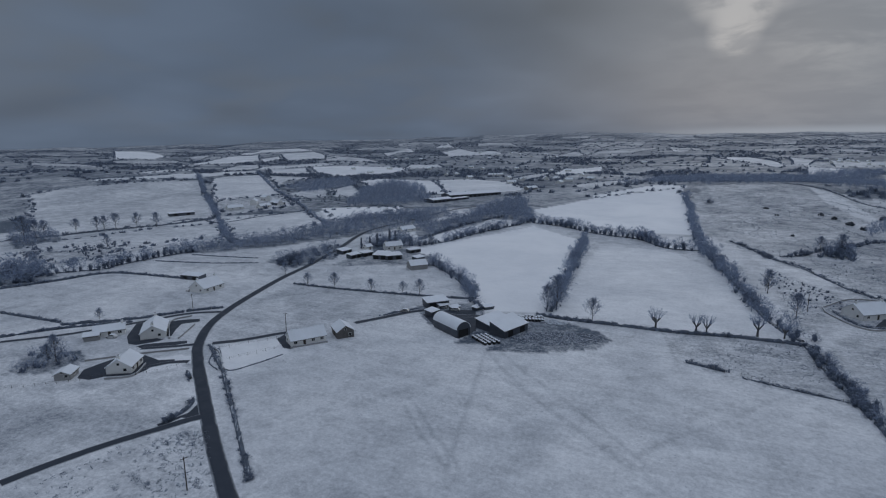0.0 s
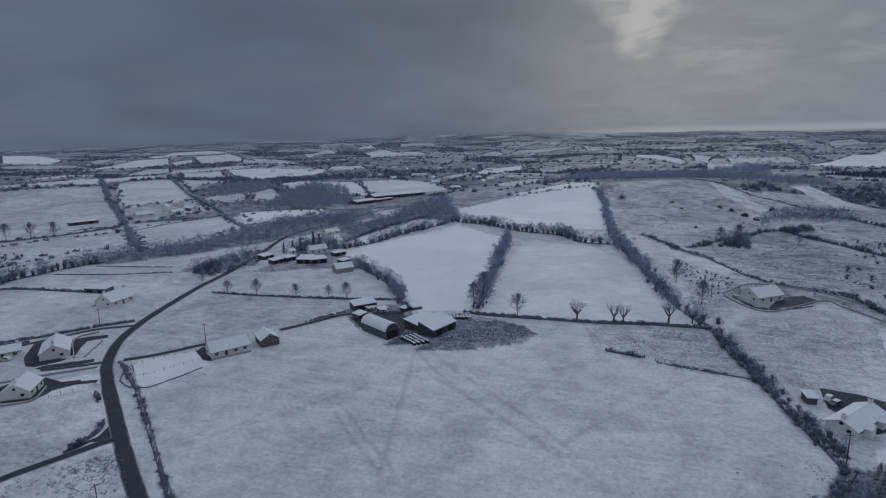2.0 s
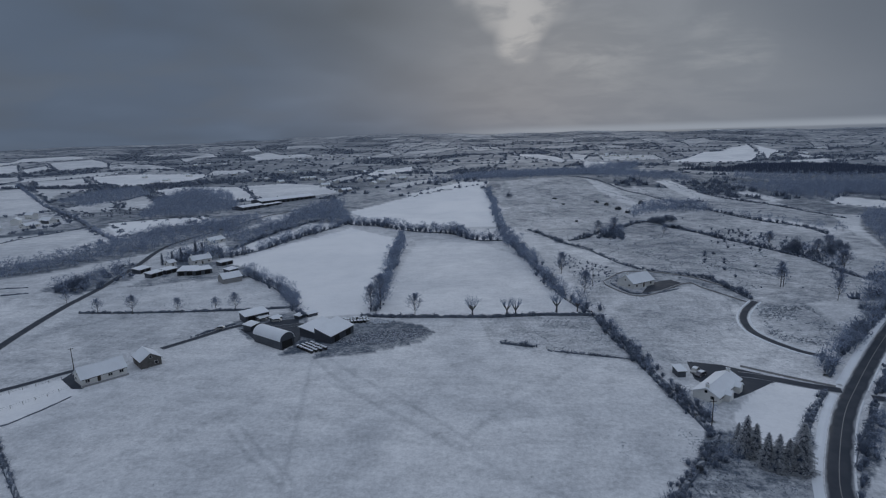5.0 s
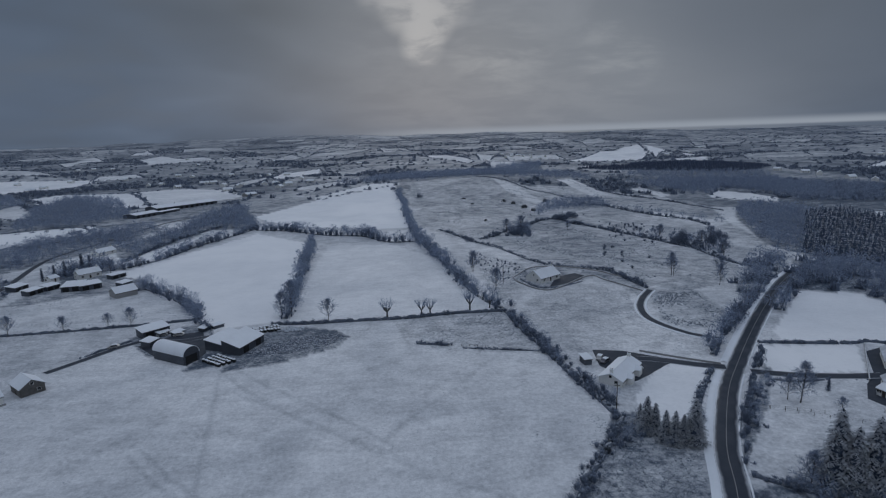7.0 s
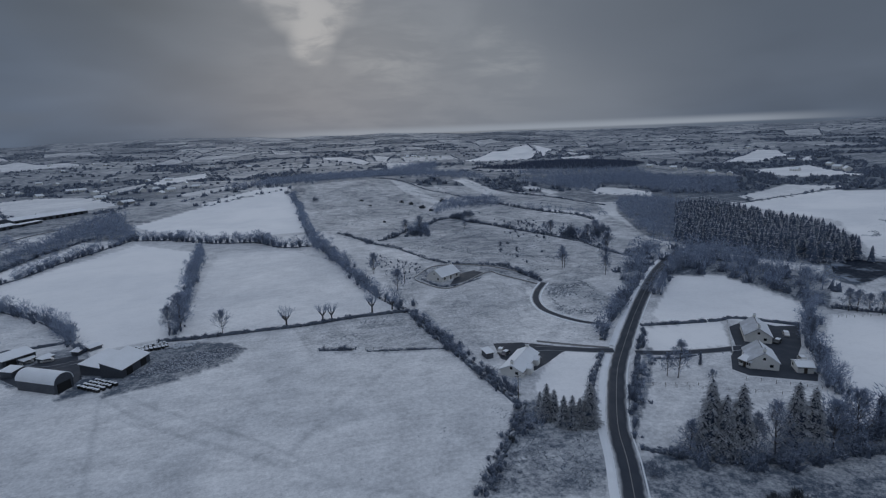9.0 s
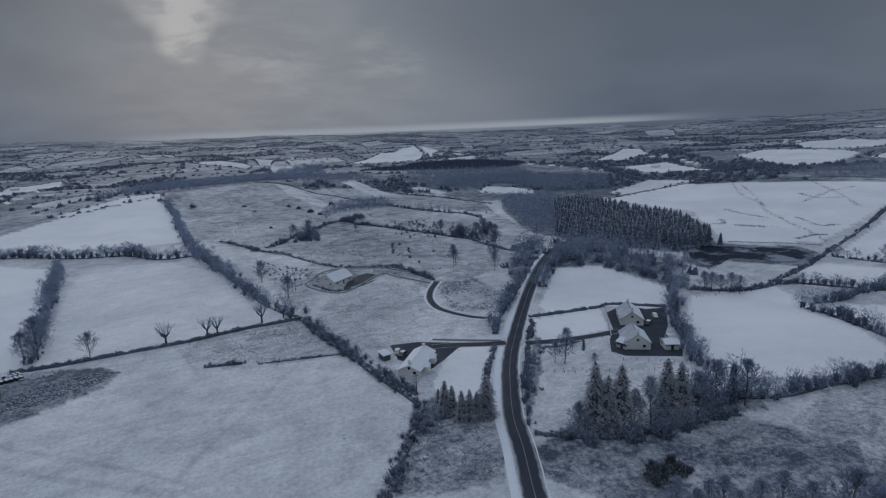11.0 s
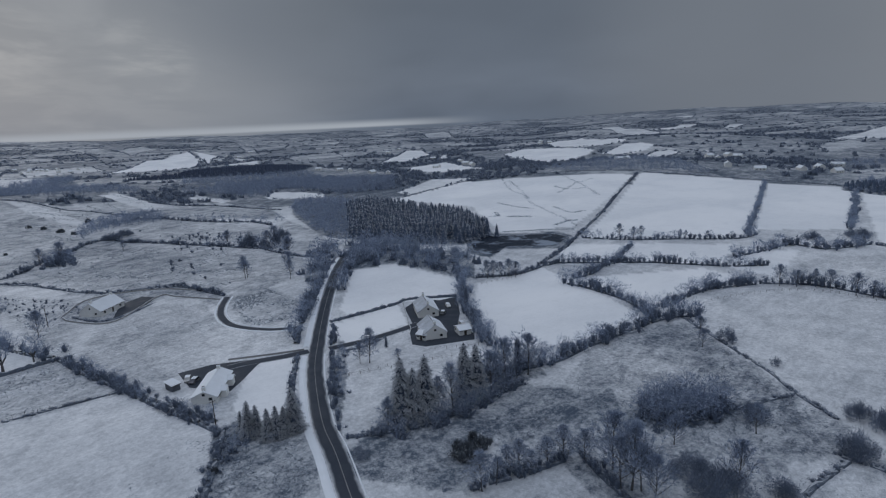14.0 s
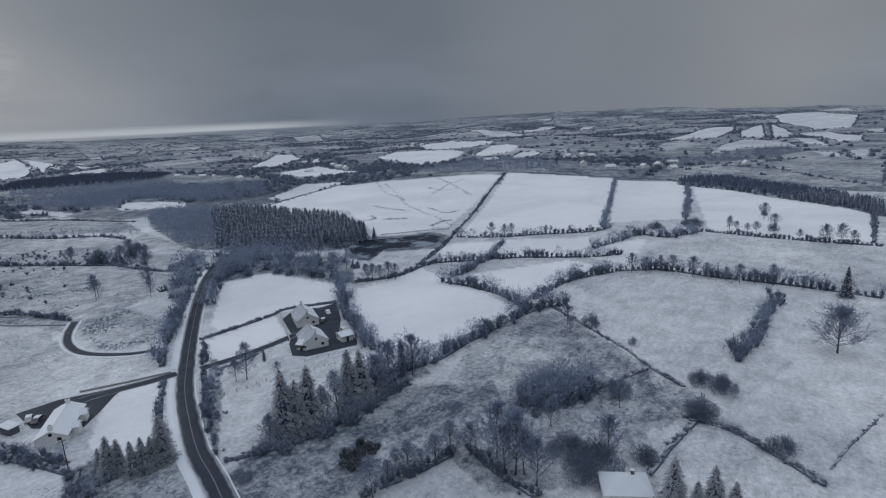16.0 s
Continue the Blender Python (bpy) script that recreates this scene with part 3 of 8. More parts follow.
far_field(0.68, [(229, 2039), (414, 1936), (384, 1673), (208, 1631)])
far_field(0.5, [(-341, 3266), (-168, 3096), (-115, 2605), (-258, 2724)])
far_field(0.5, [(94, 3523), (291, 3761), (276, 3569)])
far_field(0.52, [(283, 2633), (413, 2790), (458, 2572)])
far_field(0.95, [(358, 1560), (563, 1940), (942, 2611), (842, 2282), (700, 1844), (531, 1467), (411, 1522)])
far_field(0.95, [(927, 2485), (872, 2115), (644, 1642), (706, 1841)])
far_field(0.8, [(880, 2147), (778, 1641), (743, 1657)])
far_field(0.85, [(656, 1551), (760, 1570), (643, 1327), (576, 1346)])
far_field(0.52, [(780, 3132), (1043, 3604), (927, 2992), (730, 2707)])
far_field(0.55, [(1050, 2295), (1138, 2356), (990, 2027)])
far_field(0.42, [(1248, 2890), (1168, 2421), (1443, 2607), (1250, 2298), (1082, 2338)])
far_field(0.9, [(321, 646), (345, 684), (370, 648), (372, 606), (350, 569), (314, 621)])
far_field(0.9, [(780, 1005), (1181, 1385), (1221, 1350), (1027, 1093), (851, 982)])
far_field(0.95, [(718, 830), (798, 852), (859, 872), (699, 616), (670, 609), (628, 672), (666, 770)])
far_field(0.85, [(894, 938), (1023, 1040), (929, 936)])
far_field(0.85, [(424, 514), (489, 546), (537, 570), (545, 502), (469, 484), (406, 474)])
far_field(0.95, [(1003, 829), (1129, 867), (1117, 692), (1081, 640), (790, 512), (734, 519), (931, 716)])
far_field(0.88, [(1425, 1005), (1854, 1147), (1288, 695), (1242, 639), (1155, 653), (1138, 704), (1154, 797)])
far_field(0.95, [(1008, 577), (1170, 617), (1198, 588), (1152, 538), (1043, 512), (953, 515)])
far_field(0.72, [(2577, 1489), (2686, 1449), (2417, 1186), (2195, 1000), (1703, 796), (2287, 1263)])
far_field(0.55, [(2545, 2800), (2657, 2700), (2096, 2050), (1973, 2131)])
far_field(0.7, [(1098, 955), (1186, 970), (1102, 865)])
far_field(0.78, [(2408, 1111), (2863, 1209), (2914, 1137), (2492, 998), (2325, 1033)])
far_field(0.9, [(920, 449), (1030, 481), (1081, 468), (1024, 426), (766, 367)])
far_field(0.75, [(2428, 847), (2890, 980), (2877, 892), (2493, 820)])
far_field(0.65, [(3894, 1776), (3738, 1479), (3472, 1392)])
far_field(0.55, [(1087, 435), (1130, 416), (1039, 377)])
far_field(0.55, [(770, 200), (840, 182), (787, 170)])
far_field(0.58, [(664, 308), (689, 290), (680, 275)])
far_field(0.5, [(1463, 2494), (1606, 2524), (1654, 2450), (1394, 2109)])
far_field(0.5, [(837, 1526), (999, 1516), (936, 1381), (753, 1348)])
far_field(0.5, [(2168, 2904), (2595, 3210), (2630, 3008), (2226, 2758)])
far_field(0.8, [(1468, 284), (1974, 296), (2589, 240), (1988, 184), (1589, 184), (1447, 254)])
far_field(0.7, [(1066, 140), (1283, 138), (1472, 111), (1342, 20), (1223, 0), (1224, 82)])
far_field(0.82, [(1941, 164), (2688, 146), (1622, 79), (1606, 134)])
far_field(0.78, [(2709, 122), (1872, 30), (1604, 31), (1623, 65)])
far_field(0.78, [(3317, 133), (3972, 16), (3110, -200), (2020, -120), (1936, -24), (2723, 87)])
far_field(0.7, [(4080, -40), (4311, -216), (4076, -259)])
far_field(0.82, [(1852, 16), (1891, -63), (1584, -116), (1402, -100), (1400, -58)])
far_field(0.72, [(1596, 25), (1476, -20), (1297, -45), (1319, -9)])
far_field(0.78, [(1139, -17), (1121, -48), (1000, -57), (1040, -30)])
far_field(0.68, [(1164, -65), (1191, -101), (998, -83), (978, -59)])
far_field(0.66, [(1895, -132), (2011, -194), (1708, -166)])
far_field(0.52, [(793, 138), (845, 124), (894, 73), (924, 61), (866, 77), (780, 128)])
far_field(0.55, [(1246, 263), (1420, 249), (1280, 180), (1125, 227)])
far_field(0.4, [(878, 50), (996, -1), (922, -94), (656, -69), (696, -32), (777, 9)])
field(0.05, [(279.3, 1117.6), (326.1, 1121.6), (368, 1109.6), (487.7, 1274.9), (560.6, 1292.7), (631.5, 1249.5), (648.7, 1123.1), (630.9, 1045.4), (550.2, 951.3), (464.6, 917), (446.7, 939.2), (372.8, 973), (317.2, 1018.8)])
field(0.3, [(647.4, 111.7), (674.9, 64.5), (611, 5.6), (564.9, -35.3), (527.9, -57.1), (475.1, -52.2), (513, -32.7), (548, 4.4), (594.8, 51.4), (621.3, 104.2)])
field(0.2, [(1188.6, 74.9), (1259.9, 18.2), (1140, -0.7), (977.1, 41.8), (1052.7, 69.7)])
field(0.2, [(884.9, 194.3), (979.3, 144.9), (1078.4, 88.5), (978.9, 64.5), (837.5, 145.5)])
field(0.25, [(322, 969.9), (408.6, 940.1), (543, 922), (460.3, 715.7), (352.8, 707.9), (334.9, 807.3), (299.4, 874.1)])
field(0.79, [(171.5, 799.8), (192.6, 802.2), (204.3, 675.8), (183.1, 649.7)])
field(0.79, [(265.7, 730.2), (275.3, 653.4), (260, 640.2), (248.5, 702.3)])
field(0.79, [(205.5, 531.7), (223.5, 509.1), (238.5, 469.9), (226.5, 460.3), (200.2, 503.7)])
field(0.79, [(78.5, 812.2), (97.7, 767.8), (118.1, 624.9), (107.7, 602.5), (89.6, 704.3)])
field(0.79, [(271.4, 536.2), (270.3, 497.3), (243.8, 438.8), (240.3, 445.3)])
TRACKS = []


def for_track(line, deep):
    TRACKS.append((line, deep))


for_track([(-81.8, 128.3), (-69.3, 116.7), (-56, 106), (-77.9, 180.2), (-62, 162.7), (-45.7, 148.4), (-29.4, 136.8), (-14.9, 126.8), (-8, 120.7)], 0.36)
for_track([(-79.7, 131.3), (-67.3, 119.3), (-53.9, 108.4)], 0.36)
for_track([(-74.5, 183.1), (-57.7, 167.4), (-40.2, 153.2), (-24.1, 139.5), (-11, 126.3)], 0.36)
for_track([(-111.9, 98.5), (-104.8, 111), (-94.2, 124), (-87, 138.3)], 0.36)
for_track([(-42.3, 160.7), (-17.5, 164.5), (-2.1, 166.3), (9.5, 172.1), (23.7, 193.6), (34.7, 189.9)], 0.36)
for_track([(-10.4, 143.2), (-0.3, 156.4), (10.9, 172.8)], 0.36)
for_track([(-15, 134.2), (-4.7, 151.2), (9.7, 164), (18.1, 173.5)], 0.36)
for_track([(-64.5, 161.2), (-40.5, 144.1), (-21.9, 129.9), (-2, 115.1), (16.4, 106)], 0.36)
for_track([(-15.3, 119.3), (-4.6, 115.5), (11.1, 114.2)], 0.36)
for_track([(156, 11.2), (170.9, 4), (191.3, -2.5)], 0.36)
for_track([(144.3, -12.4), (162.5, -20)], 0.36)
for_track([(86.2, 97.7), (110.5, 91.1), (128.1, 79.1)], 0.36)


def inside(x, y, outline):
    hit = np.zeros(x.shape, bool)
    n = len(outline)
    for i in range(n):
        (x0, y0), (x1, y1) = outline[i], outline[(i + 1) % n]
        if y0 != y1:
            hit ^= ((y0 > y) != (y1 > y)) & (x < (x1 - x0) * (y - y0) / (y1 - y0) + x0)
    return hit


def off_line(x, y, line):
    best = np.full(x.shape, 1e9)
    for (x0, y0), (x1, y1) in zip(line, line[1:]):
        dx, dy = x1 - x0, y1 - y0
        k = np.clip(((x - x0) * dx + (y - y0) * dy) / (dx * dx + dy * dy + 1e-9), 0, 1)
        best = np.minimum(best, np.hypot(x - x0 - k * dx, y - y0 - k * dy))
    return best


# the patchwork of far fields: cells about scattered seeds
rng = np.random.default_rng(5)
CELL = 185.0
gx, gy = np.meshgrid(np.arange(-5180, 5181, CELL), np.arange(-2590, 5181, CELL))
SEED_X, SEED_Y = gx + rng.uniform(-75, 75, gx.shape), gy + rng.uniform(-75, 75, gx.shape)
LIE = sum(np.sin((SEED_X * a + SEED_Y * b) * 2 * math.pi / l + p) for a, b, l, p in WAVES) / len(WAVES)
KIND = np.clip(0.5 * rng.random(gx.shape) + 0.5 * (0.5 + 0.85 * LIE), 0, 1).ravel()  # woods keep to the low ground


def nearest_two(x, y):
    """Index of the nearest seed, and how much further off the second one is."""
    i, j = np.rint((x - gx[0, 0]) / CELL).astype(int), np.rint((y - gy[0, 0]) / CELL).astype(int)
    one, two, first = np.full(x.shape, 1e9), np.full(x.shape, 1e9), np.zeros(x.shape, int)
    for dj in range(-2, 3):
        for di in range(-2, 3):
            a, b = np.clip(j + dj, 0, gx.shape[0] - 1), np.clip(i + di, 0, gx.shape[1] - 1)
            d = np.hypot(x - SEED_X[a, b], y - SEED_Y[a, b])
            closer = d < one
            two = np.where(closer, one, np.minimum(two, d))
            first = np.where(closer, a * gx.shape[1] + b, first)
            one = np.minimum(one, d)
    return first, two - one


def cell_cover(kind):
    return np.where(kind < 0.36, 0.16, np.clip(0.25 + 0.45 * (kind - 0.36), 0, 0.52))


def in_any_field(x, y):
    got = np.zeros(np.shape(x), bool)
    for _, outline in FIELDS:
        got |= inside(x, y, outline)
    return got


def make_land():
    a = np.radians(np.concatenate([np.arange(-76, 106, 0.25), np.arange(106, 284, 3.0)]))
    r = np.concatenate([[6.0], np.geomspace(10, 75, 22)[:-1], np.geomspace(75, 4950, 340)])
    A, Rr = np.meshgrid(a, r)
    x, y = (Rr * np.sin(A)).ravel(), (Rr * np.cos(A)).ravel()
    na, nr = len(a), len(r)
    cover = np.full(x.shape, 0.73)
    far = np.hypot(x, y) > 620
    first, lead = nearest_two(x[far], y[far])
    c = cell_cover(KIND[first])
    cover[far] = np.where(lead < 9, 0.2, c)
    for value, outline in FIELDS:
        xs, ys = [p[0] for p in outline], [p[1] for p in outline]
        near = (x > min(xs)) & (x < max(xs)) & (y > min(ys)) & (y < max(ys))
        k = np.where(near)[0]
        cover[k[inside(x[k], y[k], outline)]] = value
    track = np.zeros(x.shape)
    for line, deep in TRACKS:
        xs, ys = [p[0] for p in line], [p[1] for p in line]
        k = np.where((x > min(xs) - 4) & (x < max(xs) + 4) & (y > min(ys) - 4) & (y < max(ys) + 4))[0]
        track[k] = np.maximum(track[k], deep * np.clip(1.5 - off_line(x[k], y[k], line) / (0.45 + deep * 0.55), 0, 1))
    i = np.arange(nr - 1)[:, None] * na
    j = np.arange(na)[None, :]
    k = (j + 1) % na
    quads = np.stack([i + j, i + k, i + na + k, i + na + j], -1).reshape(-1, 4)[:, ::-1]
    me = mesh_of("ground", np.stack([x, y, height(x, y)], -1), quads, GROUND, smooth=True)
    for name, values in (("cover", cover), ("track", track)):
        me.attributes.new(name, "FLOAT", "POINT").data.foreach_set("value", values.astype(np.float32))
    # close the small hole under the middle
    bm = bmesh.new()
    bm.from_mesh(me)
    bm.verts.ensure_lookup_table()
    bm.faces.new([bm.verts[n] for n in range(na)][::-1])
    bm.to_mesh(me)
    bm.free()
    return tagged(new("ground", me), "snow-covered pasture with grass showing through", "ground", kind="structure")


make_land()


# ---- roads ----
def fine_line(line, step):
    """A smooth line through the points, with a point every step metres."""
    p = np.array(line, float)
    q = np.concatenate([[2 * p[0] - p[1]], p, [2 * p[-1] - p[-2]]])
    got = []
    for i in range(1, len(q) - 2):
        n = max(1, int(np.hypot(*(q[i + 1] - q[i])) / step))
        for s in np.arange(n) / n:
            got.append(0.5 * (2 * q[i] + (q[i + 1] - q[i - 1]) * s + (2 * q[i - 1] - 5 * q[i] + 4 * q[i + 1] - q[i + 2]) * s * s + (3 * q[i] - q[i - 1] - 3 * q[i + 1] + q[i + 2]) * s ** 3))
    return np.array(got + [p[-1]])


def sideways(c):
    d = np.gradient(c, axis=0)
    d /= np.linalg.norm(d, axis=1, keepdims=True) + 1e-9
    return np.stack([-d[:, 1], d[:, 0]], -1)


def strip(c, n, offsets, lift):
    rows = [c + n * o for o in offsets]
    x, y = np.stack([k[:, 0] for k in rows], 1), np.stack([k[:, 1] for k in rows], 1)
    m = len(offsets)
    z = height(x, y) + np.array(lift)[None, :]
    i, j = np.arange(len(c) - 1)[:, None] * m, np.arange(m - 1)[None, :]
    quads = np.stack([i + j, i + j + 1, i + m + j + 1, i + m + j], -1).reshape(-1, 4)
    return np.stack([x, y, z], -1).reshape(-1, 3), quads[:, ::-1]


def road(name, width, line, label):
    c = fine_line(line, 2.5)
    n = sideways(c)
    h = width / 2
    across = [-1.0, -0.96, -0.5, 0, 0.5, 0.96, 1.0]
    v, f = strip(c, n, [h * k for k in across], [-0.1, 0.09, 0.12, 0.14, 0.12, 0.09, -0.1])
    me = mesh_of(name, v, f, ASPHALT)
    me.attributes.new("across", "FLOAT", "POINT").data.foreach_set("value", np.tile(np.array(across, np.float32), len(c)))
    return tagged(new(name, me), label, "road", kind="structure"), c, n


def verge(c, n, start, width, tall=0.35):
    """A bank of ploughed snow along a road."""
    rough = 1 + 0.35 * np.sin(np.arange(len(c)) * 1.7) * np.sin(np.arange(len(c)) * 0.37)
    rows = [0, 0.25, 0.6, 1.0]
    v, f = strip(c, n, [start + width * k for k in rows], [0.0, tall, tall * 0.8, -0.1])
    v = v.reshape(-1, 4, 3)
    v[:, 1:3, 2] += (tall * 0.35 * (rough - 1))[:, None]
    f = f if width > 0 else f[:, ::-1]
    mid = c + n * (start + width * 0.5)
    ok = np.ones(len(c), bool)
    for line, _, wide in ROADS.values():
        if line is not c and len(line) != len(c) + 8:
            ok &= np.hypot(mid[:, None, 0] - line[None, :, 0], mid[:, None, 1] - line[None, :, 1]).min(axis=1) > wide / 2 + 1.2
    f = f[(ok[:-1] & ok[1:]).repeat(3)]
    return tagged(new("verge", mesh_of("verge", v.reshape(-1, 3), f, SNOW, smooth=True)), "low bank of snow along the road edge", "verge", kind="structure")


ROADS = {}


def lay(name, width, line, label):
    ob, c, n = road(name, width, line, label)
    ROADS[name] = (c, n, width)


lay('west_road', 4.4, [(-89.8, 71.4), (-100.7, 78.2), (-117.4, 89.2), (-135.1, 101.4), (-149.5, 111.6), (-166.9, 124), (-182.1, 136.6), (-196.9, 154.2), (-207.5, 173.5), (-217.7, 199), (-228.8, 231), (-238, 266), (-254.8, 316), (-280.1, 387), (-279.5, 451.6), (-277, 543.6), (-262.1, 587.3)], 'narrow wet asphalt road between snowy verges')
lay('west_lane', 3.4, [(-129.5, 98.5), (-132.3, 94.5), (-135.8, 86.4), (-140.2, 76.4), (-144, 64.4), (-146.4, 53.4)], 'narrow dark lane through snowy fields')
lay('back_lane', 3, [(-207.7, 169.4), (-219.7, 159.8), (-228.7, 141), (-240.5, 119.1), (-255.4, 101.5)], 'narrow farm lane between low hedges')
lay('farm_lane', 3.4, [(-177.3, 139), (-169.3, 147.1), (-160.7, 160.1), (-157.5, 163.3)], 'dark drive to the cottage')
lay('barn_lane', 3.6, [(-141.5, 183.9), (-134.4, 196), (-127.2, 208.7), (-118.6, 214.8), (-108.5, 212.2), (-96.4, 216.3)], 'dark farm lane to the barns')
lay('east_road', 5.6, [(47.3, 65), (51.3, 76.9), (56.5, 91.1), (63.7, 108.1), (68.9, 121.9), (77.9, 139.6), (87.8, 156.9), (98.3, 172.2), (115, 195.5), (132.1, 218.2), (144.3, 233.5), (160.5, 252.4), (179, 272.5), (218.3, 314.1)], 'wet asphalt main road with a worn middle line')
lay('drive_loop', 3.2, [(103.8, 196), (96, 201.8), (90, 211.9), (87.1, 223.1), (89.3, 237), (95.1, 250.1), (103.6, 263.3)], 'curving dark drive between snow banks')
lay('drive_f', 4.4, [(93.5, 170.3), (84.3, 173.4), (74.9, 177.9), (67.7, 179.8)], 'wide dark drive to the white house')
lay('drive_g', 4.2, [(99.7, 166.4), (112.3, 162.6), (126.5, 160.6), (138.6, 160.3)], 'dark drive to the dormer bungalow')
lay('lane_w', 2.6, [(-169.7, 122.6), (-175.3, 118.6), (-178.8, 112.3), (-181.9, 108.1)], 'dark drive to the bungalow')
lay('lane_h', 2.8, [(-182.5, 135), (-189.3, 128.9), (-197.6, 122.8)], 'dark strip of drive before the bungalow')
for name, start, wide in (("drive_loop", 1.9, 0.9), ("drive_loop", -1.9, -0.9)):
    verge(ROADS[name][0], ROADS[name][1], start, wide)
for name, start, wide in (("east_road", 3.1, 2.4), ("east_road", -2.95, -0.5)):
    verge(ROADS[name][0][:-8], ROADS[name][1][:-8], start, wide, 0.3)
c, n, _ = ROADS["west_road"]
for start, wide in ((2.5, 1.2), (-2.5, -1.8)):
    verge(c[:70], n[:70], start, wide, 0.3)
# the painted middle line of the main road: worn dashes
c, n, _ = ROADS["east_road"]
v, f = strip(c, n, [-0.09, 0.09], [0.15, 0.15])
tagged(new("centre_line", mesh_of("centre_line", v, f, PAINT)), "worn white line along the middle of the road", "road marking", kind="structure")


# ---- trees, hedges and scrub ----
class Bag:
    """Gathers triangles and tubes for one mesh."""

    def __init__(self):
        self.v, self.f = [], []

    def tube(self, a, b, ra, rb, sides=5):
        a, b = Vector(a), Vector(b)
        d = (b - a).normalized()
        s = d.orthogonal().normalized()
        t = d.cross(s)
        k = len(self.v)
        for p, r in ((a, ra), (b, rb)):
            for i in range(sides):
                q = 2 * math.pi * i / sides
                self.v.append(p + (s * math.cos(q) + t * math.sin(q)) * r)
        for i in range(sides):
            j = (i + 1) % sides
            self.f.append((k + i, k + j, k + sides + j))
            self.f.append((k + i, k + sides + j, k + sides + i))

    def blade(self, a, b, width, rnd):
        a, b = Vector(a), Vector(b)
        d = b - a
        s = d.cross(Vector((rnd.uniform(-1, 1), rnd.uniform(-1, 1), rnd.uniform(-1, 1))))
        s = (s.normalized() if s.length > 1e-6 else Vector((1, 0, 0))) * width / 2
        k = len(self.v)
        self.v += [a - s, a + s, b]
        self.f.append((k, k + 1, k + 2))

    def lump(self, c, rx, ry, rz, rnd, rings=3, sides=7):
        """A rough closed lump."""
        k = len(self.v)
        c = Vector(c)
        self.v.append(c + Vector((0, 0, -rz)))
        for i in range(1, rings + 1):
            q = math.pi * i / (rings + 1) - math.pi / 2
            for j in range(sides):
                p = 2 * math.pi * (j + 0.5 * (i % 2)) / sides
                g = rnd.uniform(0.75, 1.15)
                self.v.append(c + Vector((math.cos(q) * math.cos(p) * rx * g, math.cos(q) * math.sin(p) * ry * g, math.sin(q) * rz * g)))
        self.v.append(c + Vector((0, 0, rz)))
        top = len(self.v) - 1
        for j in range(sides):
            n = (j + 1) % sides
            self.f.append((k, k + 1 + n, k + 1 + j))
            for i in range(rings - 1):
                u, w = k + 1 + i * sides, k + 1 + (i + 1) * sides
                self.f.append((u + j, u + n, w + n))
                self.f.append((u + j, w + n, w + j))
            u = k + 1 + (rings - 1) * sides
            self.f.append((u + j, u + n, top))

    def arrays(self):
        return np.array([tuple(p) for p in self.v], np.float32), np.array(self.f, np.int32)

    def mesh(self, name, mat):
        v, f = self.arrays()
        return mesh_of(name, v, f, mat)


def turned(d, rnd, angle):
    """A way at about that angle from d, to a random side."""
    side = d.orthogonal().normalized()
    side.rotate(Matrix.Rotation(rnd.uniform(0, 2 * math.pi), 3, d))
    return (d * math.cos(angle) + side * math.sin(angle)).normalized()


def unit(bags):
    """Scales bags of a tree to one metre in height, standing on the ground."""
    top = max(p.z for bag in bags for p in bag.v)
    for bag in bags:
        bag.v = [p / top for p in bag.v]


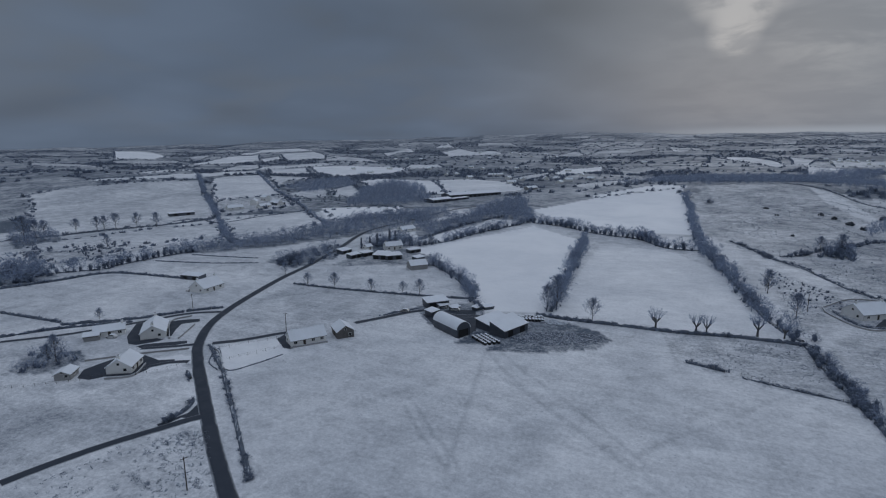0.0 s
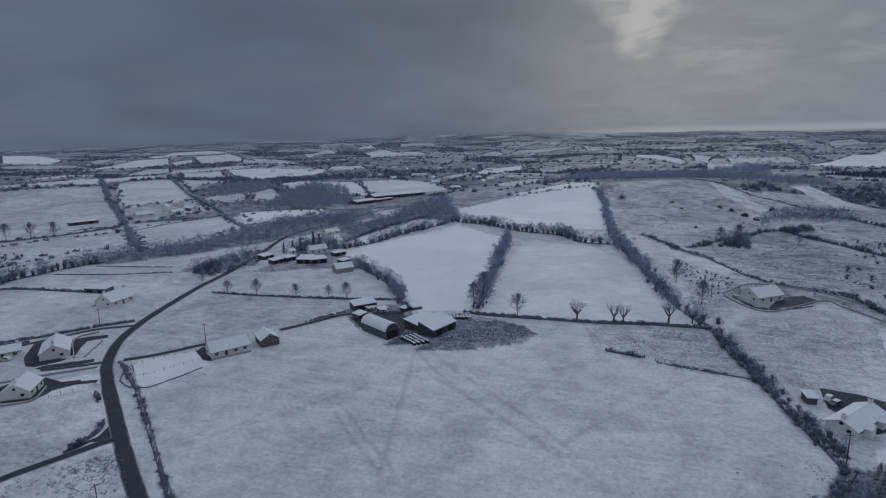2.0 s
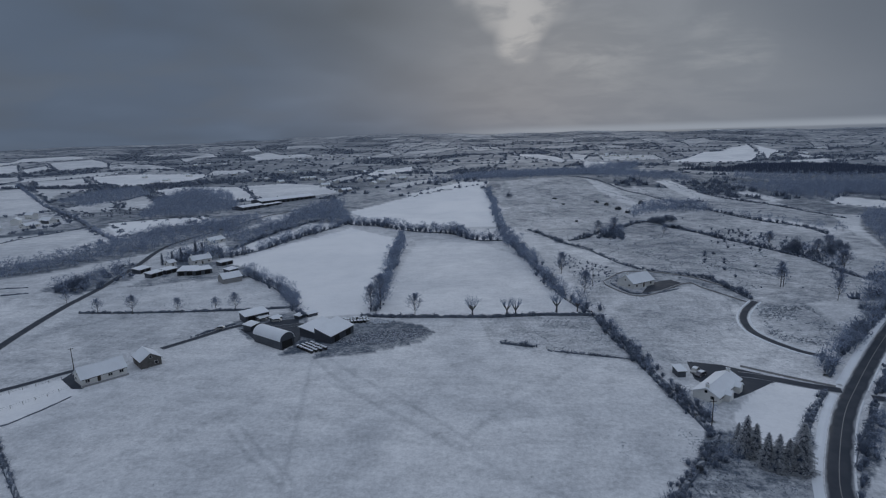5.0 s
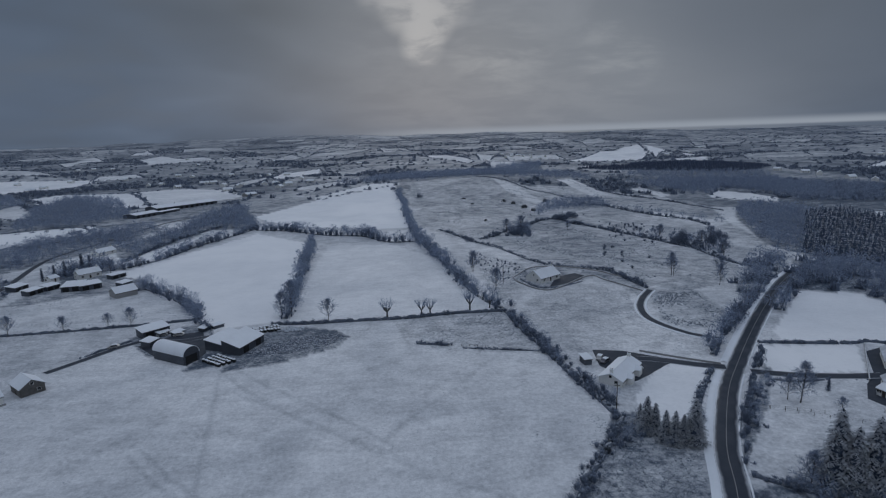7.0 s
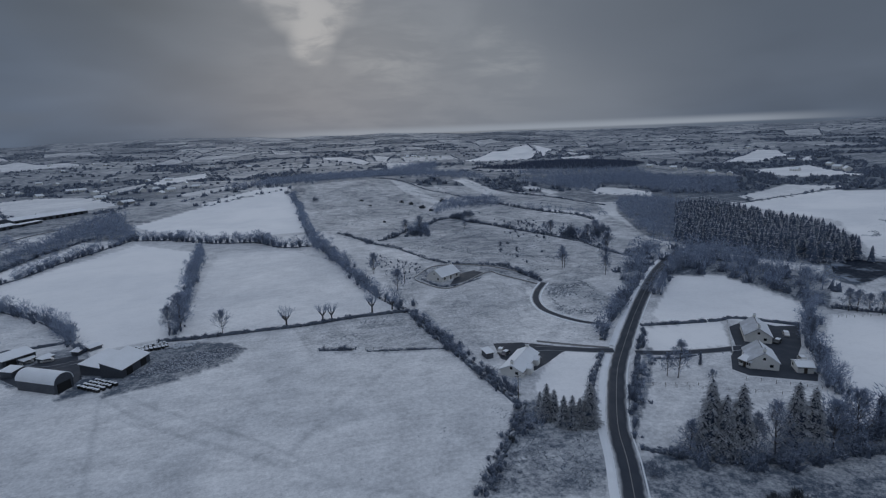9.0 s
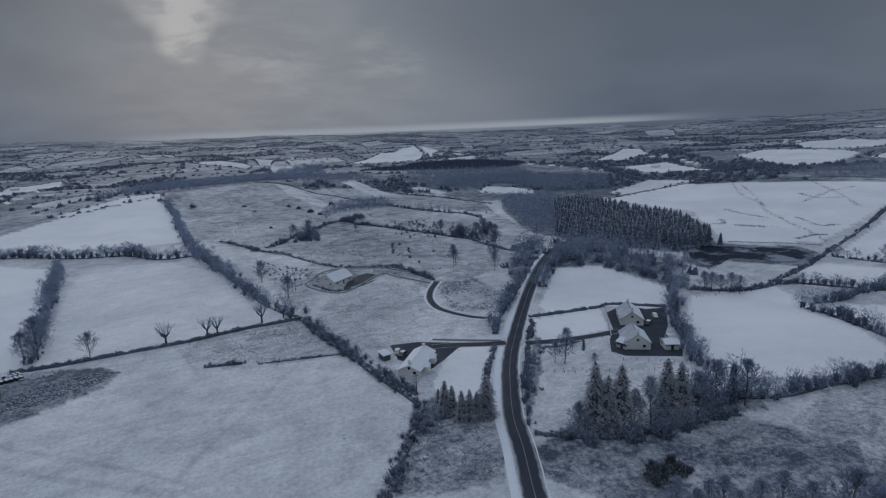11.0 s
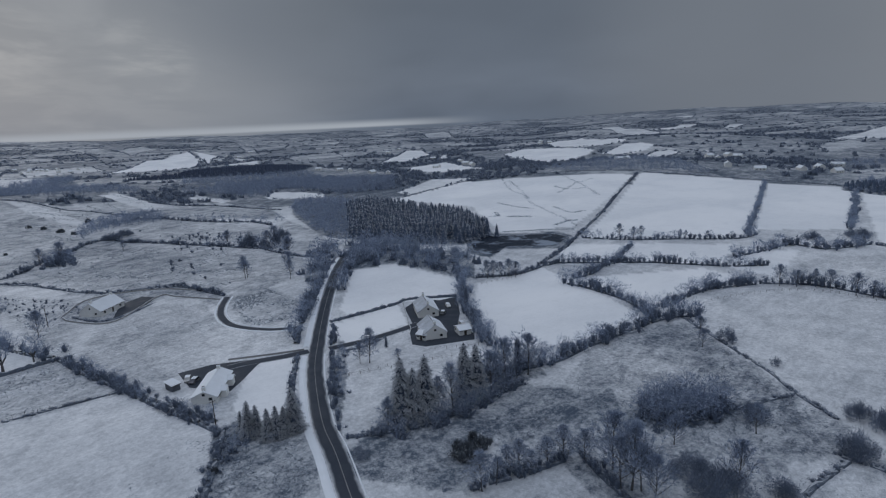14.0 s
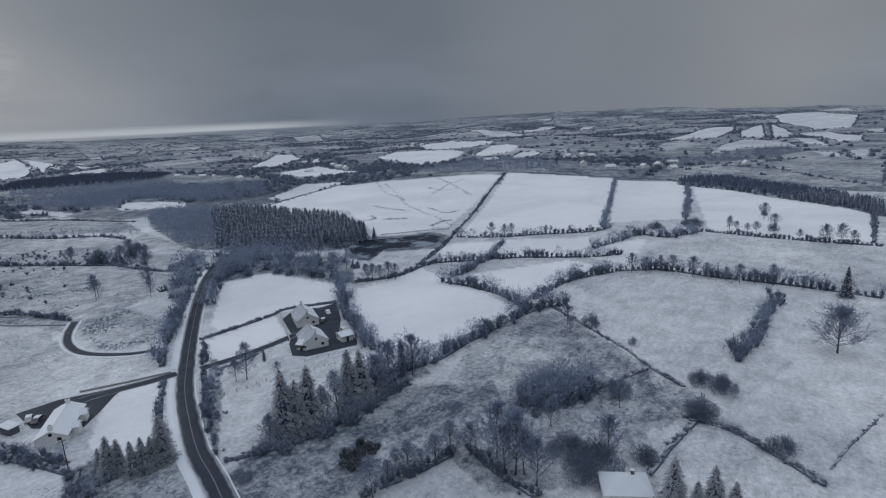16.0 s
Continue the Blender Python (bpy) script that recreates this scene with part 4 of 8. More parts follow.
def bare_tree(seed, low=0.22, wide=0.36, rise=(0.5, 1.25), limbs=24, subs=7, twigs_each=6, r=0.016, twig=0.006, droop=0.0):
    """A bare tree: a leader, limbs that rise from it all the way up, branchlets and fine twigs."""
    rnd = random.Random(seed)
    wood, twigs = Bag(), Bag()
    stem = [Vector((0, 0, -0.02))]
    for k in range(1, 7):
        stem.append(Vector((stem[-1].x + rnd.uniform(-0.015, 0.015), stem[-1].y + rnd.uniform(-0.015, 0.015), k * 0.145)))
    for k in range(6):
        wood.tube(stem[k], stem[k + 1], r * (1.5 if k == 0 else 1.05 - 0.15 * k), r * (0.9 - 0.15 * k) + 0.001, 6)
    turn = rnd.uniform(0, 6)
    for i in range(limbs):
        u = (i + rnd.uniform(0, 0.8)) / limbs
        h = low + (0.86 - low) * u
        at = stem[min(5, int(h / 0.145))].lerp(stem[min(6, int(h / 0.145) + 1)], (h / 0.145) % 1)
        turn += 2.4 + rnd.uniform(-0.3, 0.3)
        el = rise[0] + (rise[1] - rise[0]) * u + rnd.uniform(-0.12, 0.12)
        reach = wide * (1.05 - u ** 1.8) * rnd.uniform(0.75, 1.15) + 0.08
        d = Vector((math.cos(turn) * math.cos(el), math.sin(turn) * math.cos(el), math.sin(el)))
        p, rr, line = at, r * 0.45 * (1.1 - 0.6 * u), [at]
        for k in range(3):
            d = (d + Vector((rnd.uniform(-0.2, 0.2), rnd.uniform(-0.2, 0.2), 0.18 - droop))).normalized()
            q = p + d * reach / 3
            wood.tube(p, q, rr, rr * 0.65, 4)
            p, rr = q, rr * 0.65
            line.append(q)
        for k in range(subs):
            t = 0.25 + 0.75 * (k + rnd.random()) / subs
            a = line[min(2, int(t * 3))].lerp(line[min(3, int(t * 3) + 1)], (t * 3) % 1)
            w = turned(d, rnd, rnd.uniform(0.4, 1.0))
            w.z -= droop
            b = a + w.normalized() * reach * rnd.uniform(0.25, 0.45)
            wood.tube(a, b, r * 0.12, r * 0.06, 3)
            for _ in range(twigs_each):
                x = a.lerp(b, rnd.uniform(0.2, 1.0))
                v = turned(w.normalized(), rnd, rnd.uniform(0.2, 0.95))
                v.z -= droop * 1.5
                y = x + v.normalized() * rnd.uniform(0.05, 0.1)
                twigs.blade(x, y, twig, rnd)
                twigs.blade(x.lerp(y, 0.4), x.lerp(y, 0.4) + turned(v.normalized(), rnd, 0.6) * 0.06, twig * 0.8, rnd)
    unit((wood, twigs))
    return wood, twigs


def pollard(seed):
    """A lopped ash: a stout bole, a knuckled head, a fan of upright shoots."""
    rnd = random.Random(seed)
    wood, twigs = Bag(), Bag()
    wood.tube((0, 0, -0.02), (0.01, 0, 0.3), 0.05, 0.035, 6)
    for k in range(6):
        q = k * 1.05 + rnd.uniform(-0.3, 0.3)
        a, b = Vector((0.01, 0, 0.28)), Vector((math.cos(q) * 0.17, math.sin(q) * 0.17, rnd.uniform(0.42, 0.55)))
        wood.tube(a, b, 0.03, 0.022, 5)
        for _ in range(9):
            w = Vector((math.cos(q) * 0.5 + rnd.uniform(-0.6, 0.6), math.sin(q) * 0.5 + rnd.uniform(-0.6, 0.6), 1.3)).normalized()
            p = a.lerp(b, rnd.uniform(0.6, 1))
            e = p + w * rnd.uniform(0.25, 0.48)
            twigs.blade(p, e, 0.016, rnd)
            for _ in range(3):
                w2 = turned(w, rnd, rnd.uniform(0.2, 0.6))
                s = p.lerp(e, rnd.uniform(0.3, 0.9))
                twigs.blade(s, s + w2 * 0.16, 0.01, rnd)
    unit((wood, twigs))
    return wood, twigs


def spruce(seed, whorls=28, wide=0.29, n=12, sprays=6, blunt=0.8):
    """A conifer: whorls of drooping boughs, each a comb of needle sprays."""
    rnd = random.Random(seed)
    wood, twigs = Bag(), Bag()
    wood.tube((0, 0, -0.02), (0, 0, 0.97), 0.016, 0.002, 6)
    for k in range(4):
        h0, h1 = 0.04 + 0.21 * k, 0.04 + 0.21 * (k + 1.25)
        twigs.tube((0, 0, h0), (0, 0, min(h1, 0.97)), wide * 0.62 * (1 - h0) ** 0.9, wide * 0.62 * max(0.02, 1 - h1) ** 0.9 * 0.5, 7)
    for i in range(whorls):
        h = 0.05 + 0.92 * i / whorls
        reach = wide * (1 - h) ** blunt * rnd.uniform(0.8, 1.12) + 0.012
        m = max(5, int(n * (1.05 - 0.5 * h)))
        for k in range(m):
            q = 2 * math.pi * (k + rnd.random()) / m + i
            d = Vector((math.cos(q), math.sin(q), 0))
            side = Vector((-d.y, d.x, 0))
            g = reach * rnd.uniform(0.7, 1.2)
            a = Vector((0, 0, h + rnd.uniform(-0.01, 0.01)))
            tip = a + d * g + Vector((0, 0, -0.02 - g * rnd.uniform(0.15, 0.35)))
            twigs.blade(a - d * 0.005, tip, 0.03, rnd)
            for e in range(sprays):
                t = 0.25 + 0.75 * e / sprays
                x = a.lerp(tip, t)
                w = g * 0.3 * (1.15 - t) + 0.012
                sgn = 1 if e % 2 else -1
                y = x + side * sgn * w * rnd.uniform(0.7, 1.2) + d * w * 0.6 + Vector((0, 0, -w * rnd.uniform(0.1, 0.7)))
                j = len(twigs.v)
                wid = 0.011 + 0.24 * w
                twigs.v += [x - d * wid, x + d * wid, y]
                twigs.f.append((j, j + 1, j + 2) if sgn < 0 else (j + 1, j, j + 2))
    unit((wood, twigs))
    return wood, twigs


def cypress(seed):
    """A dense upright evergreen, ivy-clad trunk or yew."""
    rnd = random.Random(seed)
    wood, twigs = Bag(), Bag()
    wood.tube((0, 0, -0.02), (0, 0, 0.7), 0.03, 0.01, 5)
    for i in range(5):
        h = 0.2 + 0.15 * i
        twigs.lump((rnd.uniform(-0.03, 0.03), rnd.uniform(-0.03, 0.03), h), 0.07 * (1.15 - 0.7 * h), 0.07 * (1.15 - 0.7 * h), 0.13, rnd, 3, 6)
    for _ in range(430):
        h = rnd.uniform(0.03, 0.95)
        q = rnd.uniform(0, 6.3)
        rr = 0.17 * (1.1 - 0.75 * h) * rnd.choice((0.7, 1.0, 1.0, 1.25))
        p = Vector((math.cos(q) * rr * 0.35, math.sin(q) * rr * 0.35, h))
        twigs.blade(p, p + Vector((math.cos(q) * rr * rnd.uniform(0.4, 0.85), math.sin(q) * rr * rnd.uniform(0.4, 0.85), rnd.uniform(0.01, 0.1))), 0.024, rnd)
    unit((wood, twigs))
    return wood, twigs


def tufted(bag, rnd, lobes, count, w, reach, lift=0.35):
    """Fine shoots standing out of rounded lobes, most of them near the lobes' skin."""
    sizes = [r * r for _, r, _ in lobes]
    for _ in range(count):
        c, r, rz = rnd.choices(lobes, sizes)[0]
        d = Vector((rnd.gauss(0, 1), rnd.gauss(0, 1), rnd.gauss(0.25, 1))).normalized()
        t = rnd.uniform(0.45, 0.95)
        p = Vector(c) + Vector((d.x * r * t, d.y * r * t, d.z * rz * t))
        if p.z < 0.01:
            p.z = rnd.uniform(0.01, 0.2)
        way = (d + Vector((rnd.uniform(-0.7, 0.7), rnd.uniform(-0.7, 0.7), rnd.uniform(-0.4, 0.7) + lift))).normalized()
        bag.blade(p - way * reach * 0.3, p + way * reach * rnd.uniform(0.4, 1.0), w * rnd.uniform(0.7, 1.3), rnd)


def shrub(seed, count=105, w=0.036, reach=0.19, core=0.2):
    """A bush one metre high and wide: stems and a rounded, lobed head of twigs."""
    rnd = random.Random(seed)
    bag = Bag()
    lobes = [((0, 0, 0.5), 0.34, 0.42)]
    for k in range(4):
        q = 1.57 * k + rnd.uniform(-0.5, 0.5)
        lobes.append(((math.cos(q) * 0.27, math.sin(q) * 0.27, rnd.uniform(0.25, 0.55)), rnd.uniform(0.16, 0.25), rnd.uniform(0.2, 0.32)))
    for k in range(3):
        q = 2.1 * k + rnd.random()
        bag.blade((math.cos(q) * 0.03, math.sin(q) * 0.03, -0.02), (math.cos(q) * 0.2, math.sin(q) * 0.2, 0.6), w, rnd)
    if core:
        bag.lump((0, 0, 0.36), core, core, 0.36, rnd, 2, 5)
    tufted(bag, rnd, lobes, count, w, reach)
    return bag


def wood_tree(seed, count=165, w=0.017, reach=0.11):
    """A bare woodland tree for a stand: stem, limbs and a rounded, lobed head of twigs."""
    rnd = random.Random(seed)
    bag = Bag()
    bag.tube((0, 0, -0.02), (rnd.uniform(-0.03, 0.03), rnd.uniform(-0.03, 0.03), 0.6), 0.017, 0.007, 3)
    lobes = [((0, 0, 0.6), 0.27, 0.34)]
    for k in range(7):
        q = 2.4 * k + rnd.uniform(-0.4, 0.4)
        h = rnd.uniform(0.2, 0.74)
        o = 0.27 * math.sqrt(max(0.15, 1 - ((h - 0.45) / 0.45) ** 2)) * rnd.uniform(0.75, 1.1)
        c = (math.cos(q) * o, math.sin(q) * o, h)
        lobes.append((c, rnd.uniform(0.12, 0.19), rnd.uniform(0.12, 0.19)))
        bag.blade((0, 0, h - 0.25), c, 0.02, rnd)
    tufted(bag, rnd, lobes, count, w, reach)
    unit((bag,))
    return bag


def far_tuft(seed, blades=13, w=0.22):
    """A brush of shoots, for trees and hedges a long way off."""
    rnd = random.Random(seed)
    bag = Bag()
    for _ in range(blades):
        q, t = rnd.uniform(0, 6.3), rnd.uniform(0.05, 1.2)
        d = Vector((math.cos(q) * math.sin(t), math.sin(q) * math.sin(t), math.cos(t)))
        a = Vector((rnd.uniform(-0.25, 0.25), rnd.uniform(-0.25, 0.25), 0.0))
        bag.blade(a, a * 0.6 + Vector((d.x * 0.45, d.y * 0.45, 0.2 + d.z * 0.75)) * rnd.uniform(0.8, 1.05), w, rnd)
    return bag


def strewn(name, shapes, mat, x, y, sx, sz, rnd_seed, label, category, sink=0.15, kind="stuff", lite=None, beyond=420.0):
    """Many plants in one mesh: shapes set at x, y with widths sx and heights sz."""
    g = np.random.default_rng(rnd_seed)
    vs, fs, at = [], [], 0
    pick = g.integers(0, len(shapes), len(x))
    if lite:
        pick = np.where(np.hypot(x, y) > beyond, len(shapes) + g.integers(0, len(lite), len(x)), pick)
        shapes = shapes + lite
    turn = g.uniform(0, 2 * math.pi, len(x))
    z = height(x, y) - sink
    for s, (v, f) in enumerate(shapes):
        k = np.where(pick == s)[0]
        if not len(k):
            continue
        c, q = np.cos(turn[k])[:, None], np.sin(turn[k])[:, None]
        px = (v[None, :, 0] * c - v[None, :, 1] * q) * sx[k, None] + x[k, None]
        py = (v[None, :, 0] * q + v[None, :, 1] * c) * sx[k, None] + y[k, None]
        pz = v[None, :, 2] * sz[k, None] + z[k, None]
        vs.append(np.stack([px, py, pz], -1).reshape(-1, 3))
        fs.append((f[None] + (np.arange(len(k)) * len(v))[:, None, None]).reshape(-1, 3) + at)
        at += len(k) * len(v)
    me = mesh_of(name, np.concatenate(vs), np.concatenate(fs), mat)
    return tagged(new(name, me), label, category, kind=kind)


TREE_KINDS = {}


def tree_kind(name, pairs, bark, leaf, label, crown):
    TREE_KINDS[name] = ([(w.mesh("trunk", bark), t.mesh("crown", leaf)) for w, t in pairs], label, crown)


tree_kind("bare", [bare_tree(k, low=0.14 + 0.04 * (k % 3), wide=0.36 + 0.04 * (k % 4), limbs=26, subs=8, twigs_each=7, twig=0.008, r=0.014) for k in range(6)], BARK, TWIG, "bare winter tree with frosted twigs at a field edge", "bare_tree")
tree_kind("oak", [bare_tree(21, low=0.14, wide=0.54, rise=(0.12, 1.25), limbs=44, subs=11, twigs_each=9, r=0.017, twig=0.0055)], BARK, TWIG, "broad bare oak standing alone in a snowy field", "oak_tree")
tree_kind("birch", [bare_tree(k, low=0.15, wide=0.24, rise=(0.8, 1.3), droop=0.22, limbs=30, subs=8, r=0.012, twig=0.006) for k in (31, 32)], BARK, TWIG, "slender bare birch with frosted hanging twigs", "birch_tree")
tree_kind("pollard", [pollard(k) for k in (41, 42, 43)], BARK, TWIG, "lopped bare ash with upright shoots along a hedge", "pollard_tree")
tree_kind("spruce", [spruce(k, 30, 0.31, 12, 8, 0.76) for k in (51, 52, 53)], BARK, NEEDLE, "tall dark spruce with snow on its boughs", "spruce_tree")
tree_kind("pine", [spruce(61, 22, 0.32, 11)], BARK, NEEDLE, "broad dark pine in a hedge", "pine_tree")
tree_kind("cypress", [cypress(k) for k in (71, 72, 73)], BARK, CYPRESS, "narrow dark evergreen dusted with snow", "evergreen_tree")
tree_count = random.Random(9)


def tree(kind, x, y, tall, wide=1.0):
    meshes, label, name = TREE_KINDS[kind]
    trunk, crown = meshes[tree_count.randrange(len(meshes))]
    e = base(name, x, y, tree_count.uniform(0, 360), label, "tree", kind + " trees", sink=0.05)
    e.scale = (tall * wide, tall * wide, tall)
    shared("trunk", trunk, e)
    shared("crown", crown, e)


tree('bare', -50.4, 232.5, 11.0)
tree('pollard', -24.4, 232.3, 10.9)
tree('pollard', -9.3, 234.4, 9.3)
tree('pollard', -5.4, 234.8, 8.7)
tree('pollard', 12.5, 240.0, 10.6)
tree('pollard', 21.8, 242.5, 7.9)
tree('bare', -185.3, 224.4, 9.8)
tree('bare', -203.1, 223.7, 8.1)
tree('bare', -164.2, 228.4, 7.9)
tree('bare', -146.9, 231.9, 7.5)
tree('bare', -138.0, 233.9, 9.2)
tree('bare', -246.2, 135.8, 6.3)
tree('bare', -512.2, 232.7, 21.6)
tree('bare', -518.7, 243.9, 15.9)
tree('bare', -518.4, 249.9, 14.7)
tree('bare', -510.5, 271.8, 13.6)
tree('bare', -505.4, 287.1, 13.6)
tree('bare', -505.4, 293.7, 13.7)
tree('bare', -498.9, 300.2, 16.1)
tree('bare', -489.7, 314.8, 14.9)
tree('bare', -473.3, 322.8, 14.7)
tree('bare', -420.5, 244.8, 10.4)
tree('bare', -233.2, 238.0, 8.1)
tree('bare', -207.2, 337.9, 9.5)
tree('bare', -201.9, 359.8, 7.2)
tree('bare', 27.8, 272.4, 12.4)
tree('bare', 18.7, 312.8, 13.2)
tree('bare', -69.4, 243.4, 17.4)
tree('bare', -72.6, 238.9, 12.9)
tree('bare', 18.1, 318.4, 7.1)
tree('bare', -213.5, 100.7, 11.0)
tree('bare', -213.4, 97.8, 8.2)
tree('cypress', -230.3, 346.8, 12.6)
tree('cypress', -225.1, 346.7, 11.7)
tree('cypress', -233.8, 335.3, 10.6)
tree('cypress', -237.6, 331.1, 8.8)
tree('cypress', -239.5, 323.1, 8.7)
tree('oak', 204.6, -14.8, 18.4)
tree('spruce', 84.9, 107.2, 18.9)
tree('spruce', 86.9, 104.6, 15.9)
tree('spruce', 91.0, 104.3, 18.3)
tree('bare', 79.7, 107.1, 9.4)
tree('birch', 97.8, 100.8, 15.4)
tree('spruce', 104.1, 102.0, 18.0)
tree('spruce', 108.1, 101.2, 16.6)
tree('birch', 94.6, 103.1, 11.5)
tree('bare', 112.8, 99.5, 14.0)
tree('bare', 120.4, 100.4, 15.3)
tree('cypress', 127.0, 101.0, 12.5)
tree('bare', 129.1, 98.5, 14.6)
tree('bare', 99.4, 147.0, 8.0)
tree('birch', 101.8, 144.8, 13.3)
tree('cypress', 114.1, 151.0, 5.1)
tree('bare', 109.4, 138.8, 4.9)
tree('cypress', 150.7, 141.9, 7.4)
tree('cypress', 161.9, 155.9, 10.5)
tree('birch', 172.5, 167.9, 10.0)
tree('bare', 332.4, 176.8, 9.9)
tree('bare', 335.5, 168.3, 8.2)
tree('bare', 337.1, 163.9, 9.0)
tree('birch', 350.3, 144.1, 6.6)
tree('birch', 351.5, 140.8, 5.8)
tree('bare', 357.5, 129.7, 5.8)
tree('birch', 398.6, 36.1, 10.4)
tree('bare', 400.0, 31.9, 7.0)
tree('bare', 394.5, 25.3, 6.9)
tree('bare', 392.6, 20.1, 8.6)
tree('bare', 447.7, 18.8, 12.6)
tree('bare', 415.1, 11.2, 10.8)
tree('bare', 374.5, -15.4, 12.3)
tree('bare', 378.8, -23.0, 12.4)
tree('bare', 381.0, -28.8, 8.3)
tree('bare', 383.0, -3.1, 6.7)
tree('bare', 274.6, 67.1, 10.8)
tree('bare', 277.2, 60.9, 8.9)
tree('birch', 284.1, 55.6, 8.5)
tree('bare', 282.1, 49.3, 9.7)
tree('bare', 277.6, 39.2, 10.8)
tree('birch', 278.0, 33.3, 8.2)
tree('birch', 275.4, 24.9, 7.5)
tree('bare', 275.8, 19.3, 9.4)
tree('bare', 275.6, 13.2, 7.5)
tree('birch', 275.9, 5.9, 10.6)
tree('bare', 272.5, -5.1, 7.4)
tree('pine', 269.9, -20.1, 13.5)
tree('bare', 205.0, 181.6, 10.5)
tree('bare', 207.9, 180.2, 10.0)
tree('bare', 209.4, 176.9, 9.3)
tree('bare', 213.0, 173.9, 10.6)
tree('bare', 215.3, 171.2, 9.3)
tree('birch', 257.1, 171.2, 4.8)
tree('spruce', 101.6, 15.6, 13.6)
tree('spruce', 104.9, 8.8, 11.9)
tree('spruce', 102.2, 11.4, 9.3)
tree('spruce', 106.6, 5.2, 8.6)
tree('bare', 98.9, 48.3, 17.3)
tree('bare', 97.0, 49.8, 13.8)
tree('bare', 102.7, 54.8, 15.9)
tree('bare', 97.6, 42.6, 12.0)
tree('bare', 99.9, 46.6, 12.1)
tree('bare', 113.8, 32.0, 12.4)
tree('bare', 138.8, 36.0, 8.6)
tree('bare', 184.1, 66.2, 7.1)
tree('bare', 191.8, 70.2, 8.8)
tree('bare', 121.3, 48.8, 8.5)
tree('birch', 84.2, 71.0, 8.8, 1.25)
tree('birch', 87.4, 69.4, 9.2, 1.25)
tree('birch', 77.2, 71.7, 10.1, 1.25)
tree('birch', 80.9, 70.8, 7.3, 1.25)
tree('birch', 94.7, 67.2, 7.5, 1.25)
tree('birch', 98.5, 64.9, 9.6, 1.25)
tree('birch', 100.8, 60.7, 9.0, 1.25)
tree('birch', 89.5, 67.7, 6.0, 1.25)
tree('spruce', 53.0, 132.6, 10.1)
tree('spruce', 54.6, 131.1, 8.9)
tree('spruce', 55.8, 127.2, 8.8)
tree('spruce', 57.7, 126.0, 9.2)
tree('spruce', 59.7, 125.7, 8.4)
tree('spruce', 62.5, 125.8, 12.7)
tree('spruce', 52.7, 136.7, 5.9)
tree('spruce', 61.4, 126.3, 7.7)
tree('bare', 125.2, 289.7, 11.9)
tree('bare', 149.0, 284.3, 12.1)
tree('bare', 173.5, 327.8, 13.0)
tree('bare', 163.5, 401.2, 9.4)
tree('bare', 175.8, 362.6, 13.1)
tree('bare', 183.1, 364.9, 15.1)
tree('bare', 54.2, 440.9, 12.5)
tree('bare', 65.4, 437.7, 15.3)
tree('bare', 104.8, 445.9, 7.9)
tree('bare', 172.5, 328.5, 12.2, 0.9)
tree('bare', 161.2, 395.7, 12.0, 0.9)
tree('bare', 128.5, 296.9, 12.2, 0.8)
tree('bare', 139.2, 265.0, 12.0, 0.8)
tree('bare', 181.3, 293.4, 6.8, 0.8)

def bush(kind, x, y, wide, tall):
    """A clump of bushes grown into one dome."""
    n = int(max(7, min(36, 7 + wide * wide * 0.25)))
    g = np.random.default_rng(int(abs(x * 13 + y * 7)))
    r, q = np.sqrt(g.random(n)) * 0.5, g.uniform(0, 2 * math.pi, n)
    size = max(1.0, wide * 0.42)
    h = tall * np.sqrt(np.clip(1.05 - (r * 1.8) ** 2, 0.12, 1)) * g.uniform(0.7, 1.15, n)
    shapes, mat = (CLUMP_SHAPES, HEDGE) if kind == "bare" else (HEDGE_SHAPES, GORSE)
    strewn("bush" if kind == "bare" else "gorse_bush", shapes, mat, x + np.cos(q) * r * wide * 0.75, y + np.sin(q) * r * wide * 0.75, size * g.uniform(0.6, 1.2, n), h, 5,
           "bare frosted bush on rough snowy ground" if kind == "bare" else "dark gorse bush dusted with snow", "bush", kind="")


HEDGE_SHAPES = [shrub(k).arrays() for k in range(6)]
CLUMP_SHAPES = [shrub(k + 40, 190, 0.02, 0.14, 0).arrays() for k in range(5)]
bush('bare', 108.2, 33.5, 16.9, 8.5)
bush('bare', 112.4, 41.7, 10.3, 5.9)
bush('bare', 143.7, 16.5, 10.1, 7.8)
bush('bare', 159.8, 13.3, 9.2, 7.7)
bush('bare', 162.4, 19.3, 8.6, 6.3)
bush('bare', 136.1, -1.9, 8.0, 5.8)
bush('bare', 193.8, 62.0, 7.6, 7.6)
bush('bare', 183.3, 44.1, 4.6, 3.8)
bush('bare', 118.5, 24.9, 8.9, 4.4)
bush('bare', 67.1, 102.0, 5.9, 3.7)
bush('bare', 145.7, 37.7, 8.7, 7.0)
bush('gorse', 84.3, 82.9, 8.7, 5.2)
bush('gorse', 85.2, 86.9, 4.4, 3.3)
bush('gorse', 89.9, 83.2, 6.0, 3.9)
bush('gorse', 90.7, 86.6, 4.5, 3.0)
bush('gorse', 39.5, 122.9, 2.5, 3.4)
bush('gorse', 73.8, 626.0, 5.9, 3.9)
bush('gorse', 82.5, 608.9, 6.4, 3.8)
bush('gorse', 90.6, 579.8, 7.9, 4.9)
bush('gorse', 96.1, 559.2, 6.5, 4.1)
bush('gorse', 119.8, 617.8, 7.8, 5.2)
bush('gorse', 37.2, 613.5, 4.4, 2.5)
bush('gorse', 43.5, 506.8, 4.8, 2.6)
bush('gorse', 29.5, 647.9, 6.0, 3.3)
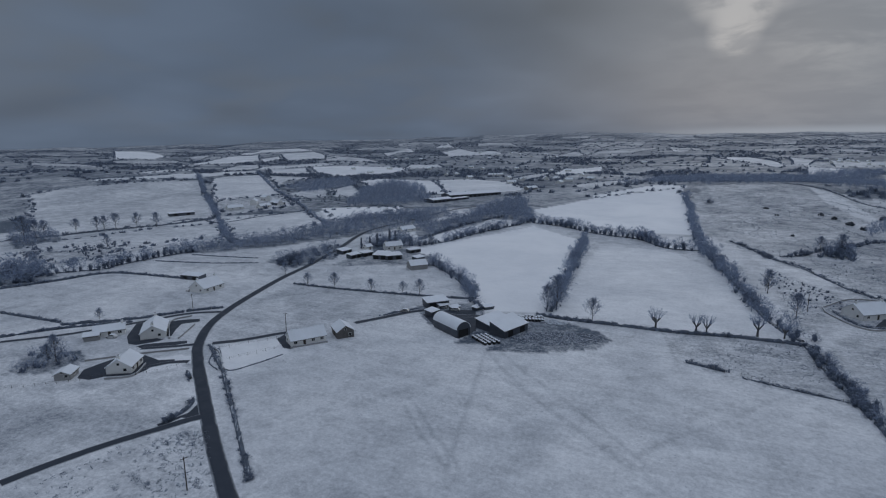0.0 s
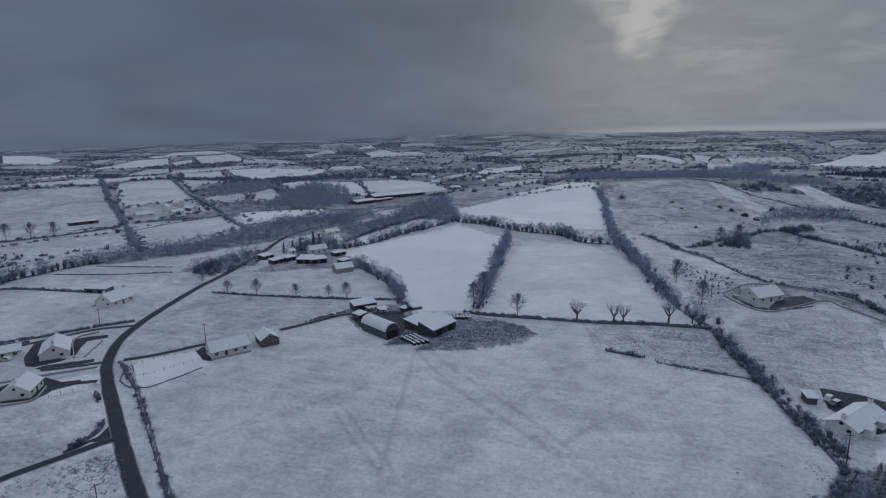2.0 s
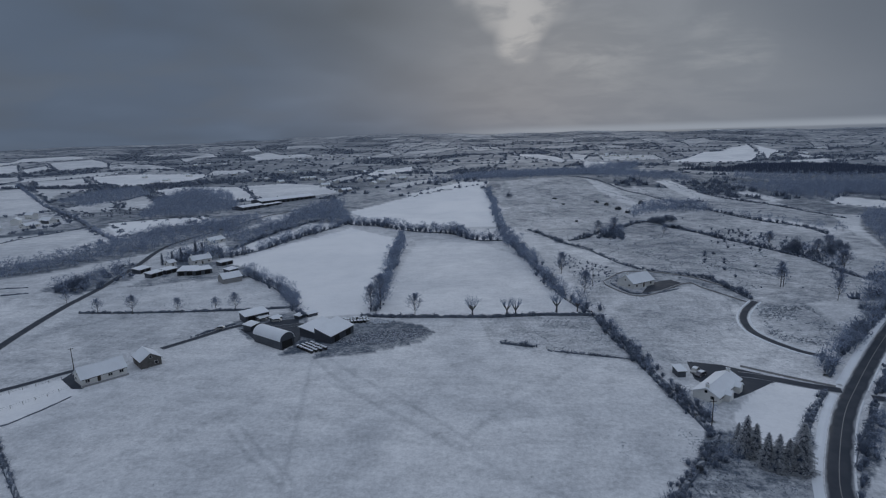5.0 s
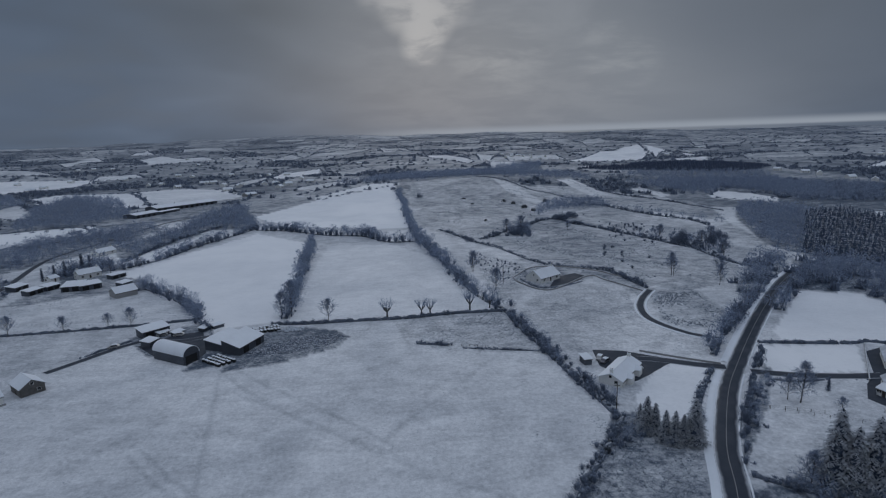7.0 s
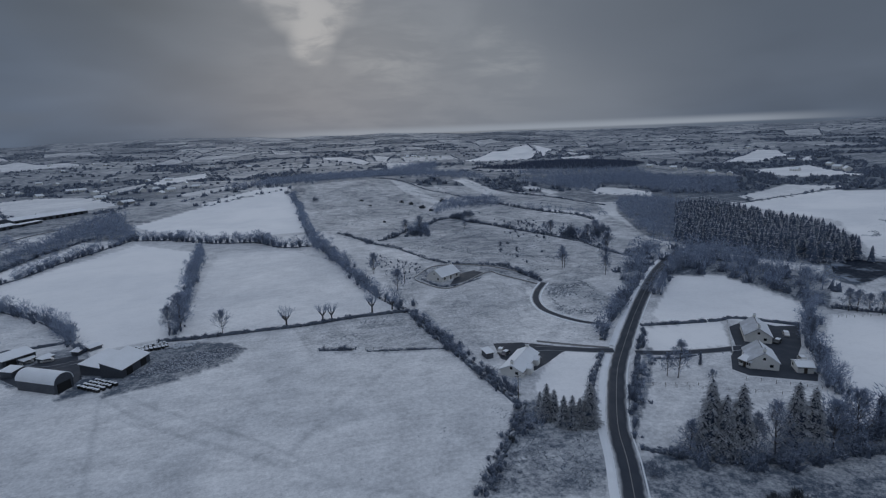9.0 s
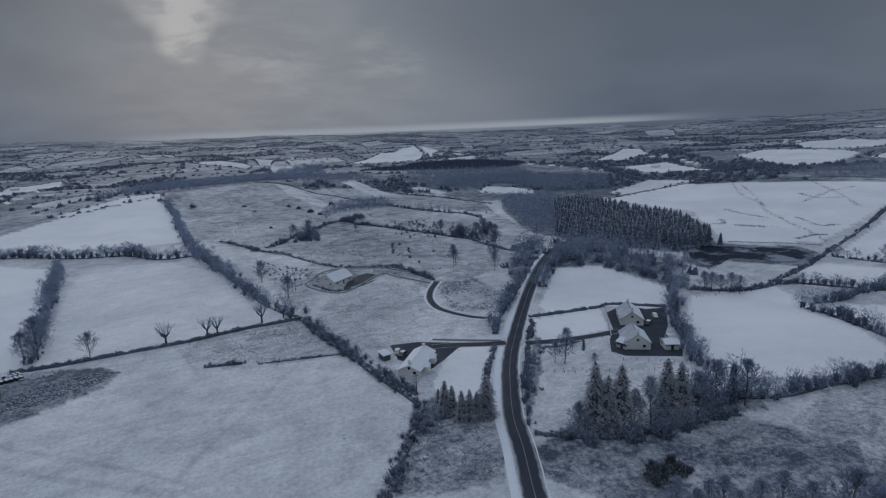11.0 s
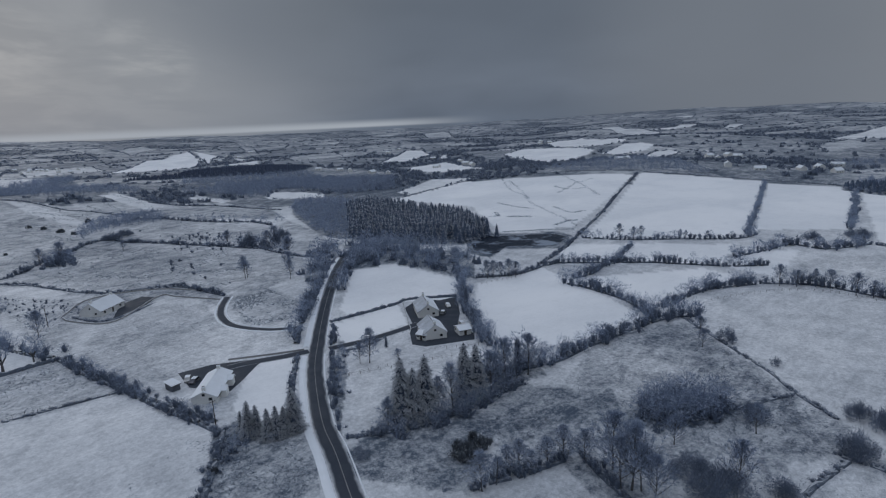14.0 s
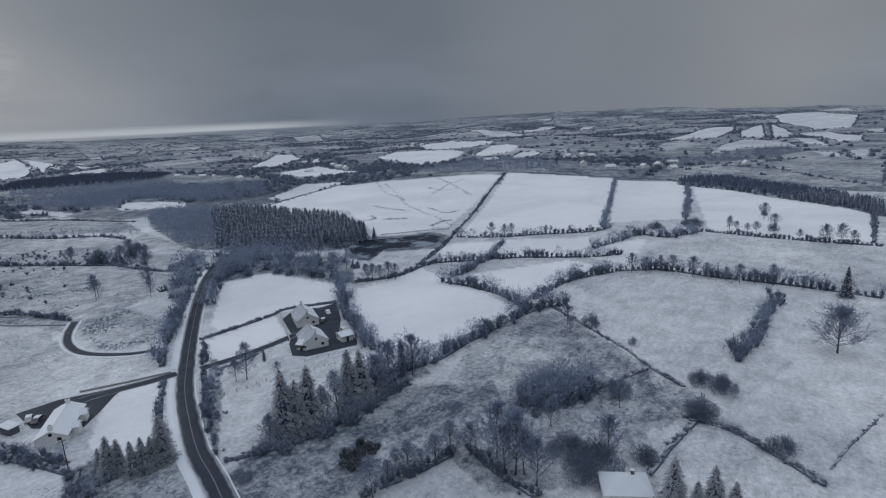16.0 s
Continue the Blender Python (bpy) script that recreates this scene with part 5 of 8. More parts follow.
bush('bare', -22.8, 662.8, 8.2, 6.8)
bush('bare', -58.5, 717.6, 8.9, 6.7)
bush('bare', 167.9, 373.8, 10.3, 12.8)
bush('bare', 173.9, 364.0, 8.4, 9.3)
bush('bare', 183.1, 364.1, 9.4, 11.1)
bush('bare', 62.1, 430.8, 12.7, 8.2)
bush('bare', 21.8, 407.7, 8.5, 5.1)
bush('bare', 112.3, 500.3, 13.8, 8.5)
bush('bare', -251.1, 264.9, 13, 9)
bush('bare', -253.9, 256.6, 8, 5)
bush('bare', 67.2, 439.9, 13, 9)
bush('bare', 57.1, 433.2, 8, 5)
bush('bare', 123.6, 512.3, 16, 7)
bush('bare', 108.6, 504.5, 12, 6)
bush('bare', 198.4, 384.9, 14, 9)
bush('bare', 165.8, 375, 12, 8)
bush('bare', 460.6, 19.5, 7, 7)
bush('bare', 403.8, 11.4, 8, 8)
bush('bare', 407.6, 59.8, 16, 8)
bush('bare', 389.8, 80.3, 12, 6)

WOOD_SHAPES = [wood_tree(s).arrays() for s in range(6)]
WOOD_MID = [wood_tree(k + 20, 135, 0.026, 0.13).arrays() for k in range(6)]
WOOD_LITE = [wood_tree(k + 10, 60, 0.042, 0.14).arrays() for k in range(6)]
HEDGE_LITE = [shrub(k + 60, 40, 0.075, 0.24, 0.22).arrays() for k in range(5)]
FAR_SHAPES = [far_tuft(k).arrays() for k in range(6)]
FAR_LITE = [far_tuft(k + 30, 7, 0.36).arrays() for k in range(6)]


def merged(pair):
    (v, f), (w, g) = pair[0].arrays(), pair[1].arrays()
    return np.concatenate([v, w]), np.concatenate([f, g + len(v)])


CONIFER_SHAPES = [merged(spruce(k, 12, 0.3, 8, 3, 0.6)) for k in (81, 82, 83)]


def far_conifer(seed):
    """A conifer a long way off: three ragged skirts on a stem."""
    rnd = random.Random(seed)
    bag = Bag()
    for h0, h1, r in ((0.0, 0.5, 0.3), (0.3, 0.78, 0.24), (0.6, 1.0, 0.15)):
        bag.tube((rnd.uniform(-0.02, 0.02), 0, h0), (0, 0, h1), r * rnd.uniform(0.85, 1.1), 0.02, 5)
    for _ in range(10):
        q, h = rnd.uniform(0, 6.3), rnd.uniform(0.1, 0.85)
        r = 0.3 * (1 - h) ** 0.7
        bag.blade((0, 0, h + 0.06), (math.cos(q) * r * 1.2, math.sin(q) * r * 1.2, h - 0.03), 0.12, rnd)
    return bag


CONIFER_LITE = [far_conifer(k).arrays() for k in (84, 85, 86)]
hedge_count = [0]


def clear_of_roads(x, y, room=0.8):
    """Which points stand off every road."""
    ok = np.ones(len(x), bool)
    for c, _, width in ROADS.values():
        near = (x > c[:, 0].min() - 8) & (x < c[:, 0].max() + 8) & (y > c[:, 1].min() - 8) & (y < c[:, 1].max() + 8)
        k = np.where(near)[0]
        if len(k):
            d = np.hypot(x[k, None] - c[None, :, 0], y[k, None] - c[None, :, 1]).min(axis=1)
            ok[k] &= d > width / 2 + room
    return ok


def hedge(tall, wide, line, density=1.0):
    """A hedge along a line: a low earth bank under shoots uneven in height and width, with gaps."""
    hedge_count[0] += 1
    g = np.random.default_rng(hedge_count[0])
    off = float(np.mean([math.hypot(*p) for p in line]))
    c = fine_line(line, (1 + max(0.0, off - 260) / 450) * max(0.6, 0.4 * min(wide, tall * 1.3) / density))
    n = sideways(c)
    m = 2 if wide > 3.5 else 1
    c, n = np.repeat(c, m, 0), np.repeat(n, m, 0)
    swell = 0.85 + 0.3 * np.sin(np.arange(len(c)) * 0.53 / m + hedge_count[0]) * np.sin(np.arange(len(c)) * 0.19 / m) + 0.2 * np.sin(np.arange(len(c)) * 0.07 / m)
    off = g.normal(0, 0.2, len(c)) * wide
    x, y = c[:, 0] + n[:, 0] * off, c[:, 1] + n[:, 1] * off
    keep = (g.random(len(c)) < 0.95) & clear_of_roads(x, y)
    if keep.sum() < 2:
        return
    size = g.uniform(0.6, 1.2, len(c)) * swell
    if tall > 3.8:
        size = size * 0.75
    w = np.maximum(min(wide, tall * 1.5) * (0.85 if m == 2 else 1.25), 0.8) * size
    ob = strewn("hedge", HEDGE_SHAPES, HEDGE, x[keep], y[keep], w[keep] * g.uniform(0.8, 1.2, keep.sum()), (tall * size * g.uniform(0.75, 1.15, len(c)))[keep], hedge_count[0] + 100,
                "bare frosted field hedge dusted with snow", "hedge", kind="", lite=HEDGE_LITE, beyond=250.0)
    c = fine_line(line, 1.2)
    n = sideways(c)
    ok = clear_of_roads(c[:, 0], c[:, 1])
    h, b = (0.62 * tall if density > 1.2 else min(0.3 * tall, 0.7)), min(0.36 * wide, 1.0)
    v, f = strip(c, n, [-b, -b * 0.6, 0, b * 0.6, b], [-0.2, h * 0.7, h, h * 0.7, -0.2])
    v[:, 2] += g.uniform(-0.5, 0.4, len(v)) * h * np.tile([0, 1, 1, 1, 0], len(c))
    worn = g.random(len(c) - 1) < (0.98 if density > 1.2 else 0.88)
    f = f[(ok[:-1] & ok[1:] & worn).repeat(4)]
    if len(f):
        bank = tagged(new("bank", mesh_of("bank", v, f, BANK)), kind="stuff")
        bank.parent = ob
    # trees in tall hedges; their paler TWIG colour paints lit tops over a darker base
    if tall > 3.8:
        k = np.where((g.random(len(c)) < 0.38) & ok)[0]
        if len(k):
            x, y = c[k, 0] + g.normal(0, 0.2 * wide, len(k)), c[k, 1] + g.normal(0, 0.2 * wide, len(k))
            strewn("hedgerow_trees", WOOD_SHAPES, TWIG, x, y, tall * g.uniform(1.0, 1.7, len(k)), tall * g.uniform(0.75, 1.4, len(k)), hedge_count[0] + 300, "bare trees growing up through the hedge", "trees", lite=WOOD_MID, beyond=330.0)


hedge(2, 1.9, [(-74.2, 228.9), (-61.1, 228.2), (-37.5, 229.8), (-15.6, 231.3), (4.6, 235.5), (27.3, 237.2)], 1.3)
hedge(2.9, 4.2, [(28.3, 237.7), (31.9, 214.5), (35.8, 197.5), (42.8, 163.3), (46.5, 148), (47.9, 139.1)])
hedge(7.2, 9.6, [(27.7, 241.3), (22.6, 250.1), (15.4, 270.7), (9.1, 302.4), (0.9, 343.2), (-9.5, 388.1), (-22.2, 460.5), (-33.3, 562.4), (-50.3, 708.8)])
hedge(8.4, 8.4, [(-164.2, 491.2), (-131.6, 480.3), (-96.1, 454.6), (-63.4, 444.1), (-39.7, 415.4), (-17.7, 414.6)])
hedge(7.8, 7.2, [(-100.3, 424.4), (-89.5, 360), (-80.7, 304.1), (-72, 252.3), (-70.7, 236.1)])
hedge(7.2, 7.2, [(-166.9, 299.3), (-142, 278.2), (-122.7, 256.9), (-107.8, 235.1), (-100.9, 225.3)])
hedge(1.6, 1.4, [(-212.8, 223.1), (-183.1, 225.5), (-153.6, 229.9), (-126.4, 234.9), (-109.8, 239.5)], 1.3)
hedge(7.2, 8.4, [(-207.1, 350), (-195.2, 373.1), (-188.3, 422.1), (-177.4, 459.9), (-167.5, 501.2)])
hedge(1.9, 1.9, [(-351.3, 143.7), (-341.7, 167.5), (-331, 194), (-277.7, 204.4)], 1.3)
hedge(1.7, 1.9, [(-212.1, 174.2), (-222.7, 162.1), (-234, 144.5), (-255, 124.6)], 1.3)
hedge(1.7, 1.7, [(-258.3, 126.4), (-301, 121.6)], 1.3)
hedge(1.6, 1.6, [(-261.5, 104.2), (-250.2, 122.1), (-230.2, 142)], 1.3)
hedge(1.8, 2.4, [(-523, 219.5), (-508.5, 254.5), (-492.2, 293.4), (-473.9, 336.8), (-463.8, 380.4)])
hedge(1.4, 1.9, [(-148.4, 119.6), (-128.1, 105), (-110.8, 92.5), (-95.3, 81), (-103.3, 87.4)], 1.3)
hedge(1.4, 1.7, [(-176, 136.9), (-160.4, 127.2), (-148.1, 119.8)], 1.3)
hedge(1.7, 1.9, [(-144, 105.3), (-138.8, 97.6), (-137.8, 89.5)], 1.3)
hedge(1.6, 1.8, [(-161.6, 115.6), (-147.8, 107.9), (-141.4, 104.5)], 1.3)
hedge(0.5, 0.7, [(-154.2, 121.9), (-163.2, 125.8), (-169.9, 136), (-151.6, 123.3), (-146.5, 131.3), (-143.9, 142.6)], 1.3)
hedge(1.2, 1.4, [(-141.1, 184.1), (-134.8, 201.3), (-127.1, 213.6)], 1.3)
hedge(2.2, 1.9, [(-10.1, 200.6), (3.2, 197.6)])
hedge(1.1, 1.4, [(7.4, 194.7), (20.6, 192), (36.7, 189.2)])
hedge(2.8, 3.5, [(0.5, 464), (13, 436.5), (23.6, 409.6), (31.5, 396.6), (41.3, 379.6), (49.4, 356.7), (56.8, 337.8), (65.4, 325), (74.4, 318.7), (85.6, 310.8)])
hedge(3.8, 4.9, [(30.1, 415.3), (43.6, 427.2), (53.5, 446.2), (78.2, 475.8), (95, 501.1), (110.5, 504.2), (115.8, 479.3), (127, 460.8)])
hedge(3.5, 4.2, [(112.9, 480.1), (124.5, 464.5), (140.2, 428.7), (153, 400), (162.7, 374.9), (170.1, 356.7)])
hedge(2.5, 3.2, [(170.1, 356.7), (170.7, 327.1), (175.9, 299.4)])
hedge(3.8, 6, [(124.6, 588.3), (139.4, 593.3), (155.1, 598.2)])
hedge(3.5, 4.6, [(155.1, 598.2), (175.7, 576.6), (191, 531.6), (203.3, 505.2), (219.3, 479), (221.2, 445.7)])
hedge(2.3, 2.6, [(57.9, 848), (84.7, 812.6), (101.9, 766.8), (117, 709.5), (136.5, 677.8), (157.1, 632), (188.1, 635.5)])
hedge(2.8, 3.9, [(200.8, 704.1), (221, 653.5), (247.3, 614.6), (263, 562.8), (273.6, 524.1)])
hedge(3.2, 3.9, [(85.6, 310.8), (95.4, 303.3), (100.6, 280.3), (103.3, 267.1)])
hedge(1.2, 1.7, [(43.3, 291.6), (50.2, 274.5), (60.1, 273.8), (74.8, 283.3)])
hedge(4.3, 6, [(30.6, 232.8), (35.4, 209.3), (39.8, 182.6), (45.8, 162.2), (49.7, 146.5)])
hedge(2.4, 3, [(88.1, 168.9), (82, 160.2), (73.8, 147.3), (67.6, 134.8)])
hedge(7.2, 8.4, [(144.1, 242.9), (128.9, 224.7), (114.8, 209.4), (103.6, 194), (94.1, 180.6)])
hedge(7.2, 8.4, [(144.4, 225), (159.8, 243.9), (172.3, 255.5), (190.4, 275.4)])
hedge(3.6, 3.6, [(114, 184.9), (98.4, 162.3), (84.3, 140.8), (72, 121.3), (63.8, 103.7)], 0.6)
hedge(1.7, 1.9, [(115.9, 190.7), (130.2, 188.5), (147, 186.7), (156.7, 187.1), (173.5, 173.3)], 1.3)
hedge(1.2, 1.2, [(101.9, 160.2), (110.5, 158), (121, 158.7), (133.5, 157.5)])
hedge(7.2, 8.4, [(198.4, 194.8), (178.7, 173.6), (161.5, 156.6), (149.6, 137.5), (138.8, 122.9)])
hedge(7, 7, [(121.4, 108.4), (131.3, 102.4), (143.6, 97.2), (160.6, 95.9), (177.5, 93.1), (192.6, 90.6), (206, 86.4), (213.3, 79.3)])
hedge(2.4, 3.6, [(68, 113.7), (77.3, 106.4), (89, 100.6), (108.7, 97.9), (123.2, 96.5)])
hedge(7, 6.5, [(221, 145.4), (220.8, 133.8), (215.5, 112.6), (207.7, 100.3), (199.7, 91.4)])
hedge(6.5, 6, [(231.5, 146.9), (244.5, 144.3), (262.6, 147.4), (277.9, 144.5)])
hedge(6.5, 6, [(214.8, 94.1), (244.7, 91), (258.3, 84.3), (270.6, 76.7)])
hedge(3, 3.6, [(202.5, 186.9), (219.6, 174.5), (238.6, 173.4), (252.8, 171.5)])
hedge(2.6, 3.6, [(243.7, 176.9), (284.3, 188), (319.5, 201.2), (409.7, 233.8), (520.8, 275.5), (617.5, 307.8)])
hedge(5.5, 5, [(317.7, 195.5), (327.1, 169.7), (346, 144.8), (366.4, 116.1), (385.5, 110)])
hedge(6, 5.5, [(251.1, 172.3), (269.5, 147.5), (282.7, 128.8), (296.8, 97.1), (310.1, 81.7)])
hedge(4.2, 4.5, [(272.5, 147.2), (312.9, 158.3)])
hedge(4.2, 4.8, [(383.7, 115.1), (471.9, 136), (636.2, 177.4)])
hedge(4.8, 6, [(431.7, 68.5), (522, 80.9), (649.9, 103.4)])
hedge(6.6, 8.4, [(318, 100.6), (346.7, 91.6), (367.2, 86.1), (364.4, 68), (389.2, 51.7)])
hedge(3.6, 4.1, [(390.3, 48.5), (384.5, 22.1), (379.9, -12.8), (377.9, -41.2)])
hedge(6.5, 6, [(273.7, 74.8), (284.3, 55.1), (281, 31.3), (279.8, 5.7), (277.9, -11.2), (273.7, -32.1)])
hedge(6, 7.2, [(262.9, 2.9), (232.2, 6.5), (202.8, 10), (184.1, 11.7)])
hedge(1.2, 1.8, [(207.9, 82.2), (190.3, 59.8), (177.9, 44.2), (167.9, 34.7), (159, 23.2)])
hedge(1.7, 2.4, [(141.2, 20.2), (140.7, 9.7), (133.3, -1.4), (126.5, -9.8)])
hedge(1.4, 1.9, [(128, 52.6), (135.3, 49.2), (148.7, 43.8), (166.5, 34.9)], 0.7)
hedge(1.8, 2.4, [(112.9, 22.6), (119.4, 21.5), (125.2, 20.7), (140, 17.5)], 0.6)
hedge(3.6, 3.6, [(76, 73.9), (81.3, 72), (86.2, 69.3), (93.7, 66.6), (98.5, 64.9)], 1.2)
hedge(3, 3.6, [(103.5, 63), (99.4, 56.1), (96.4, 48.8), (94, 41.1)])
hedge(1.8, 2.4, [(547.5, 520.2), (567.7, 439.8), (612.5, 381.3), (637.6, 320.2)])
hedge(1.9, 2.4, [(631.7, 309.3), (653.6, 184.3), (649.9, 103.4), (576.9, 13.5), (502.4, -47.3)])
hedge(1.8, 2.4, [(378.9, 467), (448.8, 481.6), (543.7, 496.5)])
hedge(2.4, 3.6, [(497.1, -46.9), (386.3, -38.9)])
hedge(2.4, 6, [(49.2, 140.6), (41.4, 126.7), (34.6, 116.3), (27.1, 103.6)])
hedge(6, 7.2, [(-819, 647.5), (-636.4, 510.7), (-500.6, 411.4), (-378.8, 320.2), (-347.5, 298.3)])
hedge(1.9, 2.4, [(-487.7, 351.1), (-478.8, 374.2), (-439, 365.7), (-433.9, 415.6), (-420.9, 466)])
hedge(1.9, 2.4, [(-422, 497.1), (-362.9, 538.8), (-326.8, 514)])
hedge(2.2, 2.9, [(-353.5, 423.8), (-321.1, 458.3), (-323.4, 506.3)])
hedge(8, 7, [(-370.8, 167.8), (-355, 188.5), (-346.2, 198.4), (-350, 207.7), (-349.4, 222.1), (-348.4, 241.6), (-343.7, 260.1)])
hedge(4, 5, [(-925.6, 878.3), (-650.4, 643.6), (-550.9, 566.2), (-474.8, 513), (-385.6, 440), (-336.7, 402.8)])
hedge(0.9, 1.4, [(-340.8, 228), (-301.5, 239.4), (-271.9, 253.9)], 1.3)
hedge(0.9, 1.4, [(-335, 253.3), (-307.9, 258.4), (-283.4, 265)], 1.3)
hedge(1.5, 1.8, [(-504.3, 257), (-497.3, 294.7), (-475.7, 333.6), (-469.5, 387.9)], 1.3)
hedge(3.6, 4, [(-217.8, 373.1), (-219.1, 422.6), (-216.9, 464.9), (-204.9, 521.2)])
hedge(0.6, 0.9, [(166.4, -22.9), (155.8, -19), (146.2, -15.1), (133.5, -11)])



def wood(kind, tall, spacing, outline):
    """A stand of trees inside an outline."""
    spacing *= 1.4 if kind == "bare" else 1.0
    hedge_count[0] += 1
    g = np.random.default_rng(hedge_count[0])
    xs, ys = [p[0] for p in outline], [p[1] for p in outline]
    gx, gy = np.meshgrid(np.arange(min(xs), max(xs), spacing), np.arange(min(ys), max(ys), spacing))
    x, y = gx.ravel() + g.uniform(-0.5, 0.5, gx.size) * spacing, gy.ravel() + g.uniform(-0.5, 0.5, gx.size) * spacing
    k = inside(x, y, outline)
    x, y = x[k], y[k]
    k = clear_of_roads(x, y, 1.2)
    x, y = x[k], y[k]
    if not len(x):
        return
    h = tall * g.uniform(0.6, 1.25, len(x))
    if kind != "bare":
        h = tall * g.uniform(0.85, 1.12, len(x))
        edge = off_line(x, y, outline + outline[:1])
        h *= np.clip(0.72 + edge / 30, 0, 1.0)
        strewn("conifer_plantation", CONIFER_SHAPES, DARK_NEEDLE if kind == "dark" else SNOWY_NEEDLE, x, y, h * g.uniform(1.15, 1.5, len(x)), h, hedge_count[0], "dense dark conifer forest in a valley" if kind == "dark" else "dense dark conifer plantation dusted with snow", "trees", lite=CONIFER_LITE, beyond=560.0)
    else:
        strewn("woodland", WOOD_SHAPES, TWIG, x, y, h * g.uniform(1.0, 1.5, len(x)), h, hedge_count[0], "bare winter woodland with frosted twigs", "trees", lite=WOOD_LITE, beyond=330.0)
        if math.hypot(sum(xs) / len(xs), sum(ys) / len(ys)) > 450:
            return
        strewn("undergrowth", FAR_SHAPES, HEDGE, x + g.normal(0, spacing * 0.4, len(x)), y + g.normal(0, spacing * 0.4, len(x)), h * 0.8, h * 0.45, hedge_count[0] + 50, "bare scrub under the trees", "scrub")


wood('bare', 5.4, 4.6, [(622.8, 450.6), (733.1, 436.1), (864.7, 428.4), (772.5, 322.3), (674, 239.4), (646.1, 319.9), (609.3, 379.1)])
wood('bare', 6, 4.1, [(-606.3, 630.9), (-660.8, 739.8), (-683.1, 880), (-545.9, 735.6), (-535.6, 597.1)])
wood('bare', 8.4, 4.6, [(-492.2, 673.3), (-542.1, 826), (-432.8, 750.1), (-330.1, 593.2), (-353.9, 544.9), (-405.7, 517.4)])
wood('bare', 7.2, 4.1, [(-349.5, 247.6), (-367.1, 260.8), (-358.3, 305.7), (-333.9, 340.9), (-338.6, 402.6), (-342.5, 472.6), (-287.8, 515.5), (-258, 470.9), (-269.2, 389.2), (-282.2, 356.1), (-298, 316.2), (-324.3, 271.7)])
wood('bare', 6, 4.1, [(-270.7, 262.1), (-269.7, 289.4), (-272.4, 311.3), (-262.2, 329.9), (-274.6, 357.3), (-237, 287.2), (-242.6, 255.1)])
wood('bare', 10.8, 5.2, [(209.3, 316.3), (222.2, 296.1), (219.6, 250.7), (239.3, 228.3), (201.4, 189.1), (198.4, 194.8), (195.7, 216.5), (189.7, 235.8), (174.7, 244.6), (165.9, 249.1)])
wood('bare', 9.6, 4.9, [(185.4, 319), (211.4, 334.7), (190.8, 291.2), (151.3, 244.6), (134.8, 228.7), (145.8, 259.7)])
wood('bare', 9.5, 4.6, [(261.2, 470.1), (293.7, 535), (324.2, 552.6), (338.3, 509.5), (329.5, 464.4), (251.8, 352.2), (222.2, 339.6), (223, 369.8)])
wood('conifer', 14.4, 5.3, [(225.7, 333.5), (226, 295.3), (238.8, 261.6), (257, 249.5), (282, 249.2), (288.4, 242.9), (295.6, 257.3), (324.1, 305), (328.3, 368.3), (341, 444.5), (306.9, 453.4)])
wood('bare', 8.5, 4.8, [(258.2, 764.5), (343.5, 813.5), (409.8, 815.8), (487.5, 806.1), (492.2, 699.1), (421.4, 597), (402.4, 640.2), (366.8, 706.1), (321.3, 651.6), (287.8, 697.9)])
wood('bare', 7, 6, [(322, 969.9), (408.6, 940.1), (543, 922), (460.3, 715.7), (352.8, 707.9), (334.9, 807.3), (299.4, 874.1)])
wood('dark', 5, 6.5, [(279.3, 1117.6), (326.1, 1121.6), (368, 1109.6), (487.7, 1274.9), (560.6, 1292.7), (631.5, 1249.5), (648.7, 1123.1), (630.9, 1045.4), (550.2, 951.3), (464.6, 917), (446.7, 939.2), (372.8, 973), (317.2, 1018.8)])
wood('conifer', 8.5, 4.6, [(647.4, 111.7), (674.9, 64.5), (611, 5.6), (564.9, -35.3), (527.9, -57.1), (475.1, -52.2), (513, -32.7), (548, 4.4), (594.8, 51.4), (621.3, 104.2)])
wood('bare', 7, 7, [(1188.6, 74.9), (1259.9, 18.2), (1140, -0.7), (977.1, 41.8), (1052.7, 69.7)])
wood('bare', 7, 7, [(884.9, 194.3), (979.3, 144.9), (1078.4, 88.5), (978.9, 64.5), (837.5, 145.5)])
wood('bare', 7.8, 5.7, [(-146.9, 1082.1), (-69.1, 1265.1), (59.5, 1261.6), (166.6, 1113.6), (234.9, 856.4), (219.9, 801.4), (106.5, 826.2), (6.7, 1099), (-80.6, 841.2)])
wood('bare', 9.6, 4.9, [(-234.7, 448.8), (-225.2, 504.8), (-167.5, 501.2), (-196, 575.7), (-229.7, 652.5), (-251.1, 630.5), (-242.4, 543.3)])
wood('bare', 9, 4.9, [(-237.6, 324), (-250.9, 369.8), (-234, 377.5), (-208.2, 351.9), (-220.5, 331.9)])
wood('bare', 9.6, 4.9, [(-361.3, 148.2), (-421, 174.5), (-404.2, 186.3), (-353.5, 173.7), (-346.6, 155.3)])
wood('bare', 7.2, 4.4, [(-540.8, 233.6), (-526.9, 264.2), (-486.1, 245), (-477.4, 210.4)])
wood('bare', 10.8, 7.5, [(-191.4, 888.6), (-38.1, 891.2), (140.3, 1277.3), (275.7, 1498.9), (212.8, 1149.5), (63.5, 844.6), (-33.6, 792.9)])
wood('bare', 7.8, 1.9, [(127.1, 62.9), (139.8, 64.3), (150.5, 55.9), (149.7, 45.1), (142.3, 44.4), (126.9, 53.5)])
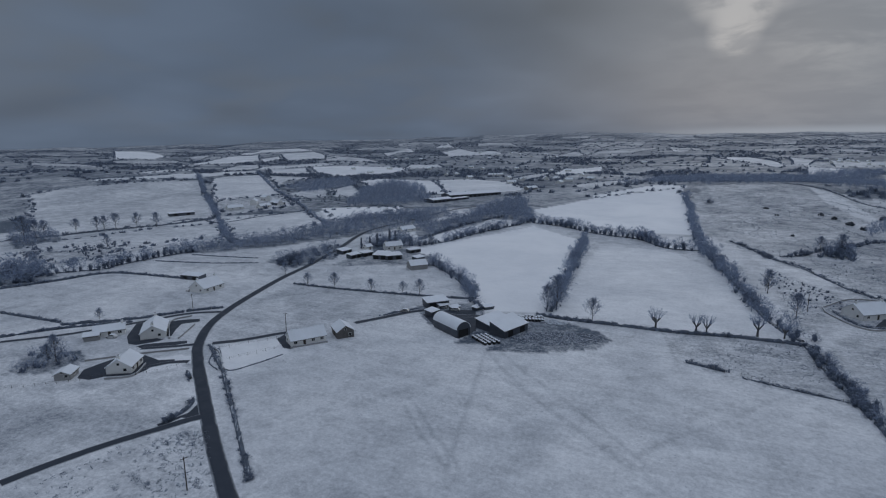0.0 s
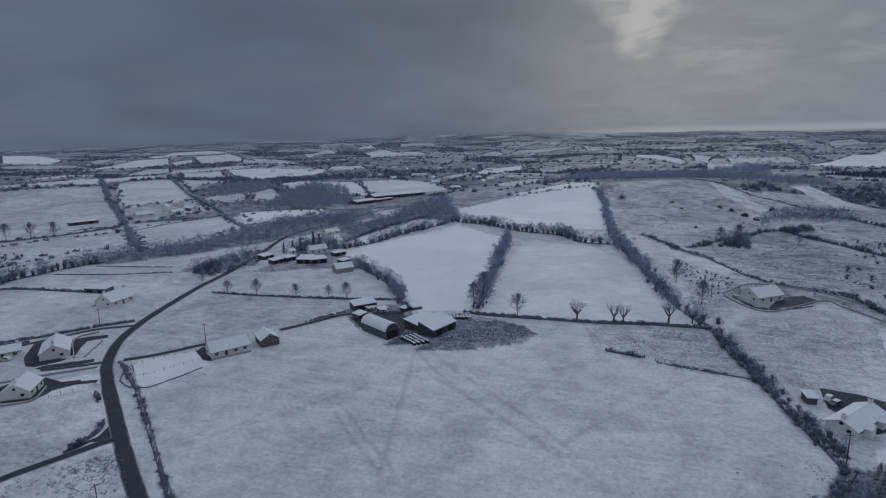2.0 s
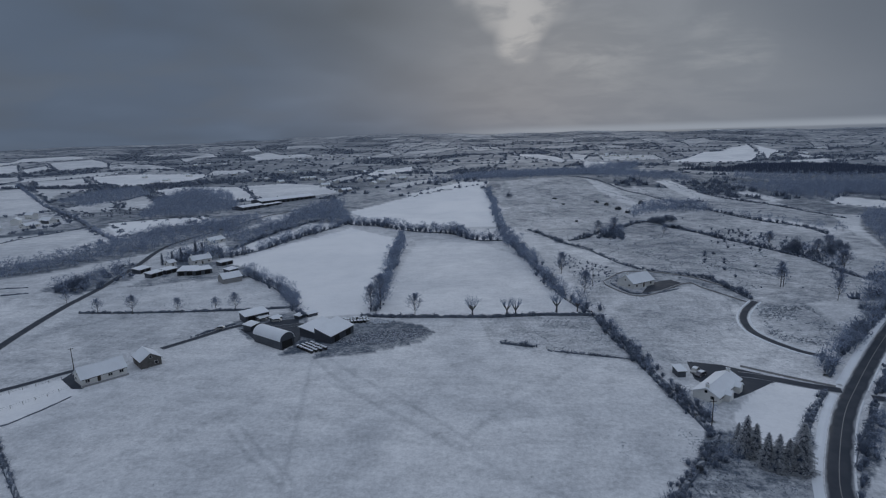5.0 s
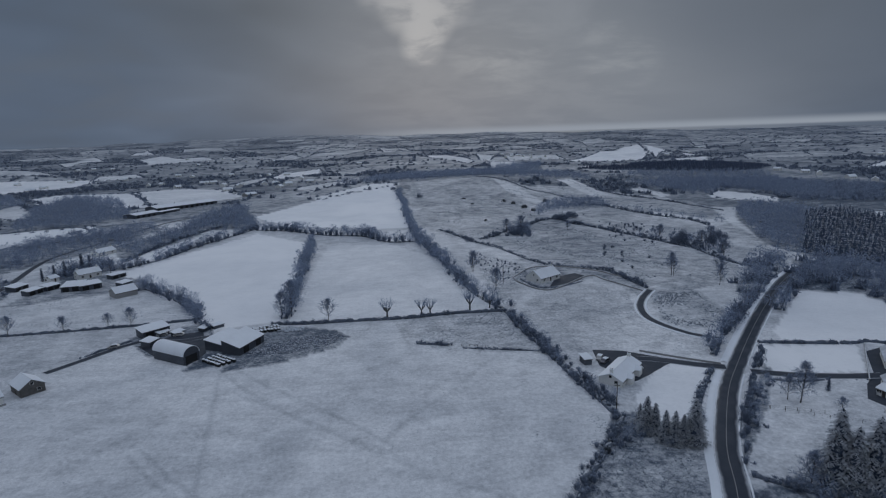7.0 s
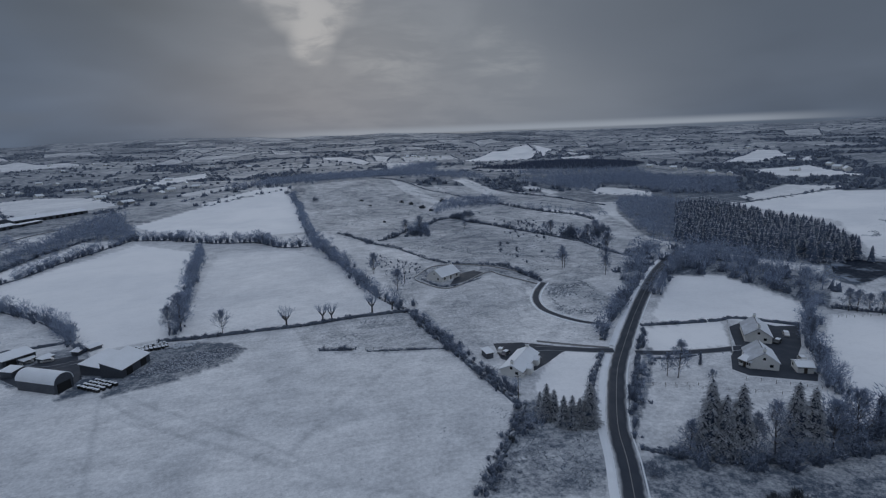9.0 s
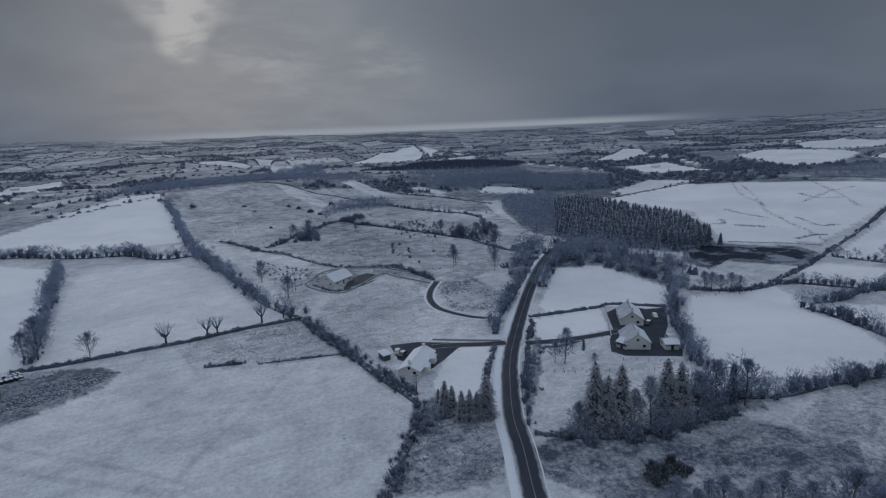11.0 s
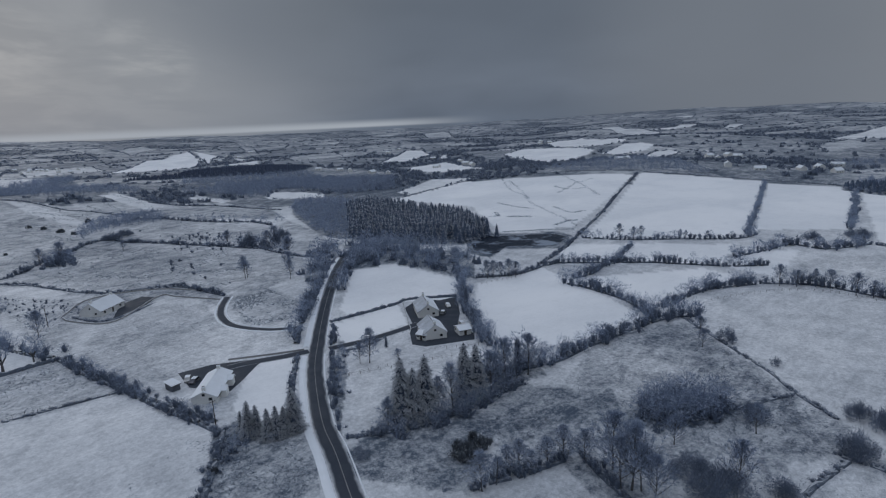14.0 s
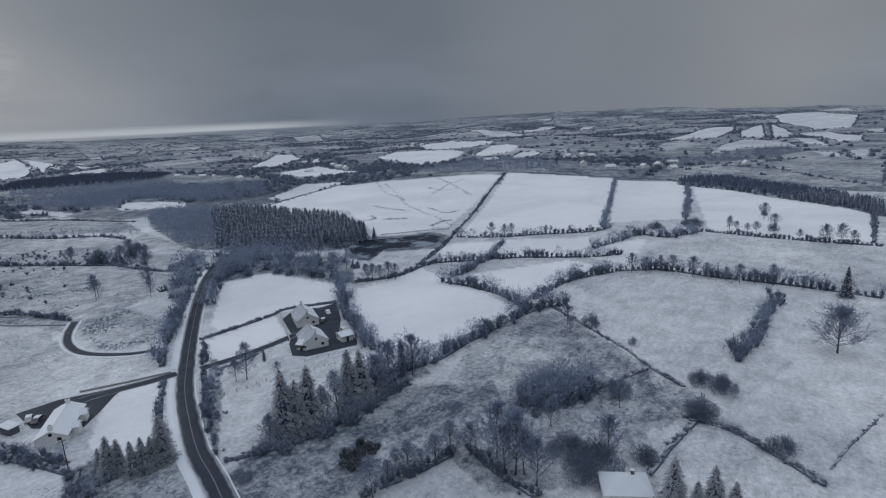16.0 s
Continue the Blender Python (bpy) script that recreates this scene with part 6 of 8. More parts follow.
wood('bare', 6.6, 4.9, [(659.6, 105), (606.1, 52.4), (561.2, 4.6), (488.3, -50.9), (544, -55.8), (640, 6.1), (729.8, 107)])
wood('bare', 4.8, 3, [(-216.9, 87.9), (-227, 99.9), (-216.5, 108.2), (-206, 104.4), (-207, 95.5)])
wood('bare', 4.8, 3, [(47.4, 137.6), (55.3, 141.3), (52.2, 129.2), (59.2, 123.8), (52.5, 122.2), (45.4, 127.4)])
wood('bare', 7.8, 4.6, [(-257.7, 431.1), (-246.1, 482.9), (-228.1, 525.7), (-210.1, 470.9), (-219, 408.3), (-217, 371.3)])
wood('bare', 7.8, 4.6, [(-309.3, 467.2), (-300, 533.3), (-277, 543.6), (-262.3, 501.7), (-275.7, 445.5)])
wood('bare', 6, 2, [(72.8, 107.2), (81.4, 109.2), (90.6, 102.2), (107.2, 100.8), (118.6, 97.3), (112.9, 95), (92.9, 96.3), (75.5, 102.3)])
wood('bare', 12, 3.5, [(111.7, 101.5), (120.2, 100.7), (131, 96.6), (137.9, 103.7), (128.7, 107.4), (117.5, 107.5)])
wood('bare', 3.6, 1.9, [(89.1, 146.4), (105.1, 168.8), (106.3, 166.3), (91, 142.9), (72.9, 119.6), (62.5, 102), (63.8, 107.9)])
wood('bare', 8.5, 4.2, [(93.8, 517.6), (111.3, 553.9), (142.7, 562.2), (172.2, 567.5), (184.2, 607.7), (161.9, 622.3), (122.5, 609.8), (100, 560)])
wood('bare', 8, 3.2, [(55.6, 423.4), (69.4, 421.3), (75.6, 453), (60.6, 455.9)])
wood('bare', 7, 5.2, [(148, 400), (166, 381), (172, 352), (172, 331), (180, 331), (180, 354), (173, 390), (154, 408)])
wood('bare', 7, 5.5, [(163, 571), (189, 549), (212, 501), (236, 453), (243, 458), (219, 508), (195, 556), (168, 581)])
wood('bare', 8.5, 5.5, [(300.5, 640), (322, 690), (350, 712), (396, 684), (376, 568), (437, 536), (560, 690), (505, 768), (431, 828), (310, 760)])


def far_hedges():
    """Hedges round the far fields, and the scrub and woods between them."""
    g = np.random.default_rng(77)
    xs, ys = [], []
    for outline in FAR_FIELDS:
        for (x0, y0), (x1, y1) in zip(outline, outline[1:] + outline[:1]):
            if g.random() < 0.12:
                continue
            n = max(2, int(math.hypot(x1 - x0, y1 - y0) / 8.0))
            s = (np.arange(n) + 0.5) / n
            xs.append(x0 + (x1 - x0) * s)
            ys.append(y0 + (y1 - y0) * s)
    x, y = np.concatenate(xs), np.concatenate(ys)
    k = g.random(len(x)) < 0.86
    x, y = x[k] + g.normal(0, 2.0, k.sum()), y[k] + g.normal(0, 2.0, k.sum())
    far = np.clip(np.hypot(x, y) / 2500, 0.25, 1.4)
    strewn("far_hedges", FAR_SHAPES, HEDGE, x, y, g.uniform(6, 10, len(x)), g.uniform(1.2, 4.2, len(x)) * (0.7 + 0.4 * far) * np.where(g.random(len(x)) < 0.1, 2.0, 1.0), 7, "hedges between far snowy fields", "hedge", lite=FAR_LITE, beyond=1300.0)
    # copses and scrub
    n = 66000
    r, a = g.uniform(700, 4700, n), np.radians(g.uniform(-74, 104, n))
    x, y = r * np.sin(a), r * np.cos(a)
    first, lead = nearest_two(x, y)
    k = (((KIND[first] < 0.36) & (g.random(n) < 0.9)) | (g.random(n) < 0.05) | ((lead < 14) & (g.random(n) < 0.7))) & ~in_any_field(x, y)
    x, y, r = x[k], y[k], r[k]
    strewn("far_woods", FAR_SHAPES, HEDGE, x, y, g.uniform(7, 12, len(x)) + r * 0.004, (g.uniform(2.5, 7, len(x)) + r * 0.0005) * (1 - 0.55 * np.clip((r - 2200) / 2200, 0, 1)), 8, "bare woods on far hills", "trees", lite=FAR_LITE, beyond=1300.0)


far_hedges()


def scrub(outline, count, seed, tall):
    """Bushes strewn over rough ground, thick in some places and thin in others."""
    g = np.random.default_rng(seed)
    xs, ys = [p[0] for p in outline], [p[1] for p in outline]
    x, y = g.uniform(min(xs), max(xs), count * 4), g.uniform(min(ys), max(ys), count * 4)
    clump = np.sin(x * 0.043 + seed) * np.sin(y * 0.031 + 2 * seed) + 0.6 * np.sin(x * 0.013 - y * 0.03 + seed)
    k = np.where(inside(x, y, outline) & (clump + g.normal(0, 0.35, len(x)) > 0.45))[0][:count]
    x, y = x[k], y[k]
    keep = clear_of_roads(x, y, 1.0)
    x, y = x[keep], y[keep]
    if len(x):
        h = tall * g.uniform(0.35, 1.3, len(x))
        strewn("scrub", CLUMP_SHAPES, HEDGE, x, y, h * g.uniform(0.9, 1.8, len(x)), h, seed, "low bare scrub on a snowy slope", "scrub", lite=HEDGE_LITE, beyond=260.0)


scrub([(-39, 702), (70.2, 813), (153.2, 665.7), (97.7, 516.8), (51.8, 409.2), (9.5, 428.5), (-16.6, 482.9)], 40, 1, 1.2)
scrub([(46.8, 403.1), (91.7, 484.5), (158.2, 375.9), (138.6, 284), (100.4, 278.4), (53.2, 336.7)], 40, 2, 1.0)
scrub([(70.7, 733.8), (168.4, 732.4), (262.3, 629.9), (239.2, 438.9), (184, 398), (123.4, 511.7)], 60, 3, 1.4)
scrub([(101.1, 256.9), (123.8, 258.4), (120.6, 220.2), (107.2, 207.7), (91.2, 212.6)], 90, 4, 1.4)
scrub([(20.2, 381.6), (47.9, 324.9), (53.9, 284.1), (33.3, 264.8), (25.7, 246.7)], 110, 5, 1.4)
scrub([(48.9, 142.3), (50.8, 129.4), (59.8, 125.1), (64, 124.4), (52.5, 100.7), (29.8, 104)], 120, 6, 1.3)
scrub([(174.6, 96.5), (201.8, 77.4), (164.8, 35.6), (156.5, 22.8), (141.3, 18.9), (125.7, 37.7), (129.6, 84)], 220, 7, 1.5)
scrub([(63.2, 104.9), (75.5, 102.3), (89.9, 93.5), (110.5, 91.1), (112.2, 63), (99.5, 65.5), (80.4, 77.7), (61.2, 100.1)], 200, 8, 1.4)
scrub([(105.9, 31.5), (140.4, 18.8), (141.4, 8.5), (126, -8.8), (121.7, -8.7), (107, 17.7)], 140, 9, 1.4)
scrub([(-150.6, 55.3), (-146.4, 68.4), (-128.2, 89.5), (-121.9, 91.7), (-96.5, 73.1), (-140.3, 50.7)], 140, 10, 1.6)
scrub([(161.7, 512), (195.3, 480.1), (197.4, 371.6), (175, 307.9), (134.7, 292.5), (112, 300.8), (103.1, 342.4)], 200, 11, 2.5)
scrub([(-562.4, 557.4), (-561.8, 649.8), (-441, 599.3), (-413.5, 516.6), (-460.7, 491.4)], 120, 12, 2.5)
scrub([(-489.5, 204.7), (-467, 268.2), (-429, 351.2), (-348.4, 297), (-381.5, 233.3), (-391.2, 179.9)], 150, 13, 2.5)


# ---- buildings ----
WALLS = {"white": RENDER_WHITE, "grey": RENDER_GREY, "stone": STONE}


def window(parent, x, y, z, w, h, face):
    """A window on a wall facing -y (face -1) or +y (face 1) of its house: frame, pane and sill."""
    bm = bmesh.new()
    t = 0.09
    for a, b, c, d in ((x - w / 2, x + w / 2, z, z + t), (x - w / 2, x + w / 2, z + h - t, z + h), (x - w / 2, x - w / 2 + t, z + t, z + h - t), (x + w / 2 - t, x + w / 2, z + t, z + h - t), (x - t / 2, x + t / 2, z + t, z + h - t)):
        box(bm, a, b, min(y, y + face * 0.06), max(y, y + face * 0.06), c, d)
    win = part("window", bm, FRAME, parent)
    box_part("pane", (x - w / 2 + t, x + w / 2 - t, min(y + face * 0.004, y + face * 0.02), max(y + face * 0.004, y + face * 0.02), z + t, z + h - t), GLASS, win)
    box_part("sill", (x - w / 2 - 0.08, x + w / 2 + 0.08, min(y, y + face * 0.14), max(y, y + face * 0.14), z - 0.1, z), FRAME, win)


def end_window(parent, x, y, z, w, h, face):
    """A window on a gable wall facing -x or +x."""
    bm = bmesh.new()
    box(bm, min(x, x + face * 0.06), max(x, x + face * 0.06), y - w / 2, y + w / 2, z, z + h)
    win = part("window", bm, FRAME, parent)
    box_part("pane", (min(x, x + face * 0.08), max(x, x + face * 0.08), y - w / 2 + 0.09, y + w / 2 - 0.09, z + 0.09, z + h - 0.09), GLASS, win)


def roof_slope(L, W, eave, rise, side, over=0.35, thick=0.22):
    bm = bmesh.new()
    e = W / 2 + over
    drop = over * rise / (W / 2)
    ys, yr = side * e, 0.0
    lo, hi = eave - drop, eave + rise
    prism(bm, [(ys, lo), (yr, hi), (yr, hi + thick), (ys, lo + thick)], -L / 2 - over, L / 2 + over)
    return bm


def house(x, y, rz, L, W, eave, pitch, wall, label, windows=2, chimneys=1, porches=0, slate=False):
    """A gabled house with its ridge along its own x."""
    h = base("house" if wall == "white" else "outbuilding", x, y, rz, label, "house" if wall == "white" else "shed", sink=0.1)
    rise = W / 2 * math.tan(radians(pitch))
    part("wall", prism(bmesh.new(), [(-W / 2, 0), (W / 2, 0), (W / 2, eave), (0, eave + rise), (-W / 2, eave)], -L / 2, L / 2), WALLS[wall], h)
    for side in (-1, 1):
        bare = slate and side == 1
        roof = part("roof", roof_slope(L, W, eave, rise, side), THIN_SNOW if bare else ROOF_SNOW, h, "dark slate slope with thin snow" if bare else "")
        box_part("gutter", (-L / 2 - 0.3, L / 2 + 0.3, side * (W / 2 + 0.33) - 0.06, side * (W / 2 + 0.33) + 0.06, eave - 0.35, eave - 0.22), TIMBER, roof)
    box_part("ridge", (-L / 2 - 0.3, L / 2 + 0.3, -0.14, 0.14, eave + rise + 0.12, eave + rise + 0.3), ROOF_SNOW if not slate else SLATE, h, bevel=0.05)
    spots = [(L / 2 - 0.9) * s for s in ((-1, 1, 0) if L > 7 else (1,))]
    for k in range(chimneys if L < 12 else min(chimneys + 1, 2) if chimneys else 0):
        c = box_part("chimney", (spots[k] - 0.35, spots[k] + 0.35, -0.5, 0.5, eave + rise - 0.6, eave + rise + 1.1), WALLS[wall], h, bevel=0.03)
        box_part("cap", (spots[k] - 0.45, spots[k] + 0.45, -0.6, 0.6, eave + rise + 1.1, eave + rise + 1.22), ROOF_SNOW, c)
        for q in (-0.22, 0.22):
            part("pot", bmesh_pot(spots[k], q, eave + rise + 1.2), STONE, c)
    for face in (-1, 1):
        n = windows
        for k in range(n):
            wx = (k + 0.5) / n * L - L / 2
            if k == n // 2 and n > 2 or (n == 1 and face == 1):
                d = box_part("door", (wx - 0.5, wx + 0.5, *sorted((face * W / 2, face * (W / 2 + 0.06))), 0.1, 2.15), TIMBER, h)
                box_part("door_frame", (wx - 0.6, wx + 0.6, *sorted((face * W / 2, face * (W / 2 + 0.04))), 2.15, 2.25), FRAME, d)
            else:
                window(h, wx, face * W / 2, 1.0, 1.4, 1.15, face)
        if n and W > 4:
            end_window(h, face * L / 2, 0, eave + rise * 0.18, 1.0, 1.0, face)
            end_window(h, face * L / 2, -W / 4, 1.0, 1.2, 1.1, face)
    for k in range(porches):
        px = L * (0.2 - 0.42 * k)
        for side in (-1,):
            b = part("porch", prism(bmesh.new(), [(px - 1.3, 0), (px + 1.3, 0), (px + 1.3, 2.3), (px, 3.3), (px - 1.3, 2.3)], 0, 1.8), WALLS[wall], h)
            b.matrix_basis = Matrix(((0, 1, 0, 0), (side, 0, 0, side * W / 2), (0, 0, 1, 0), (0, 0, 0, 1)))
            for q in (-1, 1):
                r = part("porch_roof", prism(bmesh.new(), [(px + q * 1.6, 2.15), (px, 3.35), (px, 3.55), (px + q * 1.6, 2.35)], 0, 2.1), ROOF_SNOW, h)
                r.matrix_basis = b.matrix_basis
    return h


def hip_house(x, y, rz, ridge, W, eave, pitch, label):
    """A hip-roofed house, all four slopes under snow, with one chimney."""
    h = base("house", x, y, rz, label, "house", sink=0.1)
    L, rise = ridge + W * 0.8, W / 2 * math.tan(radians(pitch))
    box_part("wall", (-L / 2 + 0.3, L / 2 - 0.3, -W / 2 + 0.3, W / 2 - 0.3, 0, eave), WALLS["white"], h)
    e, k = (L / 2, W / 2), ridge / 2
    for corners in ([(-e[0], -e[1]), (e[0], -e[1]), (k, 0), (-k, 0)], [(e[0], e[1]), (-e[0], e[1]), (-k, 0), (k, 0)],
                    [(e[0], -e[1]), (e[0], e[1]), (k, 0)], [(-e[0], e[1]), (-e[0], -e[1]), (-k, 0)]):
        bm = bmesh.new()
        top = [bm.verts.new((px, py, eave + 0.12 + (rise if py == 0 else 0))) for px, py in corners]
        low = [bm.verts.new((v.co.x, v.co.y, v.co.z - 0.22)) for v in top]
        bm.faces.new(top)
        bm.faces.new(low[::-1])
        for i in range(len(top)):
            j = (i + 1) % len(top)
            bm.faces.new((top[j], top[i], low[i], low[j]))
        part("roof", bm, ROOF_SNOW, h)
    c = box_part("chimney", (k - 0.9, k - 0.2, -0.3, 0.3, eave + rise - 0.6, eave + rise + 0.8), STONE, h, bevel=0.03)
    box_part("cap", (k - 0.98, k - 0.12, -0.38, 0.38, eave + rise + 0.8, eave + rise + 0.92), ROOF_SNOW, c)
    for face in (-1, 1):
        for q in (-0.3, 0.3):
            window(h, q * L, face * (W / 2 - 0.3), 1.0, 1.3, 1.1, face)


def bmesh_pot(x, y, z):
    bm = bmesh.new()
    bmesh.ops.create_cone(bm, cap_ends=True, segments=8, radius1=0.14, radius2=0.11, depth=0.35, matrix=Matrix.Translation((x, y, z + 0.17)))
    return bm


def sheeting(bm, x0, x1, y, z0, z1, pitch=0.6):
    """Ribs of corrugated sheet along a wall at y."""
    n = max(2, int((x1 - x0) / pitch))
    for k in range(n):
        c = x0 + (k + 0.5) * (x1 - x0) / n
        box(bm, c - 0.06, c + 0.06, min(y), max(y), z0, z1)
    return bm


def barrel_barn(x, y, rz, L, W):
    """A hay barn with a round tin roof."""
    h = base("hay_barn", x, y, rz, "round-roofed hay barn of dark tin with snow on top", "barn", sink=0.1)
    eave = 3.4
    arc = [(W / 2 * math.cos(q), eave + W * 0.42 * math.sin(q)) for q in np.linspace(0, math.pi, 15)]
    part("wall", prism(bmesh.new(), [(-W / 2, 0), (W / 2, 0)] + arc[0:1] + [(-W / 2, eave)], -L / 2, L / 2), TIN, h)
    part("gable", prism(bmesh.new(), arc, L / 2 - 0.15, L / 2 - 0.02), TIN, h)
    part("gable", prism(bmesh.new(), arc, -L / 2 + 0.02, -L / 2 + 0.15), TIN, h)
    out = [(p * 1.05, eave + (q - eave) * 1.06 + 0.05) for p, q in arc]
    inn = [(p * 1.0, q + 0.02) for p, q in arc]
    part("roof", prism(bmesh.new(), out + inn[::-1], -L / 2 - 0.25, L / 2 + 0.25), ROOF_SNOW, h)
    for side in (-1, 1):
        tagged(part("wall_sheet", sheeting(bmesh.new(), -L / 2 + 0.1, L / 2 - 0.1, (side * W / 2, side * (W / 2 + 0.05)), 0.2, eave - 0.1), TIN, h), kind="stuff")
    # no hole in the ends: flat black panels stand for the dark inside
    box_part("doorway_shade", (-L / 2 - 0.05, -L / 2 + 0.01, -W * 0.36, W * 0.36, 0, 3.2), OPENING_SHADE, h)
    box_part("doorway_shade", (L / 2 - 0.01, L / 2 + 0.05, -W * 0.36, W * 0.36, 0, 3.2), OPENING_SHADE, h)
    return h


def lean_shed(x, y, rz, L, W, low, high):
    """A farm shed with one sloping roof: the low eave on its own -y side."""
    toward_eye = Vector((x, y)).dot(Vector((-math.sin(radians(rz)), math.cos(radians(rz))))) > 0
    if not toward_eye:
        rz += 180
    h = base("farm_shed", x, y, rz, "dark tin farm shed with a snow-covered sloping roof", "shed", "farm sheds", sink=0.1)
    part("wall", prism(bmesh.new(), [(-W / 2, 0), (W / 2, 0), (W / 2, high), (-W / 2, low)], -L / 2, L / 2), TIN, h)
    k = (high - low) / W
    part("roof", prism(bmesh.new(), [(-W / 2 - 0.35, low - 0.35 * k + 0.01), (W / 2 + 0.35, high + 0.35 * k + 0.01), (W / 2 + 0.35, high + 0.35 * k + 0.2), (-W / 2 - 0.35, low - 0.35 * k + 0.2)], -L / 2 - 0.35, L / 2 + 0.35), ROOF_SNOW, h)
    tagged(part("wall_sheet", sheeting(bmesh.new(), -L / 2 + 0.1, L / 2 - 0.1, (-W / 2 - 0.05, -W / 2), 0.2, low - 0.15), TIN, h), kind="stuff")
    if L > 7:
        for s in (-0.25, 0.25):
            # black panel on the closed wall, painted as the shade of an open door
            box_part("doorway_shade", (L * s - 1.6, L * s + 1.6, -W / 2 - 0.07, -W / 2 - 0.055, 0.1, low - 0.5), OPENING_SHADE, h)
    box_part("gutter", (-L / 2 - 0.3, L / 2 + 0.3, -W / 2 - 0.42, -W / 2 - 0.34, low - 0.2, low - 0.08), TIMBER, h)
    return h


def long_shed(x, y, rz, L, W, eave):
    h = base("industrial_shed", x, y, rz, "long low shed with a wide snowy roof in the valley", "shed", sink=0.2)
    rise = W * 0.09
    part("wall", prism(bmesh.new(), [(-W / 2, 0), (W / 2, 0), (W / 2, eave), (0, eave + rise), (-W / 2, eave)], -L / 2, L / 2), TIN, h)
    for side in (-1, 1):
        part("roof", roof_slope(L, W, eave + 0.03, rise, side, 0.4, 0.25), ROOF_SNOW, h)
    for k in range(int(L / 7)):
        c = -L / 2 + 3.5 + 7 * k
        # flat panel on the closed wall, in the painted opening shade
        box_part("bay_door", (c - 1.8, c + 1.8, -W / 2 - 0.05, -W / 2 + 0.01, 0.1, eave - 0.8), OPENING_SHADE, h)
    return h


house(-145.6, 157.6, -122, 13.9, 7.5, 2.6, 38, "white", "long white farm cottage with a snowy slate roof beside the lane", windows=4, chimneys=0)
house(-137.2, 170.1, 143, 9.0, 6.9, 3.0, 33, "stone", "dark stone outhouse with a snowy gabled roof", windows=1, chimneys=0)
barrel_barn(-99.2, 193.5, 152, 16.6, 6.7)
lean_shed(-77.5, 202.8, 72, 14.9, 8.0, 3.2, 5.6)
lean_shed(-85.9, 206.9, 71, 14.0, 7.8, 2.9, 4.2)
lean_shed(-122.2, 222.0, -130, 10.9, 7.0, 3.0, 3.8)
lean_shed(-116.6, 208.3, -102, 5.1, 4.0, 2.4, 2.9)
lean_shed(-117.4, 220.7, -120, 4.6, 2.6, 1.5, 1.8)
lean_shed(-111.3, 220.5, -115, 4.6, 2.6, 1.5, 1.8)
lean_shed(-101.9, 225, -100, 4.6, 2.6, 1.5, 1.8)
lean_shed(-97.5, 228, -130, 4.6, 2.6, 1.5, 1.8)
house(-184.8, 108.3, 125, 9.9, 8.2, 2.6, 33, "white", "white bungalow with a snowy slate roof and dark yard", windows=3)
house(-195.7, 94.7, 128, 6.0, 5.0, 2.2, 24, "grey", "small grey garage with a snow-covered roof", windows=1, chimneys=0)
house(-209.1, 136.7, 140, 15.2, 9.3, 2.6, 32, "white", "white bungalow with a snowy hipped-looking roof by the lane", windows=3)
house(-224.7, 127.4, -125, 11.2, 7.0, 2.6, 26, "white", "long white cottage with a snow-covered roof", windows=3)
house(-225.7, 120.6, -126, 5.4, 6.0, 2.2, 14, "grey", "low grey shed joined to the cottage, snow on top", windows=0, chimneys=0)
house(-247.2, 193.7, 94, 13.3, 10.5, 2.7, 36, "white", "white house with a snowy roof in the fields", windows=3)
lean_shed(-274.7, 206.9, -171, 13.2, 6.0, 2.6, 3.0)
lean_shed(-207.0, 301.9, -166, 9.6, 10.0, 3.0, 4.0)
lean_shed(-199.5, 303.8, -136, 10.7, 9.0, 3.0, 3.6)
house(-170.3, 286.0, -130, 10.7, 9.0, 3.0, 28, "grey", "grey farm shed with a snow-covered roof", windows=0, chimneys=0)
lean_shed(-225.1, 294.7, -102, 9.1, 5.0, 2.6, 3.2)
lean_shed(-240.6, 304.1, -96, 9.1, 6.0, 2.6, 3.4)
house(-217.2, 331.0, -126, 12.7, 7.0, 3.2, 35, "white", "white farmhouse with a snowy roof", windows=3)
house(-248.8, 400.9, -106, 15.2, 8.0, 2.8, 30, "white", "white house with a snowy roof behind the farm", windows=2)
lean_shed(-517.1, 382.6, -115, 24.9, 8.0, 3.0, 3.6)
house(-500.5, 439.0, -106, 18.1, 8.0, 2.8, 32, "white", "white house among the hillside fields", windows=2)
lean_shed(-197.7, 327.6, -115, 9.1, 5.0, 2.4, 2.8)
lean_shed(-181.3, 306.5, -108, 7.0, 5.0, 2.4, 2.9)
lean_shed(-221.9, 303.9, -108, 7.7, 6.0, 2.6, 3.2)
house(-233.7, 322.8, -104, 5.4, 5.0, 2.4, 30, "white", "small white outhouse beside the farmyard", windows=1, chimneys=0)
house(-481.1, 463.7, -90, 15.7, 8.0, 2.8, 30, "white", "white house on the hillside lane", windows=2)
lean_shed(-485.4, 492.1, -103, 13.3, 8.0, 3.0, 3.6)
lean_shed(-313.8, 635.7, -108, 31.5, 6.0, 2.6, 3.0)
long_shed(-317.2, 681.8, 58, 81.5, 24.0, 4.0)
long_shed(-329.0, 608.0, 70, 32.3, 18.0, 3.6)
house(-264.0, 772.4, 60, 18.2, 10.0, 3, 25, "grey", "grey shed with a snowy roof in the valley", windows=0, chimneys=0)
house(57.1, 166.6, 52, 17.4, 7.5, 2.2, 25, "white", "white house with a snowy roof and porches beside the drive", windows=3, porches=2)
house(55.5, 290.4, 39, 15.4, 10.5, 2.8, 34, "white", "new white bungalow with a snowy roof on a walled plot", windows=3)
lean_shed(48.8, 177.6, -168, 2.6, 4.0, 2.2, 2.6)
